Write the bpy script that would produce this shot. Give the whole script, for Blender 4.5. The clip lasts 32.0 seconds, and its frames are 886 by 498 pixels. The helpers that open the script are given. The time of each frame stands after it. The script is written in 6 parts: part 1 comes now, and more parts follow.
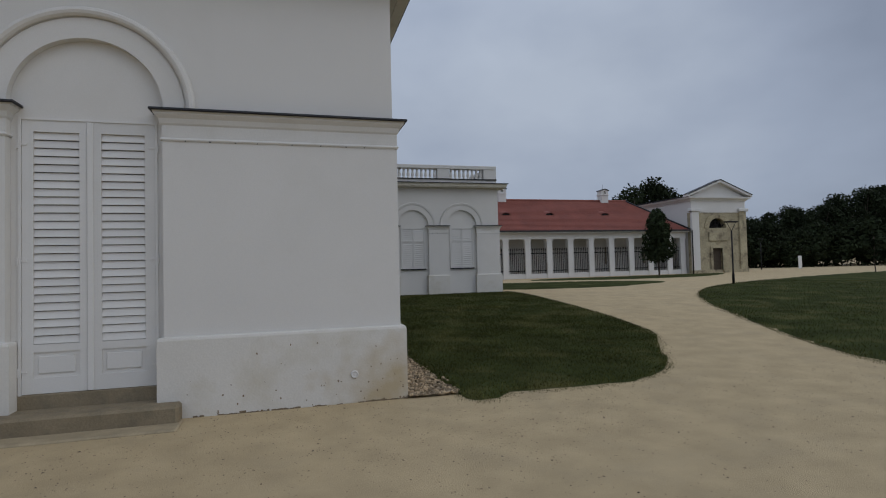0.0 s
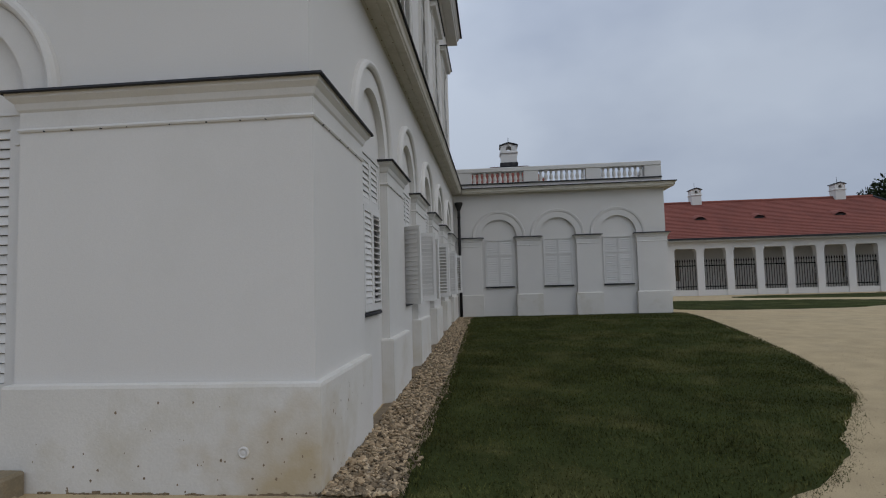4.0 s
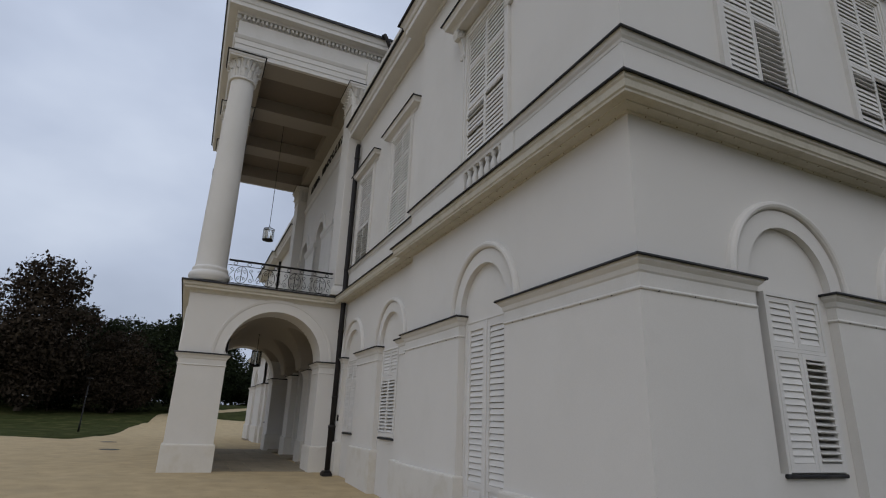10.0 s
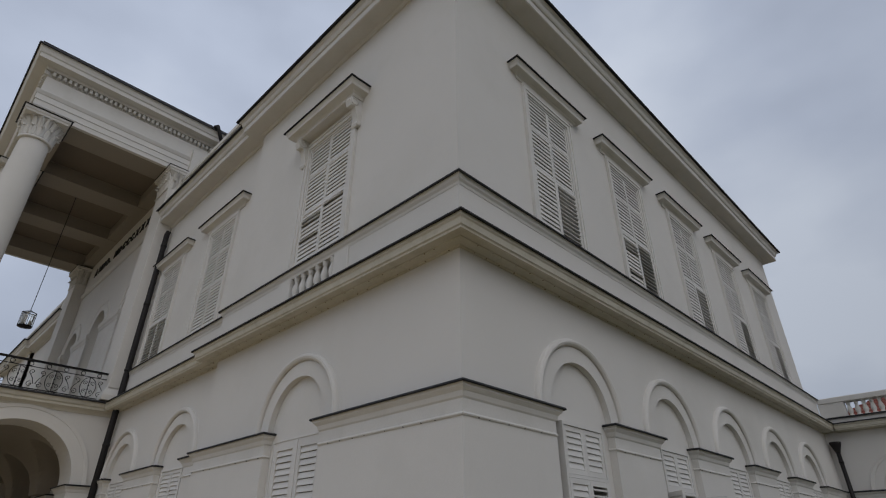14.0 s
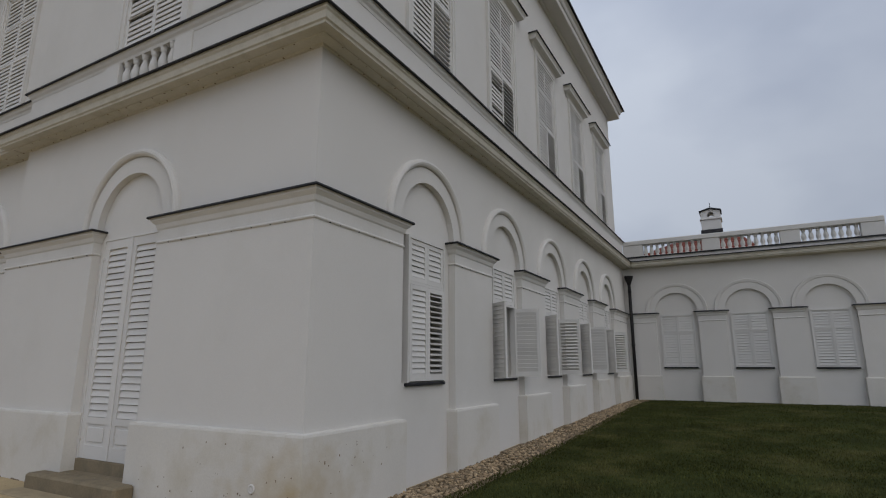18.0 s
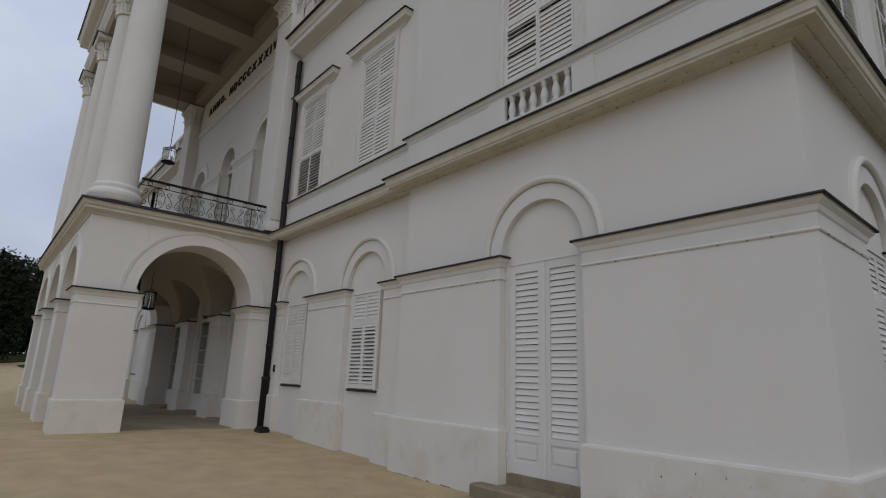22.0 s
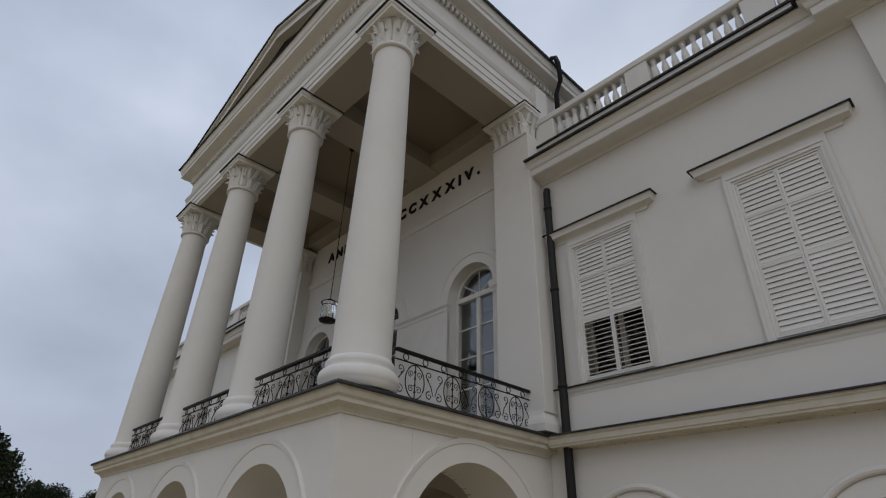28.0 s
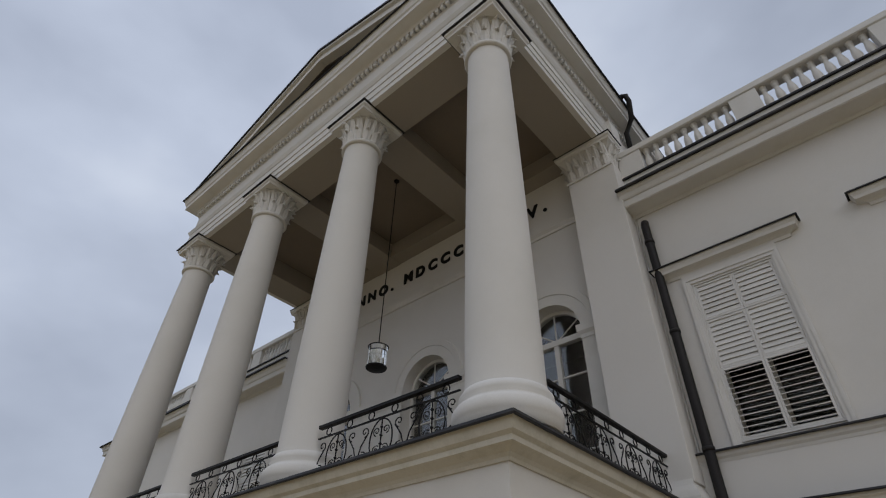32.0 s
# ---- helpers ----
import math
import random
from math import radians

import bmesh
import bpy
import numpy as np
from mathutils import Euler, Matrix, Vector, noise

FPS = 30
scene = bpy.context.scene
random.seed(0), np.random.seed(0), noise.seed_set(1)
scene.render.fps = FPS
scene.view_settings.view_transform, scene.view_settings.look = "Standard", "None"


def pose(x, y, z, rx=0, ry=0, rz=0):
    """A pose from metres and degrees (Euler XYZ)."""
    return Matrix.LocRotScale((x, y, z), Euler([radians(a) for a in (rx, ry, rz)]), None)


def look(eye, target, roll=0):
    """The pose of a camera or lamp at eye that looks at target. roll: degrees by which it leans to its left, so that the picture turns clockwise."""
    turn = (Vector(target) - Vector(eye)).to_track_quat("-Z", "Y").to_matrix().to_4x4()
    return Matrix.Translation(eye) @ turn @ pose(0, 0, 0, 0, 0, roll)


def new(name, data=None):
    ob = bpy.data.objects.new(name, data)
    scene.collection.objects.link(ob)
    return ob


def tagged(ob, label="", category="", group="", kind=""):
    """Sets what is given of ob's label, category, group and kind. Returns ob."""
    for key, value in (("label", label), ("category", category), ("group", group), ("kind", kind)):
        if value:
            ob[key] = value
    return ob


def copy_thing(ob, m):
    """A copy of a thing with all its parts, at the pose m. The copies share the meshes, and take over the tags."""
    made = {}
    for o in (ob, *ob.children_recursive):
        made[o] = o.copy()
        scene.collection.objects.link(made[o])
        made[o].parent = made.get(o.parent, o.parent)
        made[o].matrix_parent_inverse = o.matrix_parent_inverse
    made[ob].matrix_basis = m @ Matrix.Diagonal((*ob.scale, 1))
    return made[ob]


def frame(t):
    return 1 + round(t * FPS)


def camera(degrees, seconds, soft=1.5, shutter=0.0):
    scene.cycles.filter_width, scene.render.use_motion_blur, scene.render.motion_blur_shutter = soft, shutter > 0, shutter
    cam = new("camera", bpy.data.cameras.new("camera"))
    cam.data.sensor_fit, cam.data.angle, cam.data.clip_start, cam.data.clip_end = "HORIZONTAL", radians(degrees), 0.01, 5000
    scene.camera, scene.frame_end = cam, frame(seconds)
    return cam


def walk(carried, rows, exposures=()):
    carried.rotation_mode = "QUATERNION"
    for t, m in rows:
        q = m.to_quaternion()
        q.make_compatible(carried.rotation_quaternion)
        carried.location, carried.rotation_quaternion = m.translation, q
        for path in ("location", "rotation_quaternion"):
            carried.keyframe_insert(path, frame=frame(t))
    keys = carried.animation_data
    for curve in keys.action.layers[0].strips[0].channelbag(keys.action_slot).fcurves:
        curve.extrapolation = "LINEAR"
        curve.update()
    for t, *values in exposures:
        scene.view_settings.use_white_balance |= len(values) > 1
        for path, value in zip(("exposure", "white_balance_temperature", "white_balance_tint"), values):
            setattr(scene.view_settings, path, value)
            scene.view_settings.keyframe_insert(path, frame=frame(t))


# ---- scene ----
cam = camera(78.46, 32.0, soft=1.1)
PATH = [
    (0, (-1.210, -6.419, 1.544), (-0.668, -4.495, 1.606), -1.40),
    (0.5, (-0.749, -6.236, 1.488), (-0.307, -4.287, 1.568), -1.34),
    (1, (-0.293, -6.039, 1.455), (0.053, -4.071, 1.539), -1.27),
    (1.5, (0.125, -5.793, 1.433), (0.318, -3.804, 1.519), -1.08),
    (2, (0.487, -5.498, 1.441), (0.554, -3.501, 1.523), -0.98),
    (2.5, (0.805, -5.187, 1.453), (0.795, -3.188, 1.535), -1.02),
    (3, (1.015, -4.846, 1.458), (0.916, -2.850, 1.541), -0.99),
    (3.5, (1.202, -4.491, 1.534), (1.052, -2.499, 1.632), -1.12),
    (5.5, (2.330, -3.939, 1.617), (2.016, -1.990, 1.935), -4.25),
    (6, (2.574, -3.916, 1.605), (2.070, -2.022, 2.003), -3.39),
    (6.5, (2.795, -3.895, 1.594), (1.977, -2.126, 2.042), -2.32),
    (7, (2.975, -3.767, 1.577), (1.890, -2.160, 2.067), -0.70),
    (7.5, (3.118, -3.732, 1.566), (1.758, -2.358, 2.078), 1.14),
    (8, (3.342, -3.793, 1.559), (1.821, -2.598, 2.069), 1.96),
    (8.5, (3.540, -3.806, 1.554), (1.901, -2.774, 2.052), 2.57),
    (9, (3.644, -3.784, 1.549), (1.935, -2.870, 2.041), 2.63),
    (9.5, (3.795, -3.794, 1.588), (2.057, -2.965, 2.126), 2.89),
    (10, (3.933, -3.894, 1.659), (2.192, -3.117, 2.263), 2.22),
    (10.5, (4.026, -3.966, 1.699), (2.303, -3.216, 2.383), 2.19),
    (11, (4.053, -4.000, 1.697), (2.358, -3.267, 2.464), 2.15),
    (11.5, (4.026, -4.033, 1.689), (2.351, -3.309, 2.508), 2.28),
    (12, (3.914, -4.133, 1.687), (2.265, -3.408, 2.556), 2.34),
    (12.5, (3.843, -4.199, 1.705), (2.252, -3.410, 2.625), 2.20),
    (13, (3.823, -4.230, 1.725), (2.329, -3.318, 2.692), 2.22),
    (13.5, (3.827, -4.196, 1.727), (2.468, -3.108, 2.711), 0.84),
    (14, (3.827, -4.164, 1.726), (2.603, -2.923, 2.708), -0.05),
    (14.5, (3.836, -4.136, 1.685), (2.703, -2.780, 2.623), -0.90),
    (15, (3.844, -4.093, 1.637), (2.761, -2.629, 2.463), -1.48),
    (15.5, (3.829, -4.047, 1.611), (2.779, -2.499, 2.319), -1.77),
    (17.5, (3.794, -4.052, 1.499), (2.841, -2.361, 1.977), 0.02),
    (18, (3.779, -4.075, 1.479), (2.831, -2.365, 1.900), -0.01),
    (18.5, (3.738, -4.113, 1.453), (2.785, -2.394, 1.821), 0.13),
    (19, (3.584, -4.114, 1.402), (2.589, -2.411, 1.731), 0.48),
    (19.5, (3.293, -4.102, 1.385), (2.178, -2.470, 1.692), 1.33),
    (20, (2.950, -4.252, 1.393), (1.649, -2.763, 1.695), 2.25),
    (20.5, (2.582, -4.578, 1.447), (1.208, -3.160, 1.769), 2.87),
    (21, (2.171, -4.918, 1.450), (0.780, -3.524, 1.802), 2.90),
    (21.5, (1.805, -5.285, 1.479), (0.366, -3.958, 1.890), 2.38),
    (22, (1.472, -5.678, 1.523), (-0.019, -4.429, 1.989), 2.07),
    (22.5, (1.106, -5.965, 1.522), (-0.423, -4.791, 2.054), 2.41),
    (23, (0.813, -6.324, 1.514), (-0.734, -5.197, 2.095), 2.85),
    (23.5, (0.530, -6.728, 1.500), (-1.012, -5.627, 2.140), 3.19),
    (24, (0.187, -7.145, 1.508), (-1.342, -6.057, 2.200), 3.04),
    (24.5, (-0.171, -7.572, 1.489), (-1.682, -6.501, 2.243), 2.72),
    (25, (-0.539, -7.964, 1.458), (-2.037, -6.888, 2.232), 2.61),
    (25.5, (-0.883, -8.281, 1.490), (-2.373, -7.210, 2.285), 2.17),
    (27.5, (-4.516, -8.573, 2.583), (-5.885, -7.464, 3.530), 1.76),
    (28, (-6.556, -8.042, 3.226), (-7.830, -6.870, 4.229), 1.81),
    (28.5, (-6.972, -8.072, 3.247), (-8.225, -6.916, 4.293), 2.05),
    (29, (-7.394, -8.107, 3.266), (-8.605, -6.935, 4.342), 1.50),
    (29.5, (-7.816, -8.143, 3.270), (-8.991, -6.971, 4.387), 1.21),
    (30, (-8.237, -8.153, 3.257), (-9.373, -6.995, 4.427), 1.12),
    (30.5, (-8.643, -8.147, 3.232), (-9.745, -6.991, 4.436), 1.01),
    (31, (-9.052, -8.160, 3.250), (-10.137, -7.009, 4.474), 0.88),
    (31.5, (-9.414, -8.194, 3.273), (-10.474, -7.055, 4.530), 1.47),
    (32, (-9.748, -8.196, 3.263), (-10.792, -7.052, 4.529), 1.68),
]
EXPOSURES = [(0, -0.14, 6350, 10), (3, -0.02, 6380, 10), (5.5, -0.08, 6480, 10), (7, -0.10, 6580, 11), (8, -0.05, 6560, 11), (10, -0.10, 6550, 11), (13, -0.27, 6620, 11), (15, -0.22, 6650, 11), (17, -0.1, 6650, 11), (19, -0.04, 6580, 11), (20, 0.0, 6550, 11), (21, -0.06, 6600, 11), (22, -0.07, 6580, 11), (23.5, -0.08, 6550, 10), (25, -0.08, 6550, 10), (28, -0.12, 6650, 11), (32, -0.14, 6700, 11)]
walk(cam, [(t, look(eye, target, roll)) for t, eye, target, roll in PATH], EXPOSURES)

# ---- light ----
world = bpy.data.worlds.new("overcast_sky")
scene.world = world
world.use_nodes = True
wn, wl = world.node_tree.nodes, world.node_tree.links
wn.clear()


def wnode(kind, **values):
    n = wn.new(kind)
    for key, value in values.items():
        n.inputs[key].default_value = value
    return n


w_out = wn.new("ShaderNodeOutputWorld")
w_bg = wnode("ShaderNodeBackground", Strength=1.0)
w_sky = wn.new("ShaderNodeTexSky")
w_sky.sky_type, w_sky.sun_disc = "NISHITA", False
w_sky.sun_elevation, w_sky.sun_rotation = radians(40), radians(118)
w_dim = wn.new("ShaderNodeMix")
w_dim.data_type, w_dim.blend_type = "RGBA", "MULTIPLY"
w_dim.inputs[0].default_value = 1.0
w_dim.inputs[7].default_value = (0.06, 0.06, 0.06, 1)
w_tc = wn.new("ShaderNodeTexCoord")
w_map = wn.new("ShaderNodeMapping")
w_map.inputs["Scale"].default_value = (1.0, 1.0, 1.8)
w_n1 = wnode("ShaderNodeTexNoise", Scale=1.7, Detail=5.0, Roughness=0.46, Distortion=0.0)
w_ramp = wn.new("ShaderNodeValToRGB")
w_ramp.color_ramp.elements[0].position, w_ramp.color_ramp.elements[0].color = 0.34, (0.335, 0.388, 0.495, 1)
w_ramp.color_ramp.elements[1].position, w_ramp.color_ramp.elements[1].color = 0.68, (0.59, 0.66, 0.775, 1)
e = w_ramp.color_ramp.elements.new(0.5)
e.color = (0.44, 0.505, 0.63, 1)
w_mix = wn.new("ShaderNodeMix")
w_mix.data_type = "RGBA"
w_mix.inputs[0].default_value = 0.92
wl.new(w_tc.outputs["Generated"], w_map.inputs["Vector"])
wl.new(w_map.outputs["Vector"], w_n1.inputs["Vector"])
wl.new(w_n1.outputs["Fac"], w_ramp.inputs["Fac"])
wl.new(w_sky.outputs["Color"], w_dim.inputs[6])
wl.new(w_dim.outputs[2], w_mix.inputs[6])
wl.new(w_ramp.outputs["Color"], w_mix.inputs[7])
w_sep = wn.new("ShaderNodeVectorMath")
w_sep.operation = "DOT_PRODUCT"
w_sep.inputs[1].default_value = (-0.38, -0.16, 0.91)
w_rise = wn.new("ShaderNodeMapRange")  # the cloud is thinner overhead and towards the west
w_rise.inputs["To Min"].default_value, w_rise.inputs["To Max"].default_value = 0.82, 1.42
wl.new(w_tc.outputs["Generated"], w_sep.inputs[0])
wl.new(w_sep.outputs["Value"], w_rise.inputs["Value"])
wl.new(w_rise.outputs[0], w_bg.inputs["Strength"])
wl.new(w_mix.outputs[2], w_bg.inputs["Color"])
wl.new(w_bg.outputs["Background"], w_out.inputs["Surface"])
sun_data = bpy.data.lights.new("sun", "SUN")
sun_data.energy, sun_data.angle, sun_data.color = 0.7, radians(60), (1.0, 0.975, 0.94)
sun = new("sun", sun_data)
sun.matrix_world = pose(0, 0, 30, 50, 0, 62)

# ---- materials ----


def material(name, color, rough=0.8, metal=0.0, vary=0.12, scale=3.0, fine=40.0, bump=0.15, spec=0.3, stain=None, stain_scale=1.2, stain_amount=0.5, per_object=0.0, island=0.0, splash=None):
    """A surface with variation at two scales, fine relief and, where given, stains of another colour."""
    m = bpy.data.materials.new(name)
    m.use_nodes = True
    nt, nodes, link = m.node_tree, m.node_tree.nodes, m.node_tree.links.new
    b = nodes["Principled BSDF"]
    b.inputs["Roughness"].default_value, b.inputs["Metallic"].default_value = rough, metal
    b.inputs["Specular IOR Level"].default_value = spec
    tc = nodes.new("ShaderNodeTexCoord")
    big, small = nodes.new("ShaderNodeTexNoise"), nodes.new("ShaderNodeTexNoise")
    geo = nodes.new("ShaderNodeNewGeometry")
    for n, s, d in ((big, scale, 5.0), (small, fine, 6.0)):
        n.inputs["Scale"].default_value, n.inputs["Detail"].default_value = s, d
        link(geo.outputs["Position"], n.inputs["Vector"])
    add = nodes.new("ShaderNodeMath")
    add.operation = "ADD"
    link(big.outputs["Fac"], add.inputs[0])
    link(small.outputs["Fac"], add.inputs[1])
    ramp = nodes.new("ShaderNodeMapRange")
    ramp.inputs["From Min"].default_value, ramp.inputs["From Max"].default_value = 0.6, 1.4
    ramp.inputs["To Min"].default_value, ramp.inputs["To Max"].default_value = 1 - vary, 1 + vary
    link(add.outputs[0], ramp.inputs["Value"])
    mul = nodes.new("ShaderNodeVectorMath")
    mul.operation = "SCALE"
    mul.inputs[0].default_value = color
    link(ramp.outputs[0], mul.inputs["Scale"])
    out = mul.outputs[0]
    if stain:
        sn = nodes.new("ShaderNodeTexNoise")
        sn.inputs["Scale"].default_value, sn.inputs["Detail"].default_value, sn.inputs["Roughness"].default_value = stain_scale, 8.0, 0.65
        link(geo.outputs["Position"], sn.inputs["Vector"])
        sr = nodes.new("ShaderNodeMapRange")
        sr.inputs["From Min"].default_value, sr.inputs["From Max"].default_value = 0.5, 0.72
        sr.inputs["To Max"].default_value = stain_amount
        link(sn.outputs["Fac"], sr.inputs["Value"])
        mx = nodes.new("ShaderNodeMix")
        mx.data_type = "RGBA"
        link(sr.outputs[0], mx.inputs[0])
        link(out, mx.inputs[6])
        mx.inputs[7].default_value = (*stain, 1)
        out = mx.outputs[2]
    if splash:
        sd = nodes.new("ShaderNodeVectorMath")
        sd.operation = "DISTANCE"
        sd.inputs[1].default_value = splash[0]
        link(geo.outputs["Position"], sd.inputs[0])
        wob = nodes.new("ShaderNodeTexNoise")
        wob.inputs["Scale"].default_value, wob.inputs["Detail"].default_value = 4.0, 8.0
        link(geo.outputs["Position"], wob.inputs["Vector"])
        far = nodes.new("ShaderNodeMath")
        far.operation = "MULTIPLY_ADD"
        far.inputs[1].default_value = 1.4
        link(wob.outputs["Fac"], far.inputs[0])
        link(sd.outputs["Value"], far.inputs[2])
        sm = nodes.new("ShaderNodeMapRange")
        sm.inputs["From Min"].default_value, sm.inputs["From Max"].default_value = 0.7, 0.7 + splash[1]
        sm.inputs["To Min"].default_value, sm.inputs["To Max"].default_value = 0.8, 0.0
        link(far.outputs[0], sm.inputs["Value"])
        mk = nodes.new("ShaderNodeMix")
        mk.data_type = "RGBA"
        link(sm.outputs[0], mk.inputs[0])
        link(out, mk.inputs[6])
        mk.inputs[7].default_value = (*splash[2], 1)
        out = mk.outputs[2]
    if island:
        ir = nodes.new("ShaderNodeMapRange")
        ir.inputs["To Min"].default_value, ir.inputs["To Max"].default_value = 1 - island, 1 + island
        link(geo.outputs["Random Per Island"], ir.inputs["Value"])
        si = nodes.new("ShaderNodeVectorMath")
        si.operation = "SCALE"
        link(out, si.inputs[0])
        link(ir.outputs[0], si.inputs["Scale"])
        out = si.outputs[0]
    if per_object:
        oi = nodes.new("ShaderNodeObjectInfo")
        hr = nodes.new("ShaderNodeMapRange")
        hr.inputs["To Min"].default_value, hr.inputs["To Max"].default_value = 1 - per_object, 1 + per_object
        link(oi.outputs["Random"], hr.inputs["Value"])
        sc = nodes.new("ShaderNodeVectorMath")
        sc.operation = "SCALE"
        link(out, sc.inputs[0])
        link(hr.outputs[0], sc.inputs["Scale"])
        out = sc.outputs[0]
    link(out, b.inputs["Base Color"])
    if bump:
        bp = nodes.new("ShaderNodeBump")
        bp.inputs["Strength"].default_value, bp.inputs["Distance"].default_value = bump, 0.01
        link(small.outputs["Fac"], bp.inputs["Height"])
        link(bp.outputs["Normal"], b.inputs["Normal"])
    return m


PLASTER = material("white_plaster", (0.65, 0.627, 0.590), 0.9, vary=0.04, scale=0.6, fine=90, bump=0.12, stain=(0.575, 0.555, 0.51), stain_scale=0.35, stain_amount=0.6)
PLINTH = material("worn_white_plinth", (0.635, 0.607, 0.555), 0.9, vary=0.06, scale=1.4, fine=55, bump=0.2, stain=(0.50, 0.45, 0.345), stain_scale=1.7, stain_amount=0.55, splash=((-0.10, -0.1, 0.05), 0.85, (0.42, 0.32, 0.17)))
TRIM = material("cream_stucco", (0.645, 0.626, 0.592), 0.85, vary=0.05, scale=1.0, fine=60, bump=0.1, stain=(0.545, 0.525, 0.475), stain_scale=1.6, stain_amount=0.5)
# yellowed, stained stucco; its base is also darkened as the soffit's shade
SOFFIT = material("stained_shade_darkened_stucco", (0.55, 0.515, 0.435), 0.88, vary=0.07, scale=1.0, fine=50, bump=0.15, stain=(0.37, 0.34, 0.25), stain_scale=3.5, stain_amount=0.55)
WOOD = material("white_painted_wood", (0.655, 0.638, 0.608), 0.6, vary=0.05, scale=2.0, fine=70, bump=0.08, spec=0.15, per_object=0.05)
STONE = material("sandstone_step", (0.23, 0.185, 0.12), 0.9, vary=0.2, scale=4, fine=60, bump=0.5, stain=(0.14, 0.12, 0.085), stain_scale=5, stain_amount=0.7)
FLAG = material("dusty_flagstone", (0.36, 0.29, 0.185), 0.95, vary=0.25, scale=5, fine=90, bump=0.6, stain=(0.22, 0.185, 0.125), stain_scale=4, stain_amount=0.6)
SLAB = material("worn_stone_slab", (0.245, 0.205, 0.145), 0.9, vary=0.18, scale=3, fine=60, bump=0.4, per_object=0.12)
METAL = material("dark_sheet_metal", (0.035, 0.035, 0.038), 0.6, 0.5, vary=0.25, scale=4, fine=50, bump=0.1, stain=(0.09, 0.08, 0.07), stain_scale=4, stain_amount=0.6)
PIPE = material("dark_brown_pipe", (0.014, 0.012, 0.012), 0.6, 0.0, vary=0.2, scale=3, fine=40, bump=0.05)
IRON = material("black_wrought_iron", (0.018, 0.017, 0.017), 0.55, 0.6, vary=0.2, scale=8, fine=60, bump=0.05)
GRAVEL = material("pale_gravel", (0.478, 0.372, 0.222), 0.95, vary=0.2, scale=2.2, fine=130, bump=0.9, spec=0.08, stain=(0.38, 0.31, 0.205), stain_scale=0.9, stain_amount=0.4)
SOIL = material("grass_ground", (0.040, 0.048, 0.016), 1.0, vary=0.45, scale=1.3, fine=45, bump=0.8, spec=0.03, stain=(0.115, 0.105, 0.04), stain_scale=0.8, stain_amount=0.75)
BLADE = material("grass_blade", (0.064, 0.069, 0.021), 0.9, vary=0.5, scale=1.3, fine=14, bump=0.0, spec=0.04, stain=(0.165, 0.15, 0.058), stain_scale=0.8, stain_amount=0.8, island=0.45)
PEBBLE = material("brown_pebble", (0.29, 0.21, 0.125), 0.85, vary=0.25, scale=9, fine=60, bump=0.3, per_object=0.45)
TILE = material("red_roof_tile", (0.225, 0.075, 0.055), 0.85, vary=0.18, scale=0.7, fine=9, bump=0.3, stain=(0.15, 0.055, 0.045), stain_scale=0.9, stain_amount=0.6)
LEAF = material("dark_leaf", (0.021, 0.028, 0.013), 0.8, vary=0.5, scale=0.6, fine=3, bump=0.0, spec=0.06, per_object=0.25, island=0.5)
LEAF_RED = material("dark_reddish_leaf", (0.030, 0.023, 0.016), 0.8, vary=0.5, scale=0.6, fine=3, bump=0.0, spec=0.06, per_object=0.2, island=0.5)
BARK = material("bark", (0.07, 0.055, 0.04), 0.95, vary=0.3, scale=5, fine=30, bump=0.6)
OLD = material("weathered_render", (0.37, 0.32, 0.21), 0.95, vary=0.35, scale=0.9, fine=7, bump=0.6, stain=(0.10, 0.08, 0.055), stain_scale=1.3, stain_amount=1.0)
# brownish ceiling tones, darkened further to hold the shade under the portico
CEIL = material("shade_darkened_ceiling_plaster", (0.20, 0.163, 0.128), 0.9, vary=0.08, scale=0.8, fine=40, bump=0.1, stain=(0.17, 0.145, 0.115), stain_scale=0.7, stain_amount=0.6)
BEAM = material("shade_darkened_beige_plaster", (0.315, 0.278, 0.235), 0.9, vary=0.06, scale=0.8, fine=40, bump=0.1, stain=(0.29, 0.26, 0.215), stain_scale=0.8, stain_amount=0.5)
# very dark brown for the pediment field and the raking bed
FIELD = material("dark_brown_field", (0.060, 0.050, 0.045), 0.85, vary=0.25, scale=2, fine=30, bump=0.1)
PIT = material("exposed_render", (0.20, 0.15, 0.095), 0.95, vary=0.4, scale=9, fine=60, bump=0.4)
DARK = material("dark_interior", (0.02, 0.02, 0.02), 0.9, vary=0.2, bump=0.0)
# room surfaces coloured dark so the space behind the glass reads as unlit
INSIDE = material("darkened_interior_plaster", (0.14, 0.13, 0.12), 0.9, vary=0.05, bump=0.0)
CURTAIN = material("white_curtain", (0.6, 0.6, 0.6), 0.9, vary=0.1, scale=6, bump=0.1)
CANDLE = material("candle_wax", (0.6, 0.58, 0.5), 0.6, bump=0.0)
GLASS = bpy.data.materials.new("window_glass")
GLASS.use_nodes = True
gb = GLASS.node_tree.nodes["Principled BSDF"]
gb.inputs["Base Color"].default_value = (0.92, 0.95, 0.95, 1)
gb.inputs["Roughness"].default_value, gb.inputs["Transmission Weight"].default_value, gb.inputs["IOR"].default_value = 0.02, 1.0, 1.7

# ---- building blocks ----
I4 = Matrix.Identity(4)


def mesh_of(name, bm, mat):
    bm.normal_update()
    me = bpy.data.meshes.new(name)
    bm.to_mesh(me)
    bm.free()
    me.materials.append(mat)
    return me


def thing(name, m=I4, label="", category="", group="", kind=""):
    ob = new(name)
    ob.empty_display_size = 0.1
    ob.matrix_world = m
    return tagged(ob, label, category, group, kind)


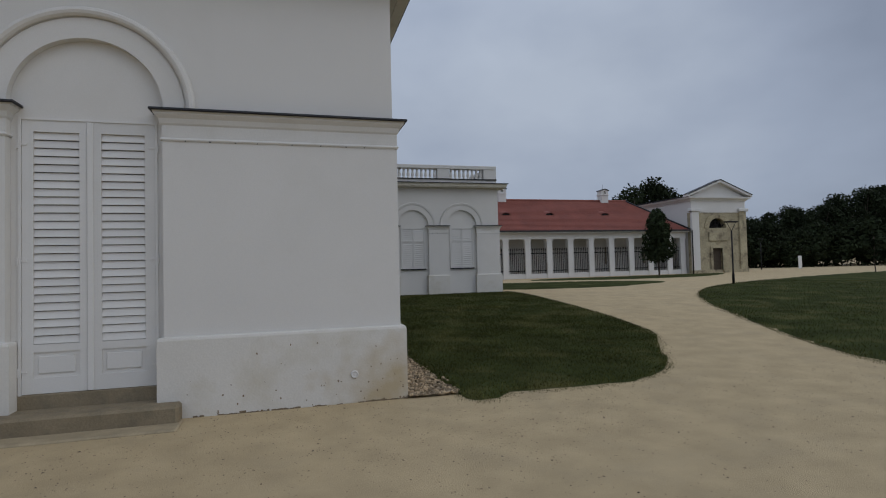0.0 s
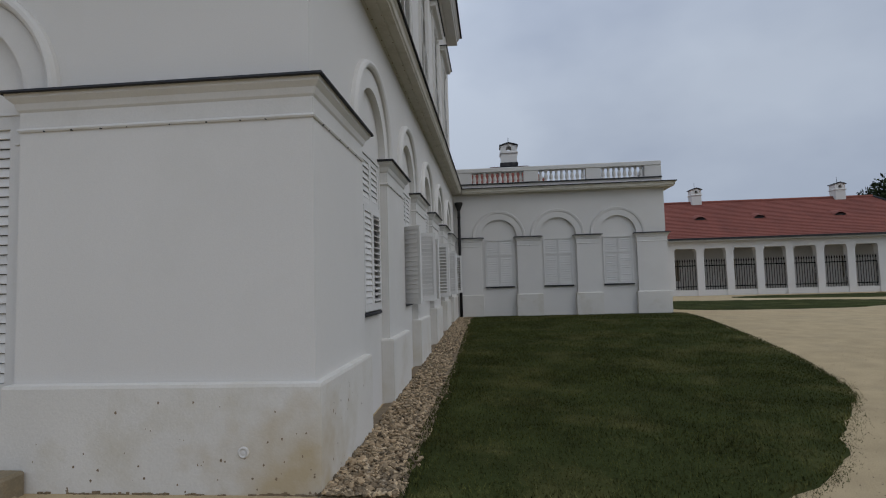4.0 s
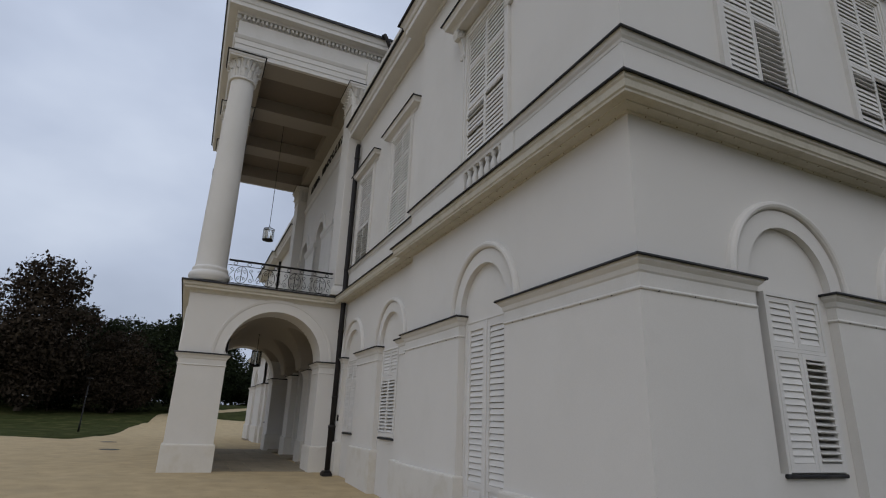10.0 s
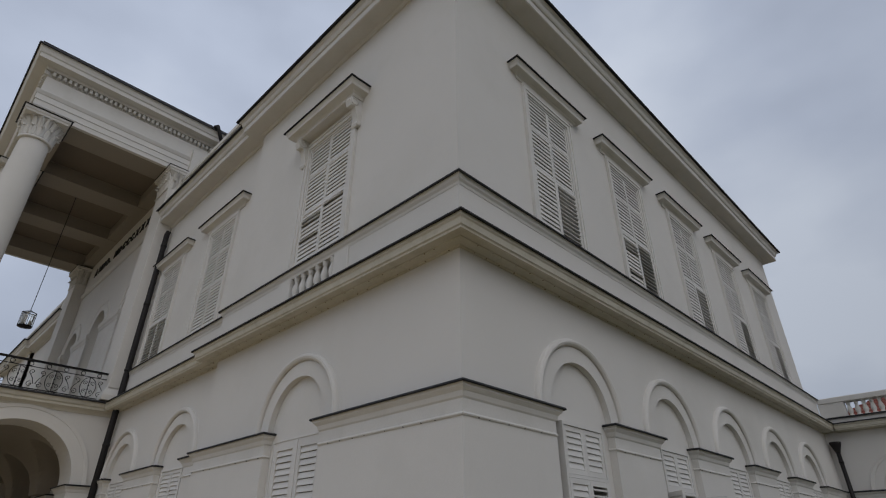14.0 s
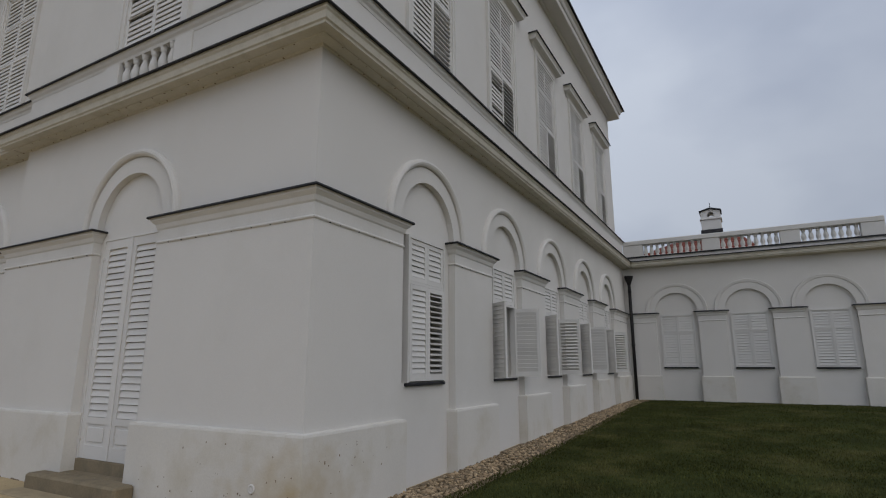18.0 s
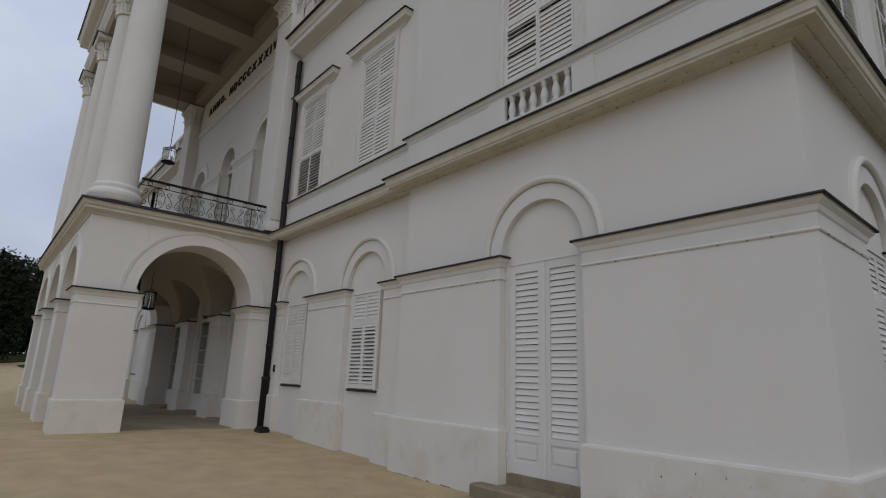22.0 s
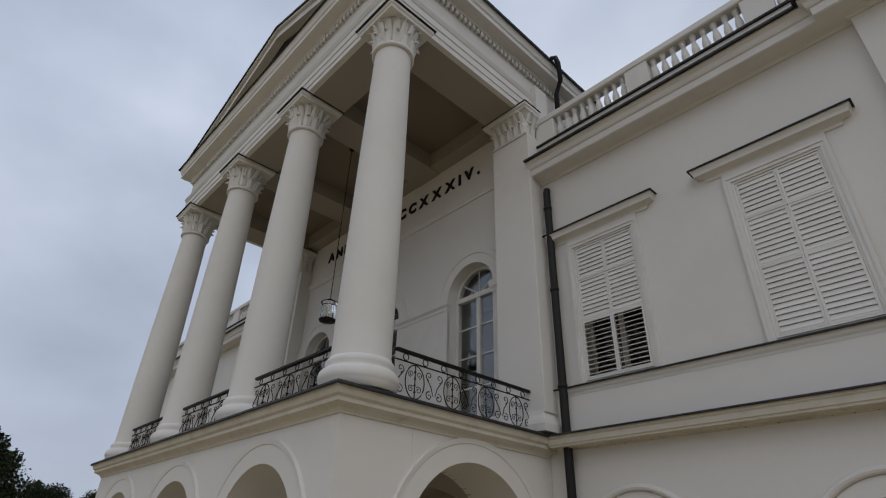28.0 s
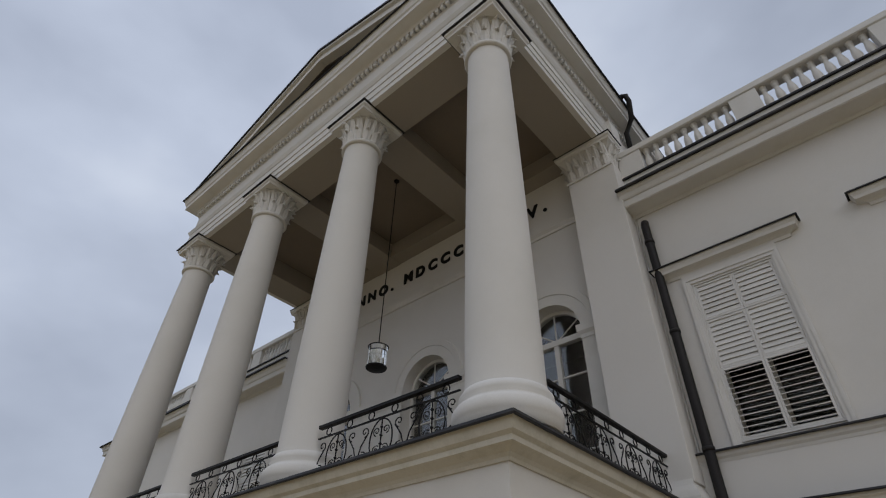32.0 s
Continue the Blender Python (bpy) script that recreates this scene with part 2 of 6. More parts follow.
def part(name, bm, mat, parent, label="", m=I4):
    ob = new(name, bm if isinstance(bm, bpy.types.Mesh) else mesh_of(name, bm, mat))
    ob.parent = parent
    ob.matrix_local = m
    return tagged(ob, label)


def solid(name, bm, mat, label="", category="", kind="structure", group="", m=I4):
    ob = new(name, mesh_of(name, bm, mat))
    ob.matrix_world = m
    return tagged(ob, label, category, group, kind)


def box(bm, x0, x1, y0, y1, z0, z1, m=None):
    c = [(x, y, z) for z in (z0, z1) for y in (y0, y1) for x in (x0, x1)]
    v = [bm.verts.new(m @ Vector(p) if m else p) for p in c]
    for f in ((0, 2, 3, 1), (4, 5, 7, 6), (0, 1, 5, 4), (2, 6, 7, 3), (0, 4, 6, 2), (1, 3, 7, 5)):
        bm.faces.new([v[i] for i in f])
    return bm


def boxes(*dims):
    bm = bmesh.new()
    for d in dims:
        box(bm, *d)
    return bm


def soft_box(x0, x1, y0, y1, z0, z1, r=0.01):
    bm = box(bmesh.new(), x0, x1, y0, y1, z0, z1)
    bmesh.ops.bevel(bm, geom=bm.edges[:], offset=r, segments=1, affect="EDGES")
    return bm


def lathe(bm, profile, n=24, m=None, caps=True, smooth=True):
    """profile: rows of radius and height, bottom to top."""
    rings = []
    for r, z in profile:
        ring = []
        for i in range(n):
            a = 2 * math.pi * i / n
            p = Vector((r * math.cos(a), r * math.sin(a), z))
            ring.append(bm.verts.new(m @ p if m else p))
        rings.append(ring)
    for a, b in zip(rings, rings[1:]):
        for i in range(n):
            f = bm.faces.new((a[i], a[(i + 1) % n], b[(i + 1) % n], b[i]))
            f.smooth = smooth
    if caps:
        bm.faces.new(rings[0][::-1])
        bm.faces.new(rings[-1])
    return bm


def tube(bm, pts, r, n=6):
    """A round bar along points."""
    pts = [Vector(p) for p in pts]
    rings = []
    for i, p in enumerate(pts):
        d = (pts[min(i + 1, len(pts) - 1)] - pts[max(i - 1, 0)]).normalized()
        a = d.cross(Vector((0.3, 0.2, 1)) if abs(d.z) < 0.9 else Vector((1, 0.2, 0))).normalized()
        b = d.cross(a)
        rings.append([bm.verts.new(p + r * (math.cos(2 * math.pi * k / n) * a + math.sin(2 * math.pi * k / n) * b)) for k in range(n)])
    for a, b in zip(rings, rings[1:]):
        for k in range(n):
            f = bm.faces.new((a[k], a[(k + 1) % n], b[(k + 1) % n], b[k]))
            f.smooth = n > 4
    bm.faces.new(rings[0][::-1])
    bm.faces.new(rings[-1])
    return bm


def sweep(bm, profile, path, closed=False):
    """A moulding: profile of (outward, height), swept along plan points with its outer side on the right, mitred at the corners."""
    path = [Vector(p) for p in path]
    n = len(path)
    rings = []
    for i, p in enumerate(path):
        before = (p - path[i - 1]).normalized() if i or closed else None
        after = (path[(i + 1) % n] - p).normalized() if i < n - 1 or closed else None
        before, after = before or after, after or before
        na, nb = Vector((before.y, -before.x)), Vector((after.y, -after.x))
        mid = na + nb
        mid = mid / max(mid.length_squared / 2, 0.2)
        rings.append([bm.verts.new((p.x + mid.x * o, p.y + mid.y * o, z)) for o, z in profile])
    k = len(profile)
    pairs = list(zip(rings, rings[1:])) + ([(rings[-1], rings[0])] if closed else [])
    for a, b in pairs:
        for j in range(k):
            bm.faces.new((a[j], b[j], b[(j + 1) % k], a[(j + 1) % k]))
    if not closed:
        bm.faces.new(rings[0])
        bm.faces.new(rings[-1][::-1])
    bmesh.ops.recalc_face_normals(bm, faces=bm.faces[:])
    return bm


def sheet(outline, holes, w0, w1):
    """A wall of thickness w0..w1 (outward) with openings, in its own frame: x along, y up, z outward."""
    bm = bmesh.new()
    edges = []
    for loop in [outline] + holes:
        vs = [bm.verts.new((u, v, w0)) for u, v in loop]
        edges += [bm.edges.new((a, b)) for a, b in zip(vs, vs[1:] + vs[:1])]
    bmesh.ops.triangle_fill(bm, use_beauty=True, use_dissolve=False, edges=edges, normal=(0, 0, 1))
    ext = bmesh.ops.extrude_face_region(bm, geom=bm.faces[:])
    bmesh.ops.translate(bm, vec=(0, 0, w1 - w0), verts=[g for g in ext["geom"] if isinstance(g, bmesh.types.BMVert)])
    bmesh.ops.recalc_face_normals(bm, faces=bm.faces[:])
    return bm


def rect(u0, u1, v0, v1):
    return [(u0, v0), (u1, v0), (u1, v1), (u0, v1)]


def arch(uc, half, v0, spring, n=24, r=None):
    r = r or half
    return [(uc - half, v0), (uc + half, v0)] + [(uc + r * math.cos(math.pi * i / n), spring + r * math.sin(math.pi * i / n)) for i in range(n + 1)]


def ring(bm, uc, spring, profile, n=28, a0=0.0, a1=180.0):
    """An archivolt: profile of (radius, outward) swept round the half circle, in a wall's own frame."""
    rows = []
    for i in range(n + 1):
        a = radians(a0 + (a1 - a0) * i / n)
        rows.append([bm.verts.new((uc + r * math.cos(a), spring + r * math.sin(a), w)) for r, w in profile])
    k = len(profile)
    for a, b in zip(rows, rows[1:]):
        for j in range(k):
            bm.faces.new((a[j], a[(j + 1) % k], b[(j + 1) % k], b[j]))
    bm.faces.new(rows[0])
    bm.faces.new(rows[-1][::-1])
    bmesh.ops.recalc_face_normals(bm, faces=bm.faces[:])
    return bm


def front(y, x=0.0):
    return pose(x, y, 0, 90, 0, 0)


def side(x, y=0.0):
    return pose(x, y, 0, 90, 0, 90)


def step01(a, b, t):
    t = min(max((t - a) / (b - a), 0.0), 1.0)
    return t * t * (3 - 2 * t)


def ground_height(x, y):
    return 0.29 * step01(0.5, 15, y) * step01(-2, 0, x) + 0.15 * step01(-5, -12, x) + 2.6 * step01(-40, -90, x)

# ---- the house: plan in metres, the corner of the side pavilion at the origin, front towards -y ----
AXIS, PAV, RECESS = -17.78, 6.33, 0.15
WEST = 2 * AXIS
DOOR_X, BAY, BAY0 = -3.23, 2.785, 2.325
SIDE_BAYS = [BAY0 + BAY * i for i in range(5)]
FRONT_BAYS = [-7.86, -11.0]
NICHE, SPRING, IMPOST, PLINTH_Z = 0.72, 3.30, 3.30, 0.85
FLOOR1, LEDGE, EAVES = 5.17, 5.98, 11.04
SIDE_END, WING_Y, WING_X = 15.5, 16.4, 7.83
WING_BAYS = [1.70, 3.90, 6.10]
STEP, TOPC = 3.31, 12.70
COLS = [AXIS + STEP * k for k in (-1.5, -0.5, 0.5, 1.5)]
COL_Y, ARC_Y, ARC_X = -3.80, -4.22, -12.53
ARC_W = 2 * AXIS - ARC_X
BAY_R, FRONT_R, SIDE_ARCH_Y = 1.34, 1.20, -1.76


def niche_wall(name, m, u0, u1, bays, top, label, spring=SPRING, half=NICHE, win=(0.53, 1.27, 3.2), base=-0.3, door=None):
    """A lower wall with arched recesses, and behind it the wall that closes them, open at the windows."""
    skin = sheet(rect(u0, u1, base, top), [arch(b, half, base + 0.1, spring) for b in bays], -0.07, 0.0)
    a = solid(name, skin, PLASTER, label, "wall", m=m)
    holes = [rect(b - win[0], b + win[0], win[1], win[2]) for b in bays if b != door]
    holes += [rect(door - 0.645, door + 0.645, 0.33, 3.18)] if door is not None else []
    part("recess_panel", sheet(rect(u0, u1, base, top), holes, -0.45, -0.072), PLASTER, a)
    return a


def upper_wall(name, m, u0, u1, holes, label, v0=5.10, v1=10.7):
    return solid(name, sheet(rect(u0, u1, v0, v1), holes, -0.45, 0.0), PLASTER, label, "wall", m=m)


UP = (0.62, 6.04, 8.70)
wall_side = niche_wall("wall_side", side(0), 0.004, WING_Y, SIDE_BAYS, 5.1, "smooth white plaster side wall with blind arches above the windows")
wall_pav = niche_wall("wall_front_pavilion", front(0), -PAV + 0.003, -0.002, [DOOR_X], 5.1, "smooth white plaster pavilion wall with one tall arched door", door=DOOR_X)
wall_rec = niche_wall("wall_front_recess", front(RECESS), ARC_X + 0.3, -PAV, FRONT_BAYS, 5.1, "white plaster front wall with two arched window bays")
wall_rec_w = niche_wall("wall_front_recess_west", front(RECESS), WEST + PAV, ARC_W - 0.3, [WEST - b for b in FRONT_BAYS], 5.1, "white plaster front wall with two arched window bays")
wall_pav_w = niche_wall("wall_front_pavilion_west", front(0), WEST, WEST + PAV, [WEST - DOOR_X], 5.1, "white plaster far pavilion wall with arched door", door=WEST - DOOR_X)

upper_wall("wall_side_upper", side(0), 0.004, SIDE_END, [rect(b + 0.05 - UP[0], b + 0.05 + UP[0], UP[1], UP[2]) for b in SIDE_BAYS], "smooth white plaster upper side wall with five windows")
upper_wall("wall_front_upper_pavilion", front(0), -PAV + 0.003, -0.002, [rect(DOOR_X - 0.63, DOOR_X + 0.63, 5.40, 5.84), rect(DOOR_X - 0.69, DOOR_X + 0.69, UP[1], UP[2])], "smooth white plaster upper pavilion wall")
upper_wall("wall_front_upper_recess", front(RECESS), ARC_X + 0.3, -PAV, [rect(b - 0.64, b + 0.64, UP[1], UP[2]) for b in (FRONT_BAYS[0] - 0.08, FRONT_BAYS[1])], "white plaster upper front wall with two windows")
upper_wall("wall_front_upper_recess_west", front(RECESS), WEST + PAV, ARC_W - 0.3, [rect(WEST - b - UP[0], WEST - b + UP[0], UP[1], UP[2]) for b in FRONT_BAYS], "white plaster upper front wall")
upper_wall("wall_front_upper_pavilion_west", front(0), WEST, WEST + PAV, [], "white plaster upper far pavilion wall")
solid("wall_pavilion_return", boxes((-PAV, -PAV + 0.4, 0.006, RECESS + 0.45, -0.29, 10.69)), PLASTER, "white plaster return of the pavilion", "wall")
solid("wall_west_side", boxes((WEST, WEST + 0.45, 0.02, SIDE_END, -0.3, 10.7), (WEST + PAV - 0.4, WEST + PAV, 0.006, RECESS + 0.45, -0.29, 10.69)), PLASTER, "white plaster far side wall", "wall")
solid("wall_rear", boxes((WEST, -0.0, SIDE_END - 0.45, SIDE_END - 0.001, 5.1, 10.7), (WEST, 0.0, SIDE_END + 0.3, WING_Y, -0.3, 5.1)), PLASTER, "white plaster rear wall", "wall")
# floors and partitions added behind the windows, with indoor gloom in their colour
solid("floor_inside", boxes((WEST + 0.5, -0.5, 0.7, SIDE_END - 0.5, 0.2, 0.3), (WEST + 0.5, -0.5, 0.7, SIDE_END - 0.5, 4.8, 5.0)), INSIDE, "plain floors added inside the house, darkened as unlit rooms", "floor")
solid("wall_inside", boxes((-4.6, -4.4, 0.7, 15.5, 0.3, 10.6), (-31, -6.7, 4.5, 4.7, 0.3, 10.6)), INSIDE, "plain partition walls added inside the house, darkened as unlit rooms", "wall")
solid("roof_deck", boxes((WEST + 0.1, -0.1, 0.3, SIDE_END - 0.1, 10.75, 10.97)), METAL, "dark sheet metal flat roof", "roof")

# mouldings that run round the house
EAST_RUN = [(ARC_X + 0.2, RECESS), (-PAV, RECESS), (-PAV, 0.0), (0.0, 0.0), (0.0, WING_Y)]
EAST_TOP = EAST_RUN[:4] + [(0.0, SIDE_END), (-8.0, SIDE_END)]
WEST_RUN = [(WEST, WING_Y), (WEST, 0.0), (WEST + PAV, 0.0), (WEST + PAV, RECESS), (ARC_W - 0.2, RECESS)]
CORNICE = [(-0.05, 4.935), (0.03, 4.935), (0.04, 4.955), (0.155, 4.96), (0.16, 4.945), (0.178, 4.945), (0.183, 4.96), (0.30, 4.96), (0.305, 4.985), (0.325, 5.0), (0.335, 5.075), (0.355, 5.095), (0.36, 5.135), (-0.05, 5.135)]
CORNICE_CAP = [(-0.03, 5.136), (0.375, 5.136), (0.388, 5.125), (0.398, 5.137), (0.39, 5.158), (0.02, 5.20), (-0.03, 5.20)]
LEDGE_TOP = [(-0.05, 5.82), (0.055, 5.82), (0.065, 5.86), (0.09, 5.89), (0.115, 5.95), (-0.05, 5.95)]
LEDGE_CAP = [(-0.03, 5.951), (0.135, 5.951), (0.14, 5.94), (0.148, 5.955), (0.14, 5.975), (-0.03, 6.0)]
EAVE = [(-0.05, 10.55), (0.03, 10.55), (0.035, 10.57), (0.05, 10.585), (0.055, 10.605), (0.08, 10.615), (0.36, 10.625), (0.36, 10.635), (0.375, 10.64), (0.375, 10.79), (0.40, 10.80), (0.42, 10.83), (0.44, 10.90), (0.49, 10.95), (0.49, 10.98), (-0.05, 10.98)]
EAVE_CAP = [(-0.05, 10.981), (0.53, 10.981), (0.54, 10.96), (0.555, 10.98), (0.54, 11.03), (-0.05, 11.06)]
rw = random.Random(77)


def weep_marks(path, z, out, pitch):
    """Small dark marks under a moulding, unevenly spaced."""
    weep = bmesh.new()
    for a, b in zip(path, path[1:]):
        a, b = Vector(a), Vector(b)
        d = b - a
        if d.length < 0.3:
            continue
        for i in range(int(d.length / pitch)):
            q = a + d * ((i + rw.uniform(0.2, 0.8)) * pitch / d.length)
            n = Vector((d.y, -d.x)).normalized() * out
            s = rw.uniform(0.004, 0.009)
            box(weep, q.x + n.x - s, q.x + n.x + s, q.y + n.y - s, q.y + n.y + s, z - s * 0.4, z + 0.004 + rw.uniform(0, 0.006))
    return weep


for tag, lower, upper in (("east", EAST_RUN, EAST_TOP), ("west", WEST_RUN, WEST_RUN)):
    c = solid("cornice_" + tag, sweep(bmesh.new(), CORNICE, lower), SOFFIT, "cream stucco cornice with drip stains between the storeys, darkened for underside shade", "cornice")
    part("flashing", sweep(bmesh.new(), CORNICE_CAP, lower), METAL, c, "dark sheet metal flashing")
    if tag == "east":
        part("weep_strip", weep_marks(lower, 4.934, 0.034, 0.3), PIT, c, "small dark marks under the soffit")
        part("weep_strip", weep_marks(lower, 4.944, 0.169, 0.26), PIT, c, "row of small dark weep marks")
    c = solid("ledge_" + tag, sweep(bmesh.new(), LEDGE_TOP, lower), TRIM, "cream stucco ledge moulding below the upper windows", "ledge")
    part("flashing", sweep(bmesh.new(), LEDGE_CAP, lower), METAL, c, "dark sheet metal flashing")
    c = solid("eaves_" + tag, sweep(bmesh.new(), EAVE, upper), TRIM, "deep moulded cream eaves cornice", "cornice")
    part("gutter", sweep(bmesh.new(), EAVE_CAP, upper), METAL, c, "dark sheet metal gutter edge")
BAND = [(-0.05, 5.15), (0.05, 5.15), (0.05, 5.83), (-0.05, 5.83)]
solid("parapet_band_east", sweep(sweep(bmesh.new(), BAND, EAST_RUN[:3] + [(DOOR_X - 0.63, 0.0)]), BAND, [(DOOR_X + 0.63, 0.0)] + EAST_RUN[3:]), PLASTER, "smooth white plaster band above the cornice", "wall")
solid("parapet_band_west", sweep(bmesh.new(), BAND, WEST_RUN), PLASTER, "smooth white plaster band above the cornice", "wall")

# the balustrade panel under the pavilion window
BALUSTER = [(0.062, 0.0), (0.062, 0.035), (0.045, 0.045), (0.04, 0.06), (0.062, 0.12), (0.066, 0.16), (0.055, 0.22), (0.036, 0.29), (0.034, 0.32), (0.05, 0.335), (0.05, 0.35), (0.038, 0.36), (0.058, 0.385), (0.058, 0.41)]
baluster_mesh = mesh_of("baluster", lathe(bmesh.new(), BALUSTER, 12), TRIM)
panel = thing("balustrade_panel", pose(DOOR_X, 0, 0), "cream balustrade panel with six balusters under the pavilion window", "balustrade")
part("pedestal", soft_box(-1.0, -0.632, -0.075, 0.0, 5.21, 5.83), PLASTER, panel)
part("pedestal", soft_box(0.632, 1.0, -0.075, 0.0, 5.21, 5.83), PLASTER, panel)
part("base", soft_box(-0.632, 0.632, -0.07, 0.1, 5.20, 5.42), PLASTER, panel)
part("backing", boxes((-0.66, 0.66, 0.2, 0.3, 5.38, 5.88)), PLASTER, panel)
for i in range(6):
    part("baluster", baluster_mesh, TRIM, panel, m=pose(-0.525 + 0.21 * i, 0.0, 5.42))

# piers, plinths and imposts
IMP = [(-0.05, 2.96), (0.012, 2.96), (0.02, 2.975), (0.012, 2.99), (0.004, 2.995), (0.004, 3.13), (0.02, 3.15), (0.035, 3.20), (0.075, 3.24), (0.085, 3.275), (-0.05, 3.275)]
IMP_CAP = [(-0.05, 3.276), (0.10, 3.276), (0.105, 3.266), (0.115, 3.278), (0.108, 3.298), (-0.05, 3.325)]
PLINTH_P = [(-0.05, -0.3), (0.06, -0.3), (0.06, 0.82), (0.052, 0.845), (-0.05, 0.865)]
PIER_P = [(-0.05, -0.3), (0.0, -0.3), (0.0, 3.27), (-0.05, 3.27)]


def pier(path, label, imp=0.0, name="pier", cap=True):
    """A pier standing proud of the wall, on a plinth, under an impost with dark flashing. path: its outer plan line."""
    ob = solid(name, sweep(bmesh.new(), PIER_P, path), PLASTER, label, "pier")
    part("plinth", sweep(bmesh.new(), [(o, z + (ground_height(*path[1]) if 0 < z < 1 else 0)) for o, z in PLINTH_P], path), PLINTH, ob, "stained white plinth")
    part("impost", sweep(bmesh.new(), [(o, z + imp) for o, z in IMP], path), TRIM, ob)
    part("flashing", sweep(bmesh.new(), [(o, z + imp) for o, z in IMP_CAP], path), METAL, ob, "dark sheet metal flashing")
    weep = weep_marks(path, 2.957 + imp, 0.014, 0.3)
    if weep.verts:
        part("weep_strip", weep, METAL, ob, "row of small dark weep marks")
    return ob


PR, IN, PN = 0.04, 0.07, NICHE - 0.005
pier([(DOOR_X + PN, IN), (DOOR_X + PN, -PR), (PR, -PR), (PR, SIDE_BAYS[0] - PN), (-IN, SIDE_BAYS[0] - PN)], "white plaster corner pier with stained plinth")
for a, b in zip(SIDE_BAYS, SIDE_BAYS[1:]):
    pier([(-IN, a + PN), (PR, a + PN), (PR, b - PN), (-IN, b - PN)], "white plaster pier between side windows")
pier([(-IN, SIDE_BAYS[-1] + PN), (PR, SIDE_BAYS[-1] + PN), (PR, WING_Y)], "white plaster pier by the wing")
pier([(FRONT_BAYS[0] + PN, RECESS + IN), (FRONT_BAYS[0] + PN, RECESS - PR), (-PAV - PR, RECESS - PR), (-PAV - PR, -PR), (DOOR_X - PN, -PR), (DOOR_X - PN, IN)], "broad white plaster pier beside the door")
pier([(FRONT_BAYS[1] + PN, RECESS + IN), (FRONT_BAYS[1] + PN, RECESS - PR), (FRONT_BAYS[0] - PN, RECESS - PR), (FRONT_BAYS[0] - PN, RECESS + IN)], "white plaster pier between front windows")
pier([(ARC_X + 0.3, RECESS - PR), (FRONT_BAYS[1] - PN, RECESS - PR), (FRONT_BAYS[1] - PN, RECESS + IN)], "narrow white plaster pier beside the downpipe")
pier([(WEST - FRONT_BAYS[1] + PN, RECESS + IN), (WEST - FRONT_BAYS[1] + PN, RECESS - PR), (ARC_W - 0.3, RECESS - PR)], "narrow white plaster pier")
pier([(WEST - FRONT_BAYS[0] + PN, RECESS + IN), (WEST - FRONT_BAYS[0] + PN, RECESS - PR), (WEST - FRONT_BAYS[1] - PN, RECESS - PR), (WEST - FRONT_BAYS[1] - PN, RECESS + IN)], "white plaster pier between front windows")
pier([(WEST - DOOR_X + PN, IN), (WEST - DOOR_X + PN, -PR), (WEST + PAV + PR, -PR), (WEST + PAV + PR, RECESS - PR), (WEST - FRONT_BAYS[0] - PN, RECESS - PR), (WEST - FRONT_BAYS[0] - PN, RECESS + IN)], "broad white plaster pier")
pier([(WEST - PR, 6.0), (WEST - PR, -PR), (WEST - DOOR_X - PN, -PR), (WEST - DOOR_X - PN, IN)], "white plaster corner pier")

# chips and a ragged open joint at the foot of the front plinths
chips = bmesh.new()
for i in range(70):
    if i < 46:
        u, v = -rw.random() ** 1.8 * 2.4 + 0.05, 0.02 + 0.72 * rw.random() ** 1.5
        c, ax = Vector((u, -PR - 0.0615, v)), Vector((1, 0, 0))
    else:
        u, v = rw.random() ** 1.5 * 1.4, 0.05 + 0.7 * rw.random()
        c, ax = Vector((PR + 0.0615, u, v)), Vector((0, 1, 0))
    s = rw.uniform(0.003, 0.013)
    k = [c + ax * s * math.cos(j * 1.0472) * rw.uniform(0.5, 1.3) + Vector((0, 0, s * math.sin(j * 1.0472) * rw.uniform(0.6, 1.6))) for j in range(6)]
    chips.faces.new([chips.verts.new(p) for p in k])
solid("plinth_chip", chips, PIT, "small brown chips in the worn plinth render", "chipped render", "stuff")
crack = bmesh.new()
for x0, x1 in ((-PAV - 0.1, DOOR_X - NICHE - 0.28), (DOOR_X + NICHE + 0.28, 0.09)):
    n = int((x1 - x0) / 0.022)
    for i in range(n):
        if noise.noise((i * 0.13, x0, 3)) > -0.2:
            h = 0.005 + 0.012 * rw.random() + 0.03 * max(0.0, noise.noise((i * 0.3, x0, 8)))
            box(crack, x0 + (x1 - x0) * i / n, x0 + (x1 - x0) * (i + 1) / n, -PR - 0.062 - 0.012 * rw.random(), -PR - 0.03, 0.0, h)
solid("base_joint", crack, PIT, "dark ragged joint between plinth and gravel", "joint")

ARCHI = [(NICHE, -0.02), (NICHE, 0.018), (0.935, 0.018), (0.937, 0.004), (0.948, 0.004), (0.95, 0.045), (0.968, 0.068), (0.995, 0.08), (1.025, 0.072), (1.045, 0.04), (1.052, -0.02)]


def archivolt(m, b, spring=SPRING, profile=ARCHI, mat=PLASTER, label="moulded white plaster archivolt round a blind arch"):
    ring_bm = ring(bmesh.new(), 0.0, spring, profile)
    return solid("archivolt", ring_bm, mat, label, "arch moulding", "structure", "archivolts", m @ Matrix.Translation((b, 0, 0)))


for b in SIDE_BAYS:
    archivolt(side(0), b)
for b in FRONT_BAYS:
    archivolt(front(RECESS), b)
    archivolt(front(RECESS), WEST - b)
archivolt(front(0), DOOR_X)
archivolt(front(0), WEST - DOOR_X)

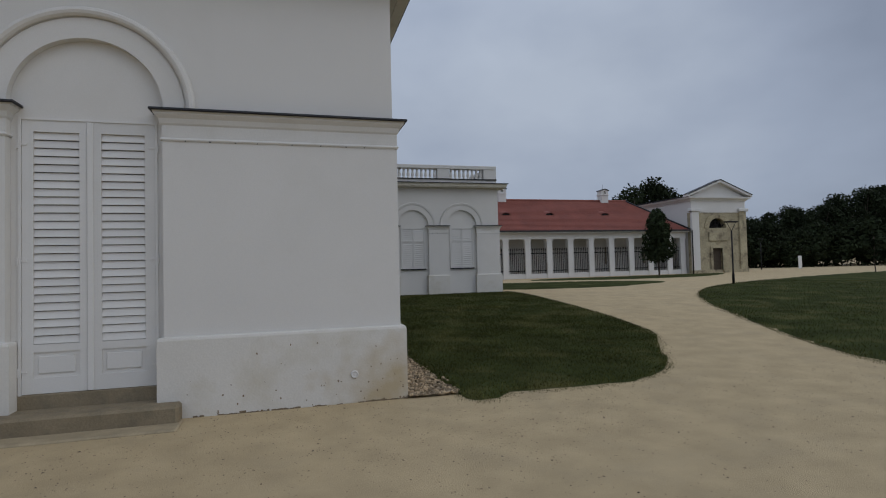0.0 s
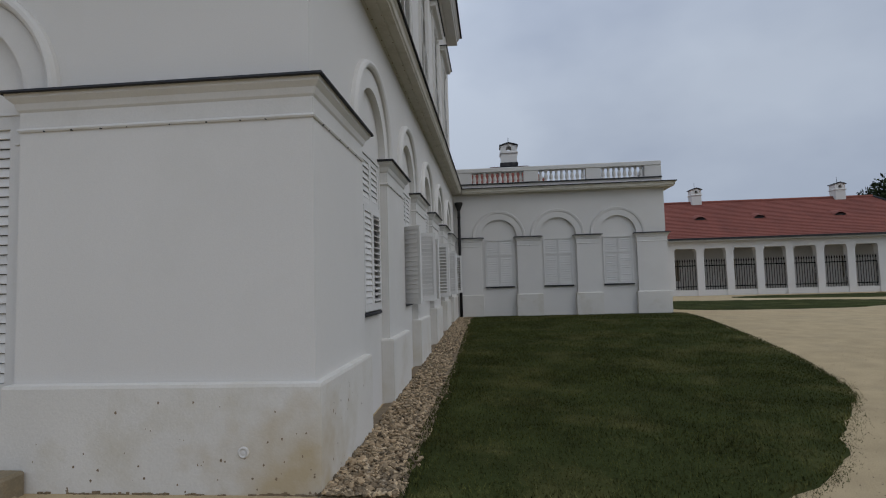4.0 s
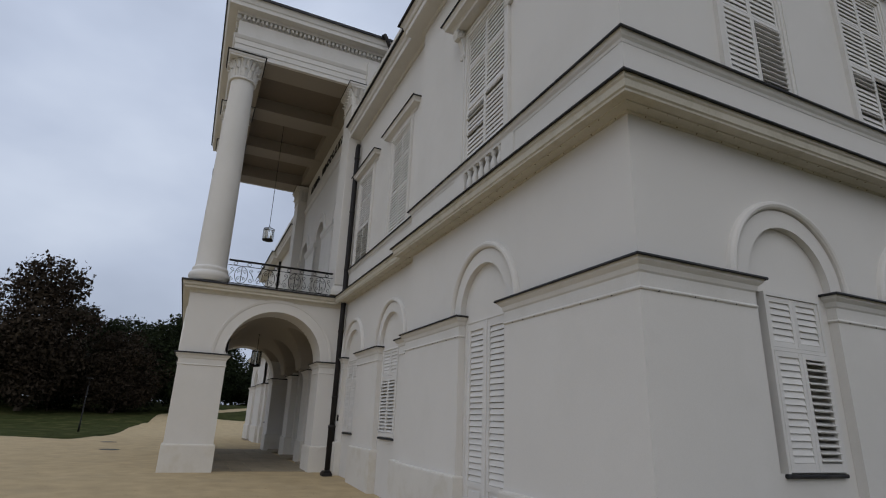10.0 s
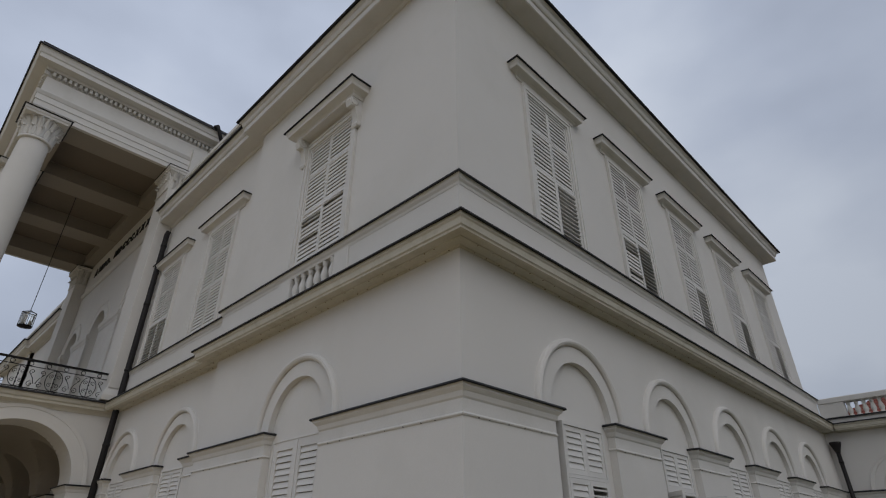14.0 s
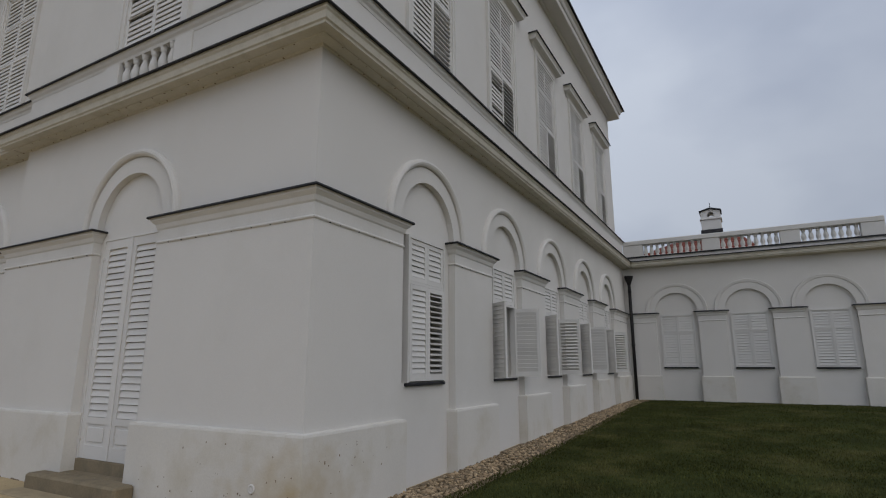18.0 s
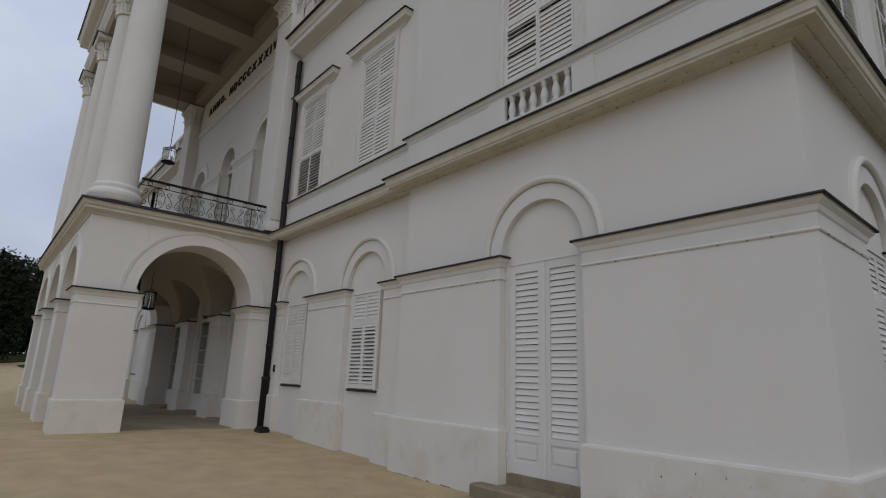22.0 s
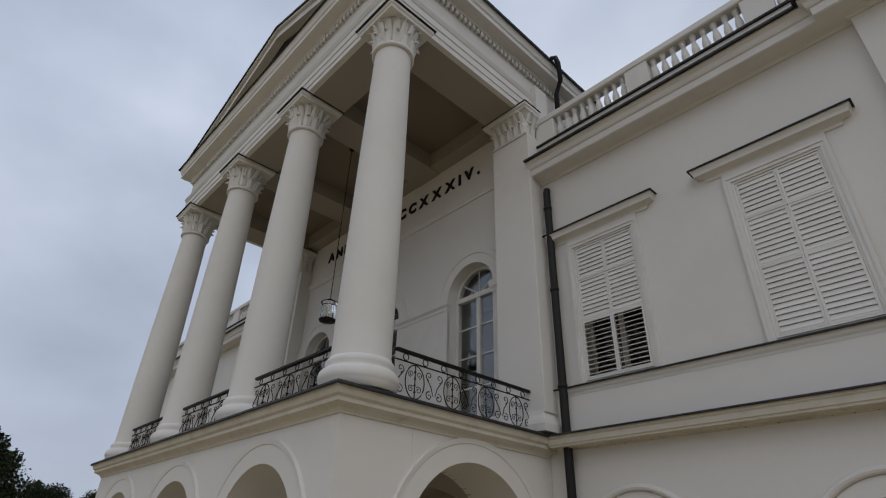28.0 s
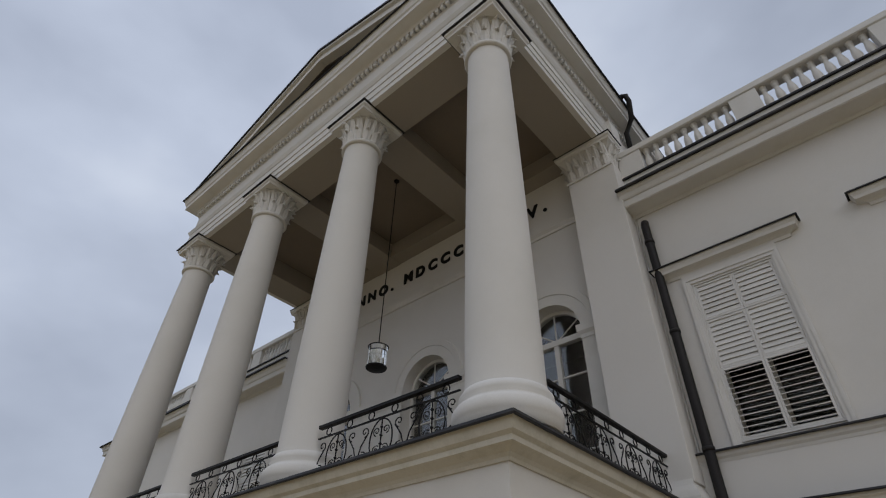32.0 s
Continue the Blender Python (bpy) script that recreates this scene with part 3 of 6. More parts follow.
# ---- the low wing ----
WH = 0.68
wing = niche_wall("wall_wing_front", front(WING_Y), 0.0, WING_X, WING_BAYS, 5.1, "white plaster wing wall with three blind arches", half=WH, win=(0.52, 1.44, 3.2))
solid("wall_wing_end", boxes((WING_X - 0.45, WING_X, WING_Y + 0.46, 27.0, -0.3, 5.1), (-1.0, WING_X - 0.46, 26.5, 27.0, -0.3, 5.1)), PLASTER, "white plaster wing end wall", "wall")
solid("wing_roof_deck", boxes((-0.4, WING_X - 0.05, WING_Y + 0.05, 26.9, 4.95, 5.12)), METAL, "dark flat roof of the wing", "roof")
WING_RUN = [(0.36, WING_Y), (WING_X, WING_Y), (WING_X, 27.0)]
c = solid("cornice_wing", sweep(bmesh.new(), CORNICE, WING_RUN), SOFFIT, "cream stucco cornice of the wing, darkened for underside shade", "cornice")
part("flashing", sweep(bmesh.new(), CORNICE_CAP, WING_RUN), METAL, c, "dark sheet metal flashing")
pier([(0.04, WING_Y - PR), (WING_BAYS[0] - (WH - 0.005), WING_Y - PR), (WING_BAYS[0] - (WH - 0.005), WING_Y + IN)], "white plaster wing pilaster")
for a, b in zip(WING_BAYS, WING_BAYS[1:]):
    pier([(a + (WH - 0.005), WING_Y + IN), (a + (WH - 0.005), WING_Y - PR), (b - (WH - 0.005), WING_Y - PR), (b - (WH - 0.005), WING_Y + IN)], "white plaster wing pilaster")
pier([(WING_BAYS[-1] + (WH - 0.005), WING_Y + IN), (WING_BAYS[-1] + (WH - 0.005), WING_Y - PR), (WING_X + PR, WING_Y - PR), (WING_X + PR, 20.0)], "white plaster wing corner pilaster")
for b in WING_BAYS:
    archivolt(front(WING_Y), b, profile=[(WH, -0.02), (WH, 0.02), (0.9, 0.02), (0.91, 0.04), (0.99, 0.055), (1.01, -0.02)])


def balustrade(name, m, spans, ends, z0, base, high, label, depth=0.13, n_scale=0.2, cap_mat=TRIM):
    """A roof balustrade along x in its own frame: piers at ends, balusters in each span."""
    t = thing(name, m, label, "balustrade")
    u0, u1 = min(a for a, _ in ends), max(b for _, b in ends)
    part("base", soft_box(u0, u1, -depth, depth, z0, z0 + base), TRIM, t)
    part("flashing", boxes((u0, u1, -depth - 0.05, -depth - 0.001, z0 + base - 0.05, z0 + base - 0.01)), METAL, t, "dark sheet metal strip")
    part("rail", soft_box(u0, u1, -depth - 0.02, depth + 0.02, z0 + base + high, z0 + base + high + 0.17, 0.02), TRIM, t)
    for a, b in ends:
        part("pedestal", soft_box(a, b, -depth, depth, z0 + base, z0 + base + high), TRIM, t)
    s = high / 0.41
    for a, b in spans:
        n = max(1, round((b - a) / n_scale))
        for i in range(n):
            part("baluster", baluster_mesh, TRIM, t, m=Matrix.Translation((a + (b - a) * (i + 0.5) / n, 0, z0 + base)) @ Matrix.Diagonal((1.15, 1.15, s, 1)))
    return t


balustrade("roof_balustrade", pose(0, WING_Y + 0.16, 0), [(0.75, 2.72), (3.28, 5.05), (5.61, 7.2)], [(0.06, 0.75), (2.72, 3.28), (5.05, 5.61), (7.2, WING_X - 0.02)], 5.19, 0.2, 0.42, "cream stone roof balustrade on the low wing")
balustrade("roof_balustrade", pose(WING_X - 0.16, WING_Y + 0.31, 0, 0, 0, 90), [(0.7, 3.0), (3.6, 5.6)], [(0.0, 0.7), (3.0, 3.6), (5.6, 6.3)], 5.19, 0.2, 0.42, "cream stone roof balustrade on the wing's end")
for x0, x1, flip in ((ARC_X + 0.25, -0.1, False), (WEST + 0.1, ARC_W - 0.25, True)):
    spans, piers = [], []
    n, p = 5, 0.5
    pitch = (x1 - x0 - p) / n
    for i in range(n + 1):
        piers.append((x0 + pitch * i, x0 + pitch * i + p))
        if i < n:
            spans.append((x0 + pitch * i + p, x0 + pitch * (i + 1)))
    balustrade("roof_balustrade", pose(0, 0.22, 0), spans, piers, 11.04, 0.62, 0.62, "weathered cream stone balustrade above the eaves", n_scale=0.215)

# ---- the portico: arcade below, columns above ----
solid("arcade_wall_front", sheet(rect(ARC_W, ARC_X, -0.3, 4.86), [arch(AXIS + STEP * k, FRONT_R, -0.2, 3.2, 32) for k in (-1, 0, 1)], -1.21, 0.0), PLASTER, "white plaster arcade with three round arches", "arcade", m=front(ARC_Y))
S_EDGE = ARC_Y + 1.212
SIDE_SPAN = [(S_EDGE, 4.86), (S_EDGE, 3.2)] + [(SIDE_ARCH_Y - BAY_R * math.cos(math.pi * i / 32), 3.2 + BAY_R * math.sin(math.pi * i / 32)) for i in range(1, 33)] + [(SIDE_ARCH_Y + BAY_R, -0.3), (RECESS - 0.002, -0.3), (RECESS - 0.002, 4.86)]
solid("arcade_wall_east", sheet(SIDE_SPAN, [], -1.0, 0.0), PLASTER, "white plaster arcade end with one round arch", "arcade", m=side(ARC_X))
solid("arcade_wall_west", sheet(SIDE_SPAN, [], 0.0, 1.0), PLASTER, "white plaster arcade end with one round arch", "arcade", m=side(ARC_W))
PORT_RUN = [(ARC_W, RECESS - 0.04), (ARC_W, ARC_Y), (ARC_X, ARC_Y), (ARC_X, RECESS - 0.04)]
P_CORN = [(-0.05, 4.84), (0.02, 4.84), (0.03, 4.87), (0.06, 4.90), (0.16, 4.95), (0.16, 5.0), (0.20, 5.03), (0.235, 5.13), (-0.05, 5.13)]
c = solid("cornice_portico", sweep(bmesh.new(), P_CORN, PORT_RUN), SOFFIT, "stained cream cornice round the balcony, darkened for underside shade", "cornice")
part("flashing", sweep(bmesh.new(), [(-0.6, 5.131), (0.25, 5.131), (0.265, 5.115), (0.275, 5.135), (0.26, 5.17), (-0.6, 5.22)], PORT_RUN), METAL, c, "dark sheet metal flashing")
solid("balcony_floor", boxes((ARC_W + 0.5, ARC_X - 0.5, ARC_Y + 0.5, RECESS - 0.01, 4.9, 5.225)), SLAB, "stone balcony floor of the portico", "floor")
IMP2 = [(o * 1.1, z - 0.1) for o, z in IMP]
IMP2_CAP = [(o * 1.1, z - 0.1) for o, z in IMP_CAP]


def pillar_trim(path, closed=True, mat=PLINTH, label="stained white plinth and moulded impost of an arcade pillar"):
    ob = solid("pillar_trim", sweep(bmesh.new(), [(-0.05, -0.3), (0.05, -0.3), (0.05, 0.80), (0.04, 0.83), (-0.05, 0.85)], path, closed), mat, label, "pillar trim", "structure", "arcade pillars")
    part("impost", sweep(bmesh.new(), IMP2, path, closed), TRIM, ob)
    part("flashing", sweep(bmesh.new(), IMP2_CAP, path, closed), METAL, ob, "dark sheet metal flashing")
    return ob


edges = [ARC_W] + [AXIS + STEP * k + s * FRONT_R for k in (-1, 0, 1) for s in (-1, 1)] + [ARC_X]
for x0, x1 in zip(edges[::2], edges[1::2]):
    pillar_trim([(x0, ARC_Y), (x1, ARC_Y), (x1, S_EDGE), (x0, S_EDGE)])
for x0, x1 in ((ARC_X - 1.0, ARC_X), (ARC_W, ARC_W + 1.0)):
    pillar_trim([(x0, SIDE_ARCH_Y + BAY_R), (x1, SIDE_ARCH_Y + BAY_R), (x1, RECESS - 0.05), (x0, RECESS - 0.05)], label="white wall pillar of the arcade's end")
for x in COLS[1:3]:
    solid("wall_pier_portico", boxes((x - 0.48, x + 0.48, -0.09, RECESS - 0.003, -0.1, 3.3)), PLASTER, "white plaster pier between the portico doors", "pier")
    pillar_trim([(x - 0.48, -0.09), (x + 0.48, -0.09), (x + 0.48, RECESS - 0.05), (x - 0.48, RECESS - 0.05)], label="plinth and impost of a portico wall pier")
P_ARCH = [(BAY_R, -0.02), (BAY_R, 0.02), (1.60, 0.02), (1.61, 0.035), (1.68, 0.05), (1.70, -0.02)]
for k in (-1, 0, 1):
    archivolt(front(ARC_Y), AXIS + STEP * k, 3.2, [(r - BAY_R + FRONT_R, w) for r, w in P_ARCH], label="moulded white plaster archivolt of the arcade")
archivolt(side(ARC_X), SIDE_ARCH_Y, 3.2, [(r, w) for r, w in P_ARCH if r < 1.69] + [(1.69, -0.02)], label="moulded white plaster archivolt of the arcade")


def vault():
    bm = bmesh.new()
    xs = [ARC_W + 0.9 + (ARC_X - ARC_W - 1.8) * i / 150 for i in range(151)]
    ys = [S_EDGE - 0.02 + (RECESS - 0.01 - S_EDGE) * j / 48 for j in range(49)]

    def lift(d, r):
        return math.sqrt(max(r * r - d * d, 0.0))

    grid = [[bm.verts.new((x, y, 3.2 + max([lift(y - SIDE_ARCH_Y, BAY_R)] + [lift(x - AXIS - STEP * k, FRONT_R) for k in (-1, 0, 1)]))) for y in ys] for x in xs]
    for a, b in zip(grid, grid[1:]):
        for j in range(48):
            bm.faces.new((a[j], a[j + 1], b[j + 1], b[j]))
    top = bmesh.ops.extrude_face_region(bm, geom=bm.faces[:])
    for v in top["geom"]:
        if isinstance(v, bmesh.types.BMVert):
            v.co.z = 4.88
    bmesh.ops.recalc_face_normals(bm, faces=bm.faces[:])
    return bm


solid("ceiling_arcade", vault(), BEAM, "beige plaster groin vault over the drive-through, darkened for shade", "ceiling")
# the wall behind the portico
PW0, PW1 = ARC_W - 0.29, ARC_X + 0.29
DOORS = [AXIS + STEP * k for k in (-1, 0, 1)]
solid("wall_portico_lower", sheet(rect(PW0, PW1, -0.3, 5.0), [arch(d, 0.95, 0.22, 3.2) for d in DOORS], -0.45, 0.0), PLASTER, "white plaster wall with arched glass doors", "wall", m=front(RECESS))
solid("wall_portico_upper", sheet(rect(PW0, PW1, 5.0, TOPC + 1.02), [arch(d, 0.72, 5.3, 8.70) for d in DOORS], -0.45, 0.0), PLASTER, "white plaster balcony wall with three arched windows", "wall", m=front(RECESS))
for x0, x1 in ((COLS[0] + 0.6, DOORS[0] - 0.72), (DOORS[0] + 0.72, DOORS[1] - 0.72), (DOORS[1] + 0.72, DOORS[2] - 0.72), (DOORS[2] + 0.72, COLS[3] - 0.6)):
    pth = [(x0, RECESS + 0.02), (x0, RECESS - 0.05), (x1, RECESS - 0.05), (x1, RECESS + 0.02)]
    solid("balcony_wall_pier", sweep(sweep(bmesh.new(), [(-0.03, 5.2), (0, 5.2), (0, 8.42), (-0.03, 8.42)], pth), [(-0.04, 8.42), (0.015, 8.42), (0.02, 8.5), (0.06, 8.56), (0.065, 8.70), (-0.04, 8.64)], pth), TRIM, "white plaster pier with impost between balcony windows", "pier")
for d in DOORS:
    archivolt(front(RECESS), d, 8.70, [(0.72, -0.02), (0.72, 0.03), (0.95, 0.03), (0.96, 0.05), (1.10, 0.06), (1.12, -0.02)], label="moulded archivolt over a balcony window")
solid("string_course", sweep(bmesh.new(), [(-0.02, 11.22), (0.03, 11.22), (0.035, 11.28), (0.08, 11.34), (0.085, 11.40), (-0.02, 11.42)], [(COLS[0] + 0.56, RECESS), (COLS[3] - 0.56, RECESS)]), TRIM, "thin moulding below the inscription", "moulding")
# beams, ceiling and entablature
EX0, EX1, EY = COLS[0] - 0.42, COLS[3] + 0.42, COL_Y - 0.42
# beams and coffers carry part of the portico's shade in their colour
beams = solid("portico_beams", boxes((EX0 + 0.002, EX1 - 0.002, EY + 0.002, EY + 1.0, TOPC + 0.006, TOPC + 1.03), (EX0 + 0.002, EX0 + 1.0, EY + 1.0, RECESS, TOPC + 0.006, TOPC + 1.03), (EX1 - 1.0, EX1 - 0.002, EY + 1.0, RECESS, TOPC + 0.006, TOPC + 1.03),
                                     (COLS[1] - 0.45, COLS[1] + 0.45, EY + 1.0, RECESS, TOPC + 0.08, TOPC + 1.03), (COLS[2] - 0.45, COLS[2] + 0.45, EY + 1.0, RECESS, TOPC + 0.08, TOPC + 1.03), (EX0 + 1.0, EX1 - 1.0, -0.25, RECESS, TOPC + 0.1, TOPC + 1.03)), BEAM, "grey beige plaster ceiling beams of the portico, darkened for shade", "beam")
solid("ceiling_portico", boxes((EX0 + 0.4, EX1 - 0.4, EY + 0.4, RECESS, TOPC + 0.56, TOPC + 0.74)), CEIL, "brownish plaster coffered portico ceiling, darkened for shade", "ceiling")
ENT_RUN = [(EX0, 5.0), (EX0, EY), (EX1, EY), (EX1, 5.0)]
ARCHITRAVE = [(-0.12, TOPC), (0.0, TOPC), (0.0, TOPC + 0.16), (0.02, TOPC + 0.16), (0.02, TOPC + 0.36), (0.04, TOPC + 0.36), (0.04, TOPC + 0.54), (0.06, TOPC + 0.56), (0.085, TOPC + 0.62), (0.10, TOPC + 0.66), (0.02, TOPC + 0.68), (0.0, TOPC + 0.70), (0.0, TOPC + 1.24), (0.03, TOPC + 1.26), (-0.2, TOPC + 1.26)]
CROWN = [(-0.2, TOPC + 1.44), (0.09, TOPC + 1.44), (0.10, TOPC + 1.50), (0.12, TOPC + 1.53), (0.36, TOPC + 1.55), (0.36, TOPC + 1.68), (0.39, TOPC + 1.71), (0.42, TOPC + 1.82), (0.45, TOPC + 1.90), (-0.2, TOPC + 1.90)]
ent = solid("entablature", sweep(bmesh.new(), ARCHITRAVE, ENT_RUN), TRIM, "white moulded entablature with dentils over the columns", "entablature")
part("dentil_course", sweep(bmesh.new(), [(-0.2, TOPC + 1.26), (-0.03, TOPC + 1.26), (-0.03, TOPC + 1.44), (-0.2, TOPC + 1.44)], ENT_RUN), TRIM, ent)
part("crown", sweep(bmesh.new(), CROWN, ENT_RUN), TRIM, ent)
part("flashing", sweep(bmesh.new(), [(-0.2, TOPC + 1.901), (0.47, TOPC + 1.901), (0.48, TOPC + 1.88), (0.495, TOPC + 1.90), (0.48, TOPC + 1.95), (-0.2, TOPC + 1.97)], ENT_RUN), METAL, ent, "dark sheet metal flashing")
dentil = mesh_of("dentil", soft_box(-0.042, 0.042, -0.125, 0.0, 0.0, 0.135, 0.012), TRIM)
n = int((EX1 - EX0) / 0.14)
for i in range(n + 1):
    part("dentil", dentil, TRIM, ent, m=pose(EX0 + (EX1 - EX0) * i / n, EY + 0.029, TOPC + 1.29))
for i in range(1, 46):
    part("dentil", dentil, TRIM, ent, m=pose(EX1 - 0.029, EY + 0.14 * i, TOPC + 1.29, 0, 0, 90))
# pediment and gable roof
GZ, GA, GW = TOPC + 1.95, TOPC + 3.95, EX1 + 0.48 - AXIS
slope = (GA - GZ) / GW
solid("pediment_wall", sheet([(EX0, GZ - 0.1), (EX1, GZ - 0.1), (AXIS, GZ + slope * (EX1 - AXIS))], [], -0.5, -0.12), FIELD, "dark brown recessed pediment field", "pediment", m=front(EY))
gable = thing("gable_roof", I4, "dark sheet metal gable roof of the portico", "roof", kind="structure")
for s in (-1, 1):
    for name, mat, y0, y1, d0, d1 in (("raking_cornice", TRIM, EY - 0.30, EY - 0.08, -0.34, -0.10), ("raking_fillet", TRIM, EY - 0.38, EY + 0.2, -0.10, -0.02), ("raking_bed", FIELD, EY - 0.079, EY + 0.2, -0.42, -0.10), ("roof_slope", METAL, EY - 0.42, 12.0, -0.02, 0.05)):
        bm = bmesh.new()
        pts = [(AXIS, GA + d0), (AXIS + s * GW, GZ + d0), (AXIS + s * GW, GZ + d1), (AXIS, GA + d1)]
        if d0 < -0.05:
            k = GW - max(0.0, (GZ - (GZ + d0)) / slope)
            pts = [(AXIS, GA + d0), (AXIS + s * k, GZ + 0.002), (AXIS + s * (GW - max(0.0, -d1 / slope)), GZ + 0.002), (AXIS, GA + d1)]
        va = [bm.verts.new((x, y0, z)) for x, z in pts]
        vb = [bm.verts.new((x, y1, z)) for x, z in pts]
        bm.faces.new(va), bm.faces.new(vb[::-1])
        for i in range(4):
            bm.faces.new((va[i], vb[i], vb[(i + 1) % 4], va[(i + 1) % 4]))
        bmesh.ops.recalc_face_normals(bm, faces=bm.faces[:])
        part(name, bm, mat, gable)
solid("attic_wall", boxes((EX0 + 0.02, EX1 - 0.02, RECESS + 0.2, 12.0, 11.0, GZ)), PLASTER, "white plaster attic behind the portico", "wall")

# ---- ground ----


def ground_mesh():
    bm = bmesh.new()
    xs = [-900, -300, -150, -120, -105] + [-95 + 2.5 * i for i in range(25)] + [-32 + 1.0 * i for i in range(49)] + [20, 30, 45, 70, 130, 300, 900]
    ys = [-900, -300, -120, -60, -30, -22, -18] + [-14 + 1.0 * i for i in range(46)] + [36, 45, 60, 90, 150, 300, 900]
    grid = [[bm.verts.new((x, y, ground_height(x, y))) for y in ys] for x in xs]
    for a, b in zip(grid, grid[1:]):
        for j in range(len(ys) - 1):
            bm.faces.new((a[j], b[j], b[j + 1], a[j + 1]))
    return bm


solid("ground", ground_mesh(), GRAVEL, "pale compacted gravel ground of the forecourt and paths", "ground")


def smooth_loop(pts, n=6):
    out = []
    k = len(pts)
    for i in range(k):
        p0, p1, p2, p3 = (Vector(pts[(i + j) % k]) for j in (-1, 0, 1, 2))
        for s in range(n):
            t = s / n
            out.append(0.5 * ((2 * p1) + (p2 - p0) * t + (2 * p0 - 5 * p1 + 4 * p2 - p3) * t * t + (3 * p1 - p0 - 3 * p2 + p3) * t * t * t))
    return out


def inside(p, loop):
    hit = False
    for a, b in zip(loop, loop[1:] + loop[:1]):
        if (a.y > p[1]) != (b.y > p[1]) and p[0] < a.x + (p[1] - a.y) / (b.y - a.y) * (b.x - a.x):
            hit = not hit
    return hit


def nearest(p, loop):
    best, where = 1e9, None
    for a, b in zip(loop, loop[1:] + loop[:1]):
        d = b - a
        t = min(max((p - a).dot(d) / max(d.length_squared, 1e-9), 0), 1)
        q = a + d * t
        if (p - q).length < best:
            best, where = (p - q).length, q
    return best, where


def lawn(name, loop, cell, lift=0.035, label="mown green lawn with worn edges"):
    """A lawn laid on the ground; its edge is rounded off and uneven."""
    bm = bmesh.new()
    x0, x1 = min(p.x for p in loop), max(p.x for p in loop)
    y0, y1 = min(p.y for p in loop), max(p.y for p in loop)
    nx, ny = int((x1 - x0) / cell) + 2, int((y1 - y0) / cell) + 2
    ins = {(i, j): inside((x0 + i * cell, y0 + j * cell), loop) for i in range(-1, nx + 1) for j in range(-1, ny + 1)}
    verts = {}

    def vert(i, j):
        if (i, j) not in verts:
            p = Vector((x0 + i * cell, y0 + j * cell))
            z = lift
            if not ins[i, j]:
                _, p = nearest(p, loop)
                p = p + 0.10 * Vector((noise.noise((p.x * 2.3, p.y * 2.3, 1)), noise.noise((p.x * 2.3, p.y * 2.3, 5)))) + 0.06 * Vector((noise.noise((p.x * 7, p.y * 7, 1)), noise.noise((p.x * 7, p.y * 7, 5))))
                z = -0.01
            verts[i, j] = bm.verts.new((p.x, p.y, ground_height(p.x, p.y) + z + 0.008 * noise.noise((p.x, p.y, 2))))
        return verts[i, j]

    for i in range(-1, nx):
        for j in range(-1, ny):
            if any(ins[a] for a in ((i, j), (i + 1, j), (i, j + 1), (i + 1, j + 1))):
                try:
                    bm.faces.new((vert(i, j), vert(i + 1, j), vert(i + 1, j + 1), vert(i, j + 1)))
                except ValueError:
                    pass
    for f in bm.faces:
        f.smooth = True
    bmesh.ops.recalc_face_normals(bm, faces=bm.faces[:])
    return solid(name, bm, SOIL, label, "lawn")


LAWN_A = smooth_loop([(0.68, -0.12), (1.4, -0.30), (2.15, -0.36), (3.1, -0.27), (3.9, 0.22), (4.35, 0.75), (4.75, 1.4), (5.5, 2.5), (6.1, 3.5), (6.8, 6.0), (7.25, 8.5), (7.7, 11.5), (8.1, 14.3), (8.25, 15.8), (7.95, 16.38), (4.0, 16.38), (0.6, 16.38), (0.62, 12.0), (0.68, 6.0)], 5)
LAWN_B = smooth_loop([(6.9, -0.8), (7.7, 1.1), (9.8, 4.9), (12.0, 8.6), (14.7, 11.9), (18.5, 15.0), (25, 18.5), (35, 22.5), (51, 27), (75, 33), (90, 0), (75, -40), (20, -40), (6.5, -30), (5.8, -10), (6.3, -4.0)], 5)
LAWN_C = smooth_loop([(8.6, 24.0), (9.0, 18.6), (13.8, 17.5), (17.1, 18.9), (20.2, 21.0), (19.6, 23.6), (17.5, 25.2), (13.0, 26.4), (9.0, 27.0)], 5)
LAWN_D = smooth_loop([(15.8, 30.0), (20.0, 27.2), (24.0, 26.8), (28.8, 27.6), (33.0, 30.5), (35.5, 33.3), (30.0, 33.2), (23.7, 32.6), (18.0, 32.3)], 5)
LAWN_E = smooth_loop([(-29, -9.2), (-30.6, -8.2), (-37, -7.4), (-46, -7.4), (-52, -6.5), (-58, -6.3), (-63, -5.6), (-68, -1.6), (-76, 3.4), (-86, 10), (-100, 19), (-150, 40), (-150, -50), (-60, -50), (-40, -30), (-31, -12)], 4)
LAWN_F = smooth_loop([(-62.6, -2.5), (-58.8, -0.6), (-57, 2.5), (-54, 7), (-50, 14), (-48, 20), (-60, 32), (-85, 30), (-84, 15.5), (-74.3, 5.2), (-67.4, 0.4), (-64.4, -2.5)], 4)
lawn("lawn_side", LAWN_A, 0.25, label="mown green lawn beside the house with worn edges")
lawn("lawn_park", LAWN_B, 0.8, label="wide mown park lawn beyond the gravel path")
lawn("lawn_strip", LAWN_C, 0.5, label="narrow strip of grass between gravel paths")
lawn("lawn_strip_far", LAWN_D, 0.5, label="narrow strip of grass before the colonnade")
lawn("lawn_west", LAWN_E, 1.2, label="mown lawn beyond the forecourt")
lawn("lawn_west_far", LAWN_F, 1.2, label="mown lawn beyond the portico")

# ---- woods ----


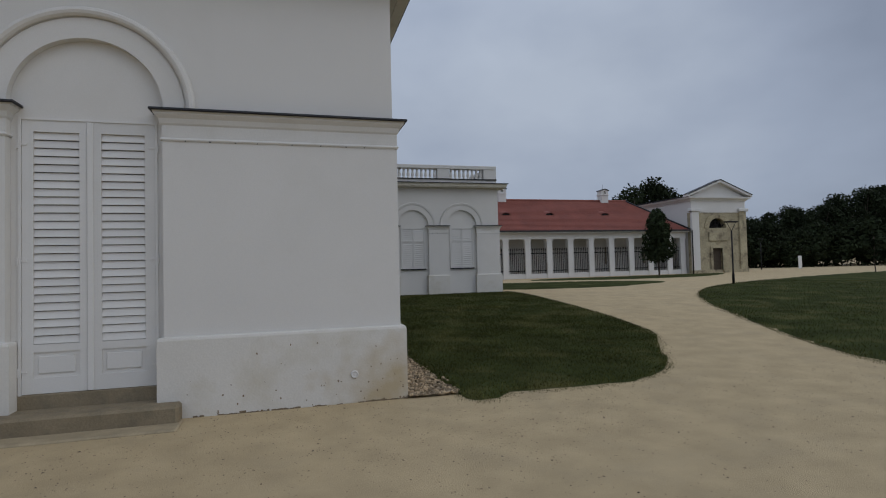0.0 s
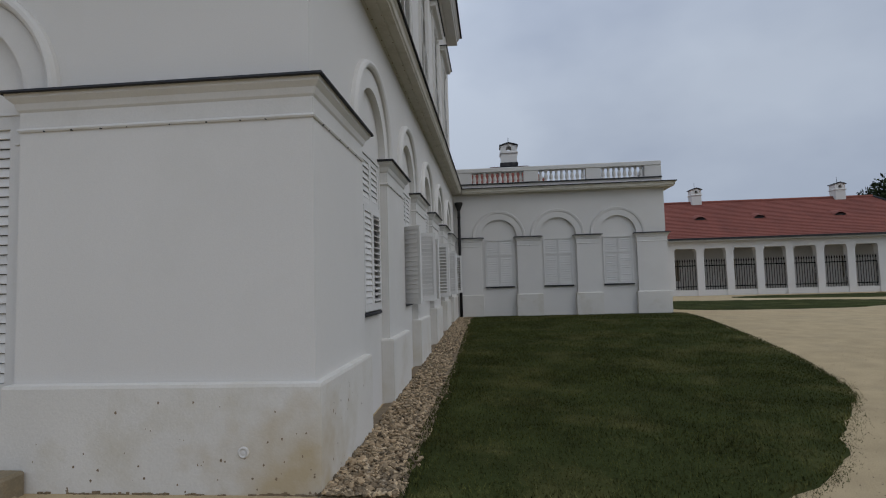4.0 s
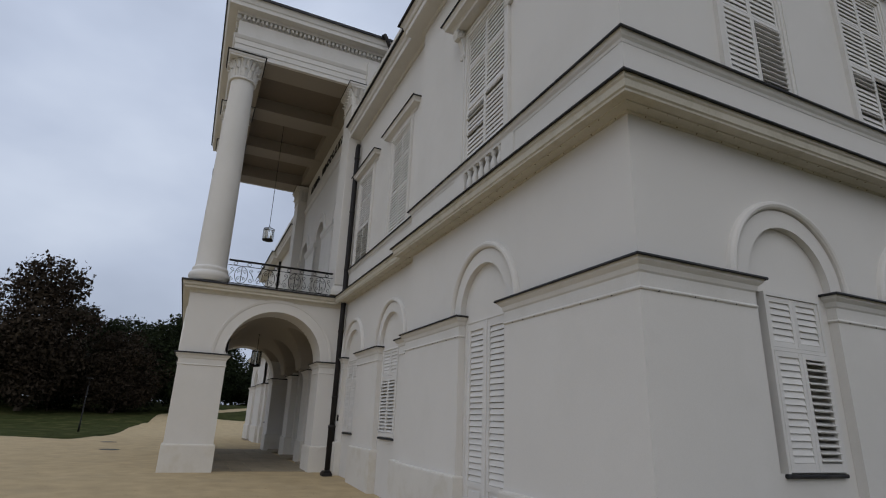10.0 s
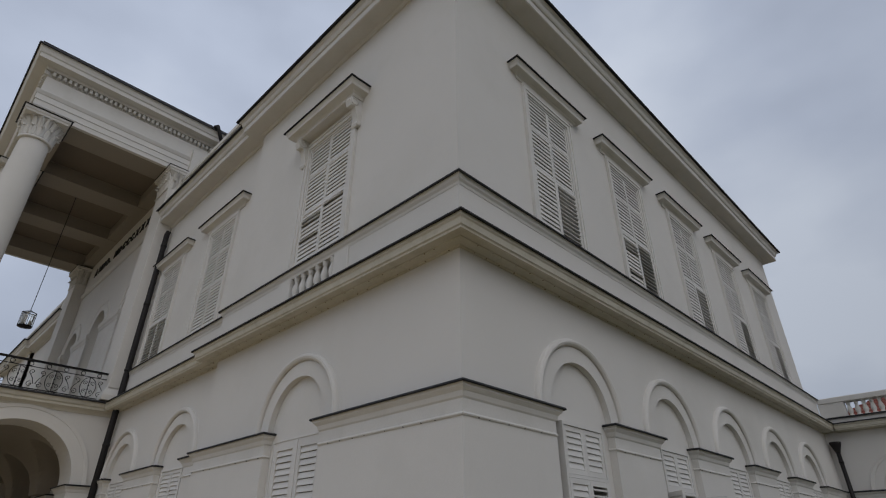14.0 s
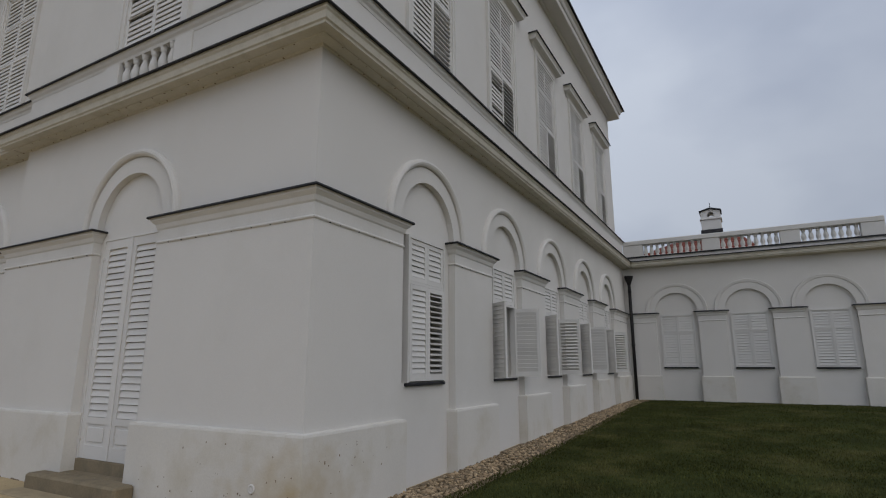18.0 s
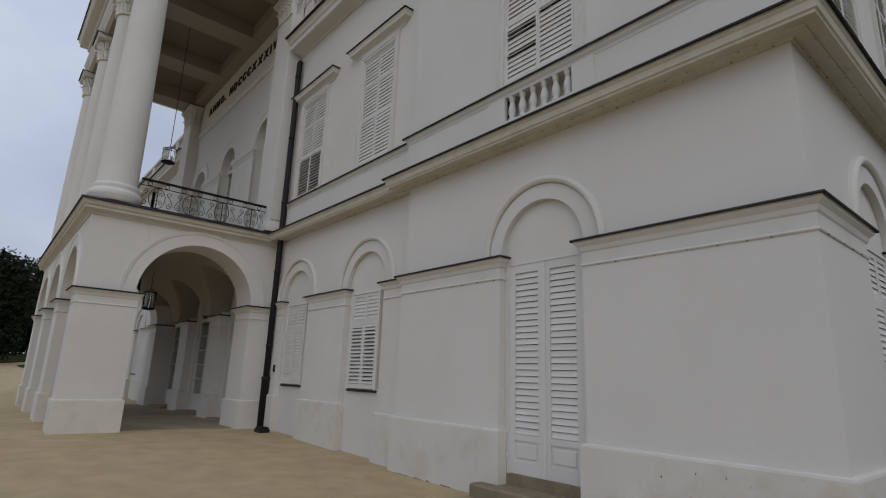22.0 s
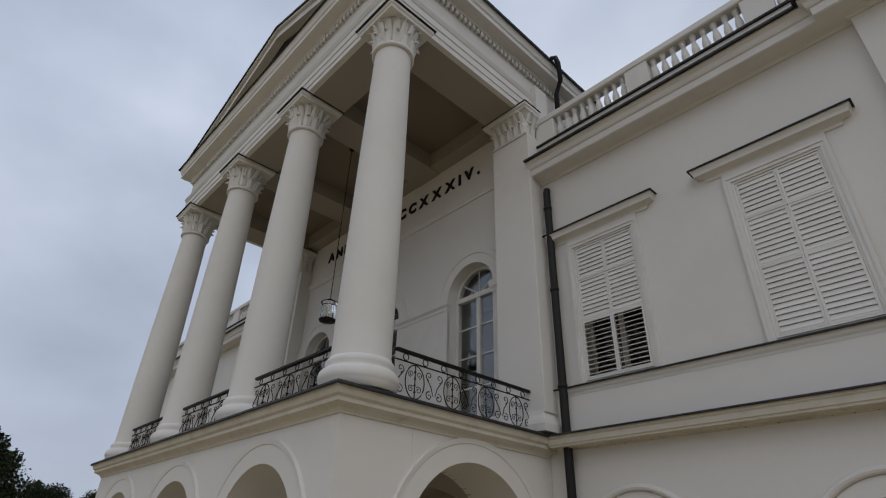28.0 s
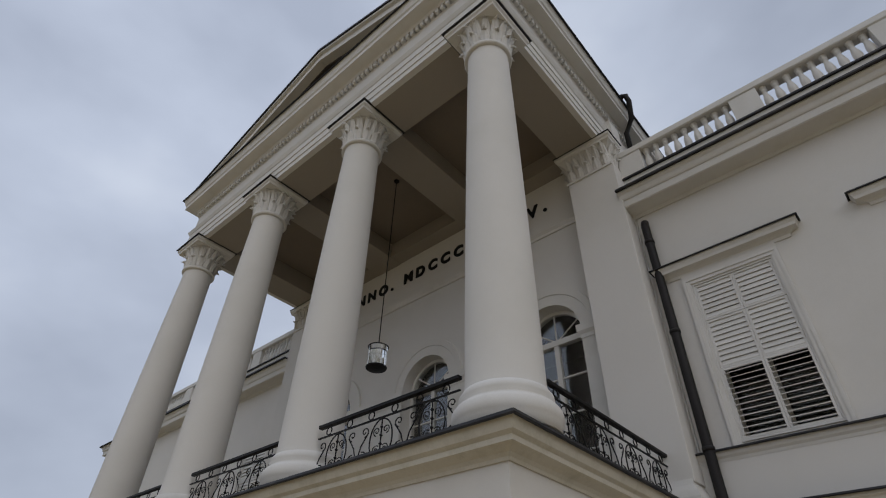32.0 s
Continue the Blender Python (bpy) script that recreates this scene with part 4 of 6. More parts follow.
def crown_mesh(name, seed, mat, height, width, low, leaves, size, lobes, taper=0.0):
    rnd = random.Random(seed)
    verts, faces = [], []
    blobs = []
    for i in range(lobes):
        h = low + (height - low) * (0.08 + 0.84 * rnd.random())
        k = math.sin(math.pi * min(1, max(0.06, (h - low) / (height - low) * 0.86 + 0.12))) if not taper else max(0.08, 1 - taper * (h - low) / (height - low)) * min(1, 0.35 + (h - low) / 1.2)
        a, d = rnd.random() * 6.283, width * 0.5 * k * math.sqrt(rnd.random()) * 0.85
        blobs.append((d * math.cos(a), d * math.sin(a), h, width * (0.13 + 0.12 * rnd.random()) * (0.6 + 0.4 * k)))
    for _ in range(leaves):
        bx, by, bz, r = rnd.choice(blobs)
        v = Vector((rnd.gauss(0, 1), rnd.gauss(0, 1), rnd.gauss(0, 1))).normalized()
        p = Vector((bx, by, bz)) + v * r * (0.55 + 0.55 * rnd.random())
        n = (v + 0.9 * Vector((rnd.gauss(0, 1), rnd.gauss(0, 1), rnd.gauss(0, 1)))).normalized()
        a = n.orthogonal().normalized()
        b = n.cross(a)
        c, s = math.cos(rnd.random() * 6.28), math.sin(rnd.random() * 6.28)
        a, b = a * c + b * s, b * c - a * s
        q = size * (0.6 + 0.8 * rnd.random())
        i = len(verts)
        verts += [p - a * q, p - b * q * 0.5, p + a * q, p + b * q * 0.5]
        faces.append((i, i + 1, i + 2, i + 3))
    me = bpy.data.meshes.new(name)
    me.from_pydata(verts, [], faces)
    me.materials.append(mat)
    return me, blobs


def trunk_mesh(blobs, height, low, r, seed):
    rnd = random.Random(seed)
    bm = bmesh.new()
    tip = [(0, 0, -0.3), (0.05 * height * 0.1, 0, low * 0.5), (0, 0.02 * height, low), (0, 0, low + (height - low) * 0.45), (0, 0, low + (height - low) * 0.8)]
    for i, (a, b) in enumerate(zip(tip, tip[1:])):
        tube(bm, [a, b], r * (1 - 0.22 * i), 7)
    for bx, by, bz, br in blobs[:: max(1, len(blobs) // 9)]:
        z0 = max(low * 0.9, bz * 0.6)
        tube(bm, [(0, 0, z0), (bx * 0.5, by * 0.5, (z0 + bz) / 2), (bx, by, bz)], r * 0.28, 5)
    return mesh_of("trunk", bm, BARK)


def make_tree(name, seed, mat, height, width, low, leaves, size, lobes, r, label, group="", taper=0.0):
    me, blobs = crown_mesh("crown", seed, mat, height, width, low, leaves, size, lobes, taper)
    t = thing(name, I4, label, "tree", group)
    part("trunk", trunk_mesh(blobs, height, low, r, seed), BARK, t)
    part("crown", me, mat, t)
    return t


KINDS = [make_tree("broadleaf_tree", 11, LEAF, 15, 11.5, 1.2, 10000, 0.27, 60, 0.3, "tall dark green broadleaf tree at the park edge", "park trees"),
         make_tree("broadleaf_tree", 12, LEAF, 12, 10.5, 0.6, 9500, 0.26, 54, 0.28, "dark green broadleaf tree at the park edge", "park trees"),
         make_tree("broadleaf_tree", 13, LEAF, 17, 12.5, 1.6, 11000, 0.28, 64, 0.34, "tall dense dark tree at the park edge", "park trees"),
         make_tree("copper_tree", 14, LEAF_RED, 13, 11, 0.8, 22000, 0.17, 70, 0.3, "dark reddish brown leafed tree on the lawn", "park trees")]
shrub = make_tree("shrub", 15, LEAF, 4.8, 6.5, 0.1, 3600, 0.2, 30, 0.12, "dense dark shrub below the trees", "park shrubs")
rt = random.Random(5)
places = []
for i in range(24):  # right-hand wood, beyond the park lawn
    a = i / 23
    places.append((84 + 42 * a + rt.uniform(-2, 2), 51 - 11 * a + rt.uniform(-3, 6), rt.choice((0, 1, 2, 2)), 0.66 + 0.10 * a + rt.uniform(-0.05, 0.09)))
for i in range(26):  # western wood, two rows deep
    a = i / 25
    places.append((-66 - 9 * (i % 2) + rt.uniform(-2.5, 2.5), -62 + 58 * a + rt.uniform(-1.5, 1.5), rt.choice((0, 1, 2, 2)), 0.66 + rt.uniform(-0.07, 0.09)))
for i in range(12):  # farther wood beyond the portico
    places.append((-104 + rt.uniform(-6, 6), -6 + 5.0 * i + rt.uniform(-2, 2), rt.choice((0, 2, 1)), 0.62 + rt.uniform(-0.08, 0.08)))
for x, y, k, s in [(-60, -17.8, 3, 1.12), (-61, -10.4, 3, 0.74), (57.5, 53, 1, 0.52)] + places:
    copy_thing(KINDS[k], pose(x, y, ground_height(x, y), 0, 0, rt.uniform(0, 360)) @ Matrix.Diagonal((s, s, s * rt.uniform(0.9, 1.1) * (1 - 0.17 * step01(-40, -75, x)), 1)))
# trees that stand out by their height: place, kind, height
HIGH = (15, 12, 17, 13)
for x, y, k, h in [(59.5, 52, 1, 6.4), (62, 53, 1, 7.6), (65, 52, 0, 8.4), (67.5, 54, 1, 7.2), (70.5, 52, 2, 8.6), (74, 53, 0, 10.2), (78.5, 52, 2, 11.2), (83, 53, 1, 11.6), (63, 57, 2, 7.4), (72, 57, 1, 8.6), (48.8, 59, 0, 12.8), (45.4, 60, 2, 12.0), (52, 60, 1, 10.6), (-78, -9.8, 0, 11.4), (-83, -5.6, 2, 13.6), (-90, -2.6, 1, 12.4), (-74, -13.5, 0, 11.6), (-85, -2.0, 2, 14.6), (-94, 1.2, 0, 13.5), (-108, 7.6, 1, 11.8), (-112, 11.0, 2, 12.0)]:
    s = (h - ground_height(x, y)) / HIGH[k]
    copy_thing(KINDS[k], pose(x, y, ground_height(x, y), 0, 0, rt.uniform(0, 360)) @ Matrix.Diagonal((max(s, 0.6) * 1.02, max(s, 0.6) * 1.02, s, 1)))
for i in range(56):
    x, y = (44 + 78 * i / 33 + rt.uniform(-2, 2), 50.5 - 15 * i / 33 + rt.uniform(-1.5, 2)) if i < 34 else (-98 + rt.uniform(-3, 3), -24 + 44 * (i - 34) / 21)
    s = rt.uniform(0.7, 1.2)
    copy_thing(shrub, pose(x, y, ground_height(x, y), 0, 0, rt.uniform(0, 360)) @ Matrix.Diagonal((s, s, s, 1)))
for ob, x, y in ((KINDS[0], 130, 42), (KINDS[1], -110, 52), (KINDS[2], 134, 38), (KINDS[3], -66, -30), (shrub, 126, 32)):
    ob.matrix_world = pose(x, y, ground_height(x, y))

# ---- windows, shutters and doors (each in the frame of its wall: x along, y up, z outward) ----
SLATS, FRAMES = {}, {}


def slat_mesh(w, h):
    key = (round(w, 3), round(h, 3))
    if key not in SLATS:
        bm = box(bmesh.new(), -w / 2, w / 2, -h / 2, h / 2, -0.006, 0.006)
        SLATS[key] = mesh_of("slat", bm, WOOD)
    return SLATS[key]


def frame_mesh(w, h, stile=0.055, rail=0.06, d=0.035, sill=0.0):
    key = (round(w, 3), round(h, 3), stile, rail, sill)
    if key not in FRAMES:
        bm = boxes((0, stile, 0, h, 0, d), (w - stile, w, 0, h, 0, d), (stile, w - stile, 0, rail + sill, 0.001, d - 0.001), (stile, w - stile, h - rail, h, 0.001, d - 0.001))
        FRAMES[key] = mesh_of("shutter", bm, WOOD)
    return FRAMES[key]


def shutter(parent, m, w, h, tilt, pitch=0.072, joined=False, sill=0.0, stile=0.055, label="", rail=0.06):
    """A louvred leaf; tilt: degrees by which its slats lean from upright, small when shut."""
    leaf = part("shutter", frame_mesh(w, h, stile, rail, 0.035, sill), WOOD, parent, label, m)
    inner = h - 2 * rail - sill
    n = max(2, round(inner / pitch))
    step = inner / n
    for i in range(n):
        v = rail + sill + step * (i + 0.5)
        lean = tilt if not callable(tilt) else tilt(i, n)
        part("slat", slat_mesh(w - 2 * stile + 0.01, step * (1.08 if lean > 40 else 0.98)), WOOD, leaf, m=pose(w / 2, v, 0.018, -lean))
    return leaf


def far_shutters(m, w, h, split, label):
    """Shutters of a window that stays far off: frames and slats in one mesh a leaf."""
    t = thing("shuttered_window", m, label, "window", "far shuttered windows")
    bm = boxes((-w / 2 - 0.03, -w / 2 + 0.01, 0, h, 0, 0.05), (w / 2 - 0.01, w / 2 + 0.03, 0, h, 0, 0.05), (-w / 2, w / 2, h - 0.03, h + 0.02, 0, 0.05))
    part("window_frame", bm, WOOD, t)
    part("window_sill", soft_box(-w / 2 - 0.04, w / 2 + 0.04, -0.05, 0.0, -0.02, 0.09), METAL, t, "dark sheet metal sill")
    for a, b in zip([0] + split, split + [h]):
        for u0 in (-w / 2, 0.0):
            lw, lh = w / 2 - 0.006, b - a - 0.012
            bm = boxes((0, 0.045, 0, lh, 0, 0.035), (lw - 0.045, lw, 0, lh, 0, 0.035), (0.045, lw - 0.045, 0, 0.05, 0.001, 0.034), (0.045, lw - 0.045, lh - 0.05, lh, 0.001, 0.034))
            n = max(2, round((lh - 0.1) / 0.09))
            for i in range(n):
                box(bm, 0.045, lw - 0.045, -0.0405, 0.0405, -0.006, 0.006, pose(0, 0.05 + (lh - 0.1) * (i + 0.5) / n, 0.017, -18))
            part("shutter", bm, WOOD, t, m=pose(u0 + 0.003, a + 0.006, 0.0))
    return t


def sash(t, w, h, z):
    """The glazed window behind the shutters."""
    bm = boxes((-w / 2, -w / 2 + 0.06, 0, h, z - 0.05, z), (w / 2 - 0.06, w / 2, 0, h, z - 0.05, z), (-0.05, 0.05, 0.06, h - 0.06, z - 0.05, z), (-w / 2 + 0.06, w / 2 - 0.06, 0, 0.06, z - 0.049, z - 0.001), (-w / 2 + 0.06, w / 2 - 0.06, h - 0.06, h, z - 0.049, z - 0.001), (-w / 2 + 0.06, -0.05, h * 0.66, h * 0.66 + 0.05, z - 0.048, z - 0.002), (0.05, w / 2 - 0.06, h * 0.66, h * 0.66 + 0.05, z - 0.048, z - 0.002))
    part("window_frame", bm, WOOD, t)
    for a, b in ((-w / 2 + 0.06, -0.05), (0.05, w / 2 - 0.06)):
        p = part("pane", boxes((a, b, 0.06, h - 0.06, z - 0.03, z - 0.025)), GLASS, t)
        p.visible_shadow = False


def ground_window(m, label, left=16, right=16, swing=None, w=1.02):
    """Sill at 1.27: a fixed pair of louvred panels above, a pair of louvred leaves below; swing: the degrees by which these stand open."""
    t = thing("shuttered_window", m @ Matrix.Translation((0, 1.27, 0)), label, "window", "ground floor windows")
    z = -0.075
    bm = boxes((-w / 2 - 0.01, -w / 2 + 0.03, 0, 1.93, z - 0.06, z + 0.05), (w / 2 - 0.03, w / 2 + 0.01, 0, 1.93, z - 0.06, z + 0.05), (-w / 2 + 0.03, w / 2 - 0.03, 1.89, 1.93, z - 0.06, z + 0.05), (-w / 2 + 0.03, w / 2 - 0.03, 1.27, 1.31, z - 0.06, z + 0.045))
    part("window_frame", bm, WOOD, t)
    part("window_sill", soft_box(-w / 2 - 0.015, w / 2 + 0.015, -0.045, -0.005, -0.25, -0.02, 0.01), METAL, t, "dark sheet metal sill")
    sash(t, w, 1.9, -0.33)
    lw = w / 2 - 0.03
    for u in (-lw, 0.0):
        shutter(t, pose(u, 1.315, z), lw - 0.002, 0.57, 16)
    for s, tilt in ((-1, left), (1, right)):
        if swing:
            hinge = pose(s * (lw + 0.01), 0.015, -0.06) @ pose(0, 0, 0, 0, (-swing[0] if s < 0 else swing[1]), 0) @ pose(-lw if s > 0 else 0.0, 0, 0)
            shutter(t, hinge, lw, 1.25, tilt, sill=0.03)
        else:
            shutter(t, pose(-lw if s < 0 else 0.001, 0.015, z + 0.02), lw - 0.003, 1.25, tilt, sill=0.03)
    return t


ground_window(side(0) @ Matrix.Translation((SIDE_BAYS[0] + 0.03, 0, 0)), "white louvred shutters, one leaf with open slats, on the side wall", right=68, w=0.97)
for i, (b, sw, tl) in enumerate(zip(SIDE_BAYS[1:], ((127, 105), (125, 104), (127, 104), (125, 103)), (16, 62, 16, 64))):
    ground_window(side(0) @ Matrix.Translation((b, 0, 0)), "white louvred shutters standing wide open on the side wall", 16, tl, sw)
ground_window(front(RECESS) @ Matrix.Translation((FRONT_BAYS[0] - 0.03, 0, 0)), "white louvred shutters with open slats on the front wall", 46, 48)
ground_window(front(RECESS) @ Matrix.Translation((FRONT_BAYS[1] - 0.03, 0, 0)), "closed white louvred shutters beside the downpipe")
for b in WING_BAYS:
    far_shutters(front(WING_Y) @ Matrix.Translation((b, 1.44, -0.08)), 1.02, 1.76, [1.15], "closed white louvred shutters on the wing")
for b in FRONT_BAYS:
    far_shutters(front(RECESS) @ Matrix.Translation((WEST - b, 1.27, -0.10)), 1.06, 1.93, [1.27], "closed white louvred shutters on the far front wall")
    far_shutters(front(RECESS) @ Matrix.Translation((WEST - b, UP[1], -0.06)), 1.1, UP[2] - UP[1], [0.95, 1.8], "closed white louvred shutters on the far upper wall")

HOOD = [(-0.02, 8.900), (0.02, 8.900), (0.03, 8.950), (0.07, 8.980), (0.16, 9.000), (0.17, 9.050), (0.20, 9.100), (0.20, 9.120), (-0.02, 9.120)]
HOOD_CAP = [(-0.02, 9.121), (0.22, 9.121), (0.228, 9.110), (0.235, 9.122), (0.225, 9.143), (-0.02, 9.170)]


def local_sweep(profile, path):
    """sweep() for a wall's own frame: path of (along, outward), heights up."""
    bm = sweep(bmesh.new(), profile, [(u, -w) for u, w in path])
    for v in bm.verts:
        v.co = Vector((v.co.x, v.co.z, -v.co.y))
    return bm


def upper_window(m, label, half=0.62, tilts=((16, 16), (16, 16), (16, 16)), hood=(0.86, 0.0, 1.0), console=False, surround=0.11):
    t = thing("shuttered_window", m, label, "window", "upper floor windows")
    v0, v1 = UP[1], UP[2]
    s = surround
    bm = bmesh.new()
    for d, o0, o1 in ((0.045, 0.0, s), (0.06, s - 0.05, s + 0.001)):
        box(bm, -half - o1, -half - o0, v0 - 0.07, v1 + o1, 0.0, d)
        box(bm, half + o0, half + o1, v0 - 0.07, v1 + o1, 0.0, d)
        box(bm, -half - o0, half + o0, v1 + o0, v1 + o1, 0.0, d - 0.001)
    part("surround", bm, TRIM, t, "flat white plaster window surround")
    part("frieze", boxes((-half - s, half + s, v1 + s, 8.92, 0.0, 0.03)), PLASTER, t)
    w = hood[0] if not console else 0.9
    path = [(-w, -0.005), (-w, 0.0 + hood[1]), (w, 0.0 + hood[1]), (w, -0.005)]
    part("hood", local_sweep([(o * hood[2], z) for o, z in HOOD], path), TRIM, t, "moulded cream window hood")
    part("flashing", local_sweep([(o * hood[2], z) for o, z in HOOD_CAP], path), METAL, t, "dark sheet metal flashing")
    part("hood_core", boxes((-w + 0.01, w - 0.01, 8.91, 9.118, -0.002, hood[1] + 0.01)), TRIM, t)
    if console:
        for x in (-0.83, 0.83):
            bm = bmesh.new()
            prof = [(0.0, 8.32), (0.07, 8.30), (0.09, 8.36), (0.07, 8.42), (0.09, 8.52), (0.15, 8.70), (0.23, 8.70), (0.27, 8.80), (0.25, 8.88), (0.18, 8.91), (0.0, 8.91)]
            va = [bm.verts.new((x - 0.07, v, w_)) for w_, v in prof]
            vb = [bm.verts.new((x + 0.07, v, w_)) for w_, v in prof]
            bm.faces.new(va), bm.faces.new(vb[::-1])
            for i in range(len(prof)):
                j = (i + 1) % len(prof)
                bm.faces.new((va[i], vb[i], vb[j], va[j]))
            for sx in (-0.075, 0.075):
                lathe(bm, [(0.085, -0.008), (0.085, 0.006), (0.05, 0.012), (0.05, 0.004), (0.025, 0.015)], 14, Matrix.Translation((x + sx, 8.8, 0.17)) @ pose(0, 0, 0, 0, 90 if sx > 0 else -90, 0))
                lathe(bm, [(0.045, -0.008), (0.045, 0.006), (0.02, 0.012)], 10, Matrix.Translation((x + sx, 8.35, 0.055)) @ pose(0, 0, 0, 0, 90 if sx > 0 else -90, 0))
            bmesh.ops.recalc_face_normals(bm, faces=bm.faces[:])
            part("console", bm, TRIM, t, "scrolled stucco console")
    z = -0.03
    fr = boxes((-half, -half + 0.035, v0, v1, z - 0.06, z + 0.05), (half - 0.035, half, v0, v1, z - 0.06, z + 0.05), (-half + 0.035, half - 0.035, v1 - 0.035, v1, z - 0.06, z + 0.05), (-half + 0.035, half - 0.035, v0, v0 + 0.03, z - 0.06, z + 0.055))
    part("window_frame", fr, WOOD, t)
    sash_bm = boxes((-half, -half + 0.06, v0, v1, -0.34, -0.29), (half - 0.06, half, v0, v1, -0.34, -0.29), (-0.05, 0.05, v0, v1, -0.34, -0.29))
    part("sash", sash_bm, WOOD, t)
    p = part("pane", boxes((-half + 0.06, half - 0.06, v0, v1, -0.32, -0.315)), GLASS, t)
    p.visible_shadow = False
    lw = half - 0.036
    cuts = [v0 + 0.03, v0 + 1.10, v0 + 1.94, v1 - 0.036]
    for k in range(3):
        for u, tilt in ((-lw, tilts[k][0]), (0.0, tilts[k][1])):
            shutter(t, pose(u + 0.001, cuts[k] + 0.004, z + (0.016 if k == 0 else 0.0)), lw - 0.003, cuts[k + 1] - cuts[k] - 0.01, tilt, 0.082, stile=0.036, rail=0.034)
    return t


def gaps(*where):
    return lambda i, n: 62 if (n - 1 - i) in where else 16


SIDE_TILTS = [((16, 66), (16, 16), (16, 16)), ((gaps(1, 2, 3, 9), 45), (16, 16), (16, 16)), ((16, 64), (16, 16), (16, 16)), ((16, 46), (16, 16), (16, 16)), ((16, 62), (16, 16), (16, 16))]
for b, tl in zip(SIDE_BAYS, SIDE_TILTS):
    upper_window(side(0) @ Matrix.Translation((b + 0.05, 0, 0)), "tall white louvred shutters with some open slats under a moulded hood", tilts=tl)
upper_window(front(0) @ Matrix.Translation((DOOR_X, 0, 0)), "tall white louvred shutters under a hood on scrolled consoles", 0.69, ((gaps(1, 2, 6), gaps(0)), (16, 16), (16, 16)), (1.0, 0.21, 1.0), True, 0.13)
upper_window(front(RECESS) @ Matrix.Translation((FRONT_BAYS[0] - 0.08, 0, 0)), "tall closed white louvred shutters under a moulded hood", 0.64, hood=(0.97, 0.0, 1.0))
upper_window(front(RECESS) @ Matrix.Translation((FRONT_BAYS[1], 0, 0)), "tall white louvred shutters with open lower slats by the downpipe", 0.64, hood=(0.97, 0.0, 1.0), tilts=((66, 66), (16, 16), (16, 16)))


def louvred_door(m, label):
    t = thing("louvred_door", m, label, "door", "louvred doors")
    v0, v1, half = 0.33, 3.18, 0.645
    part("door_frame", boxes((-half, -half + 0.025, v0, v1, -0.2, -0.06), (half - 0.025, half, v0, v1, -0.2, -0.06), (-half + 0.025, half - 0.025, v1 - 0.025, v1, -0.2, -0.06)), WOOD, t)
    lw, h = half - 0.028, v1 - v0 - 0.035
    for s in (-1, 1):
        u0 = -lw if s < 0 else 0.001
        leaf = part("door_leaf", boxes((0, 0.10, 0, h, 0, 0.045), (lw - 0.10, lw - 0.001, 0, h, 0, 0.045), (0.10, lw - 0.10, 0, 0.16, 0.001, 0.044), (0.10, lw - 0.10, 0.42, 0.50, 0.001, 0.044), (0.10, lw - 0.10, h - 0.12, h, 0.001, 0.044), (0.10, lw - 0.10, 0.16, 0.42, 0.01, 0.03)), WOOD, t, "", pose(u0, v0 + 0.01, -0.115))
        part("panel", soft_box(0.14, lw - 0.14, 0.20, 0.38, 0.03, 0.042, 0.008), WOOD, leaf)
        n = 26
        step = (h - 0.62) / n
        for i in range(n):
            part("slat", slat_mesh(lw - 0.19, step * 0.94), WOOD, leaf, m=pose(lw / 2, 0.50 + step * (i + 0.5), 0.02, -16))
        for v in (0.22, 1.35, 2.55):
            hx = 0.0 if s < 0 else lw
            part("hinge", boxes((hx - 0.045, hx + 0.045, v, v + 0.018, 0.046, 0.056), (hx - s * -0.03 - 0.009, hx - s * -0.03 + 0.009, v - 0.04, v + 0.04, 0.046, 0.062)), WOOD, leaf)
    part("meeting_rail", soft_box(-0.03, 0.03, v0 + 0.01, v1 - 0.03, -0.07, -0.055, 0.006), WOOD, t)
    return t


louvred_door(front(0) @ Matrix.Translation((DOOR_X, 0, 0)), "tall closed white louvred double door above a stone step")
louvred_door(front(0) @ Matrix.Translation((WEST - DOOR_X, 0, 0)), "tall closed white louvred double door of the far pavilion")
for xc in (DOOR_X, WEST - DOOR_X):
    st = thing("door_step", pose(xc, 0, 0), "weathered sandstone doorstep with sill on a ground slab", "step")
    part("sill", soft_box(-NICHE + 0.003, NICHE - 0.003, 0.062, 0.2, 0.15, 0.335, 0.01), STONE, st)
    bm = soft_box(-0.97, 0.90, -0.34, -0.102, -0.05, 0.19, 0.025)
    part("tread", bm, STONE, st)
    part("tread_back", soft_box(-NICHE + 0.003, NICHE - 0.003, -0.1, 0.06, -0.05, 0.188, 0.006), STONE, st)
    part("slab", soft_box(-1.02, 0.93, -0.60, -0.2, -0.06, 0.022, 0.015), FLAG, st, "dusty tan flagstone")


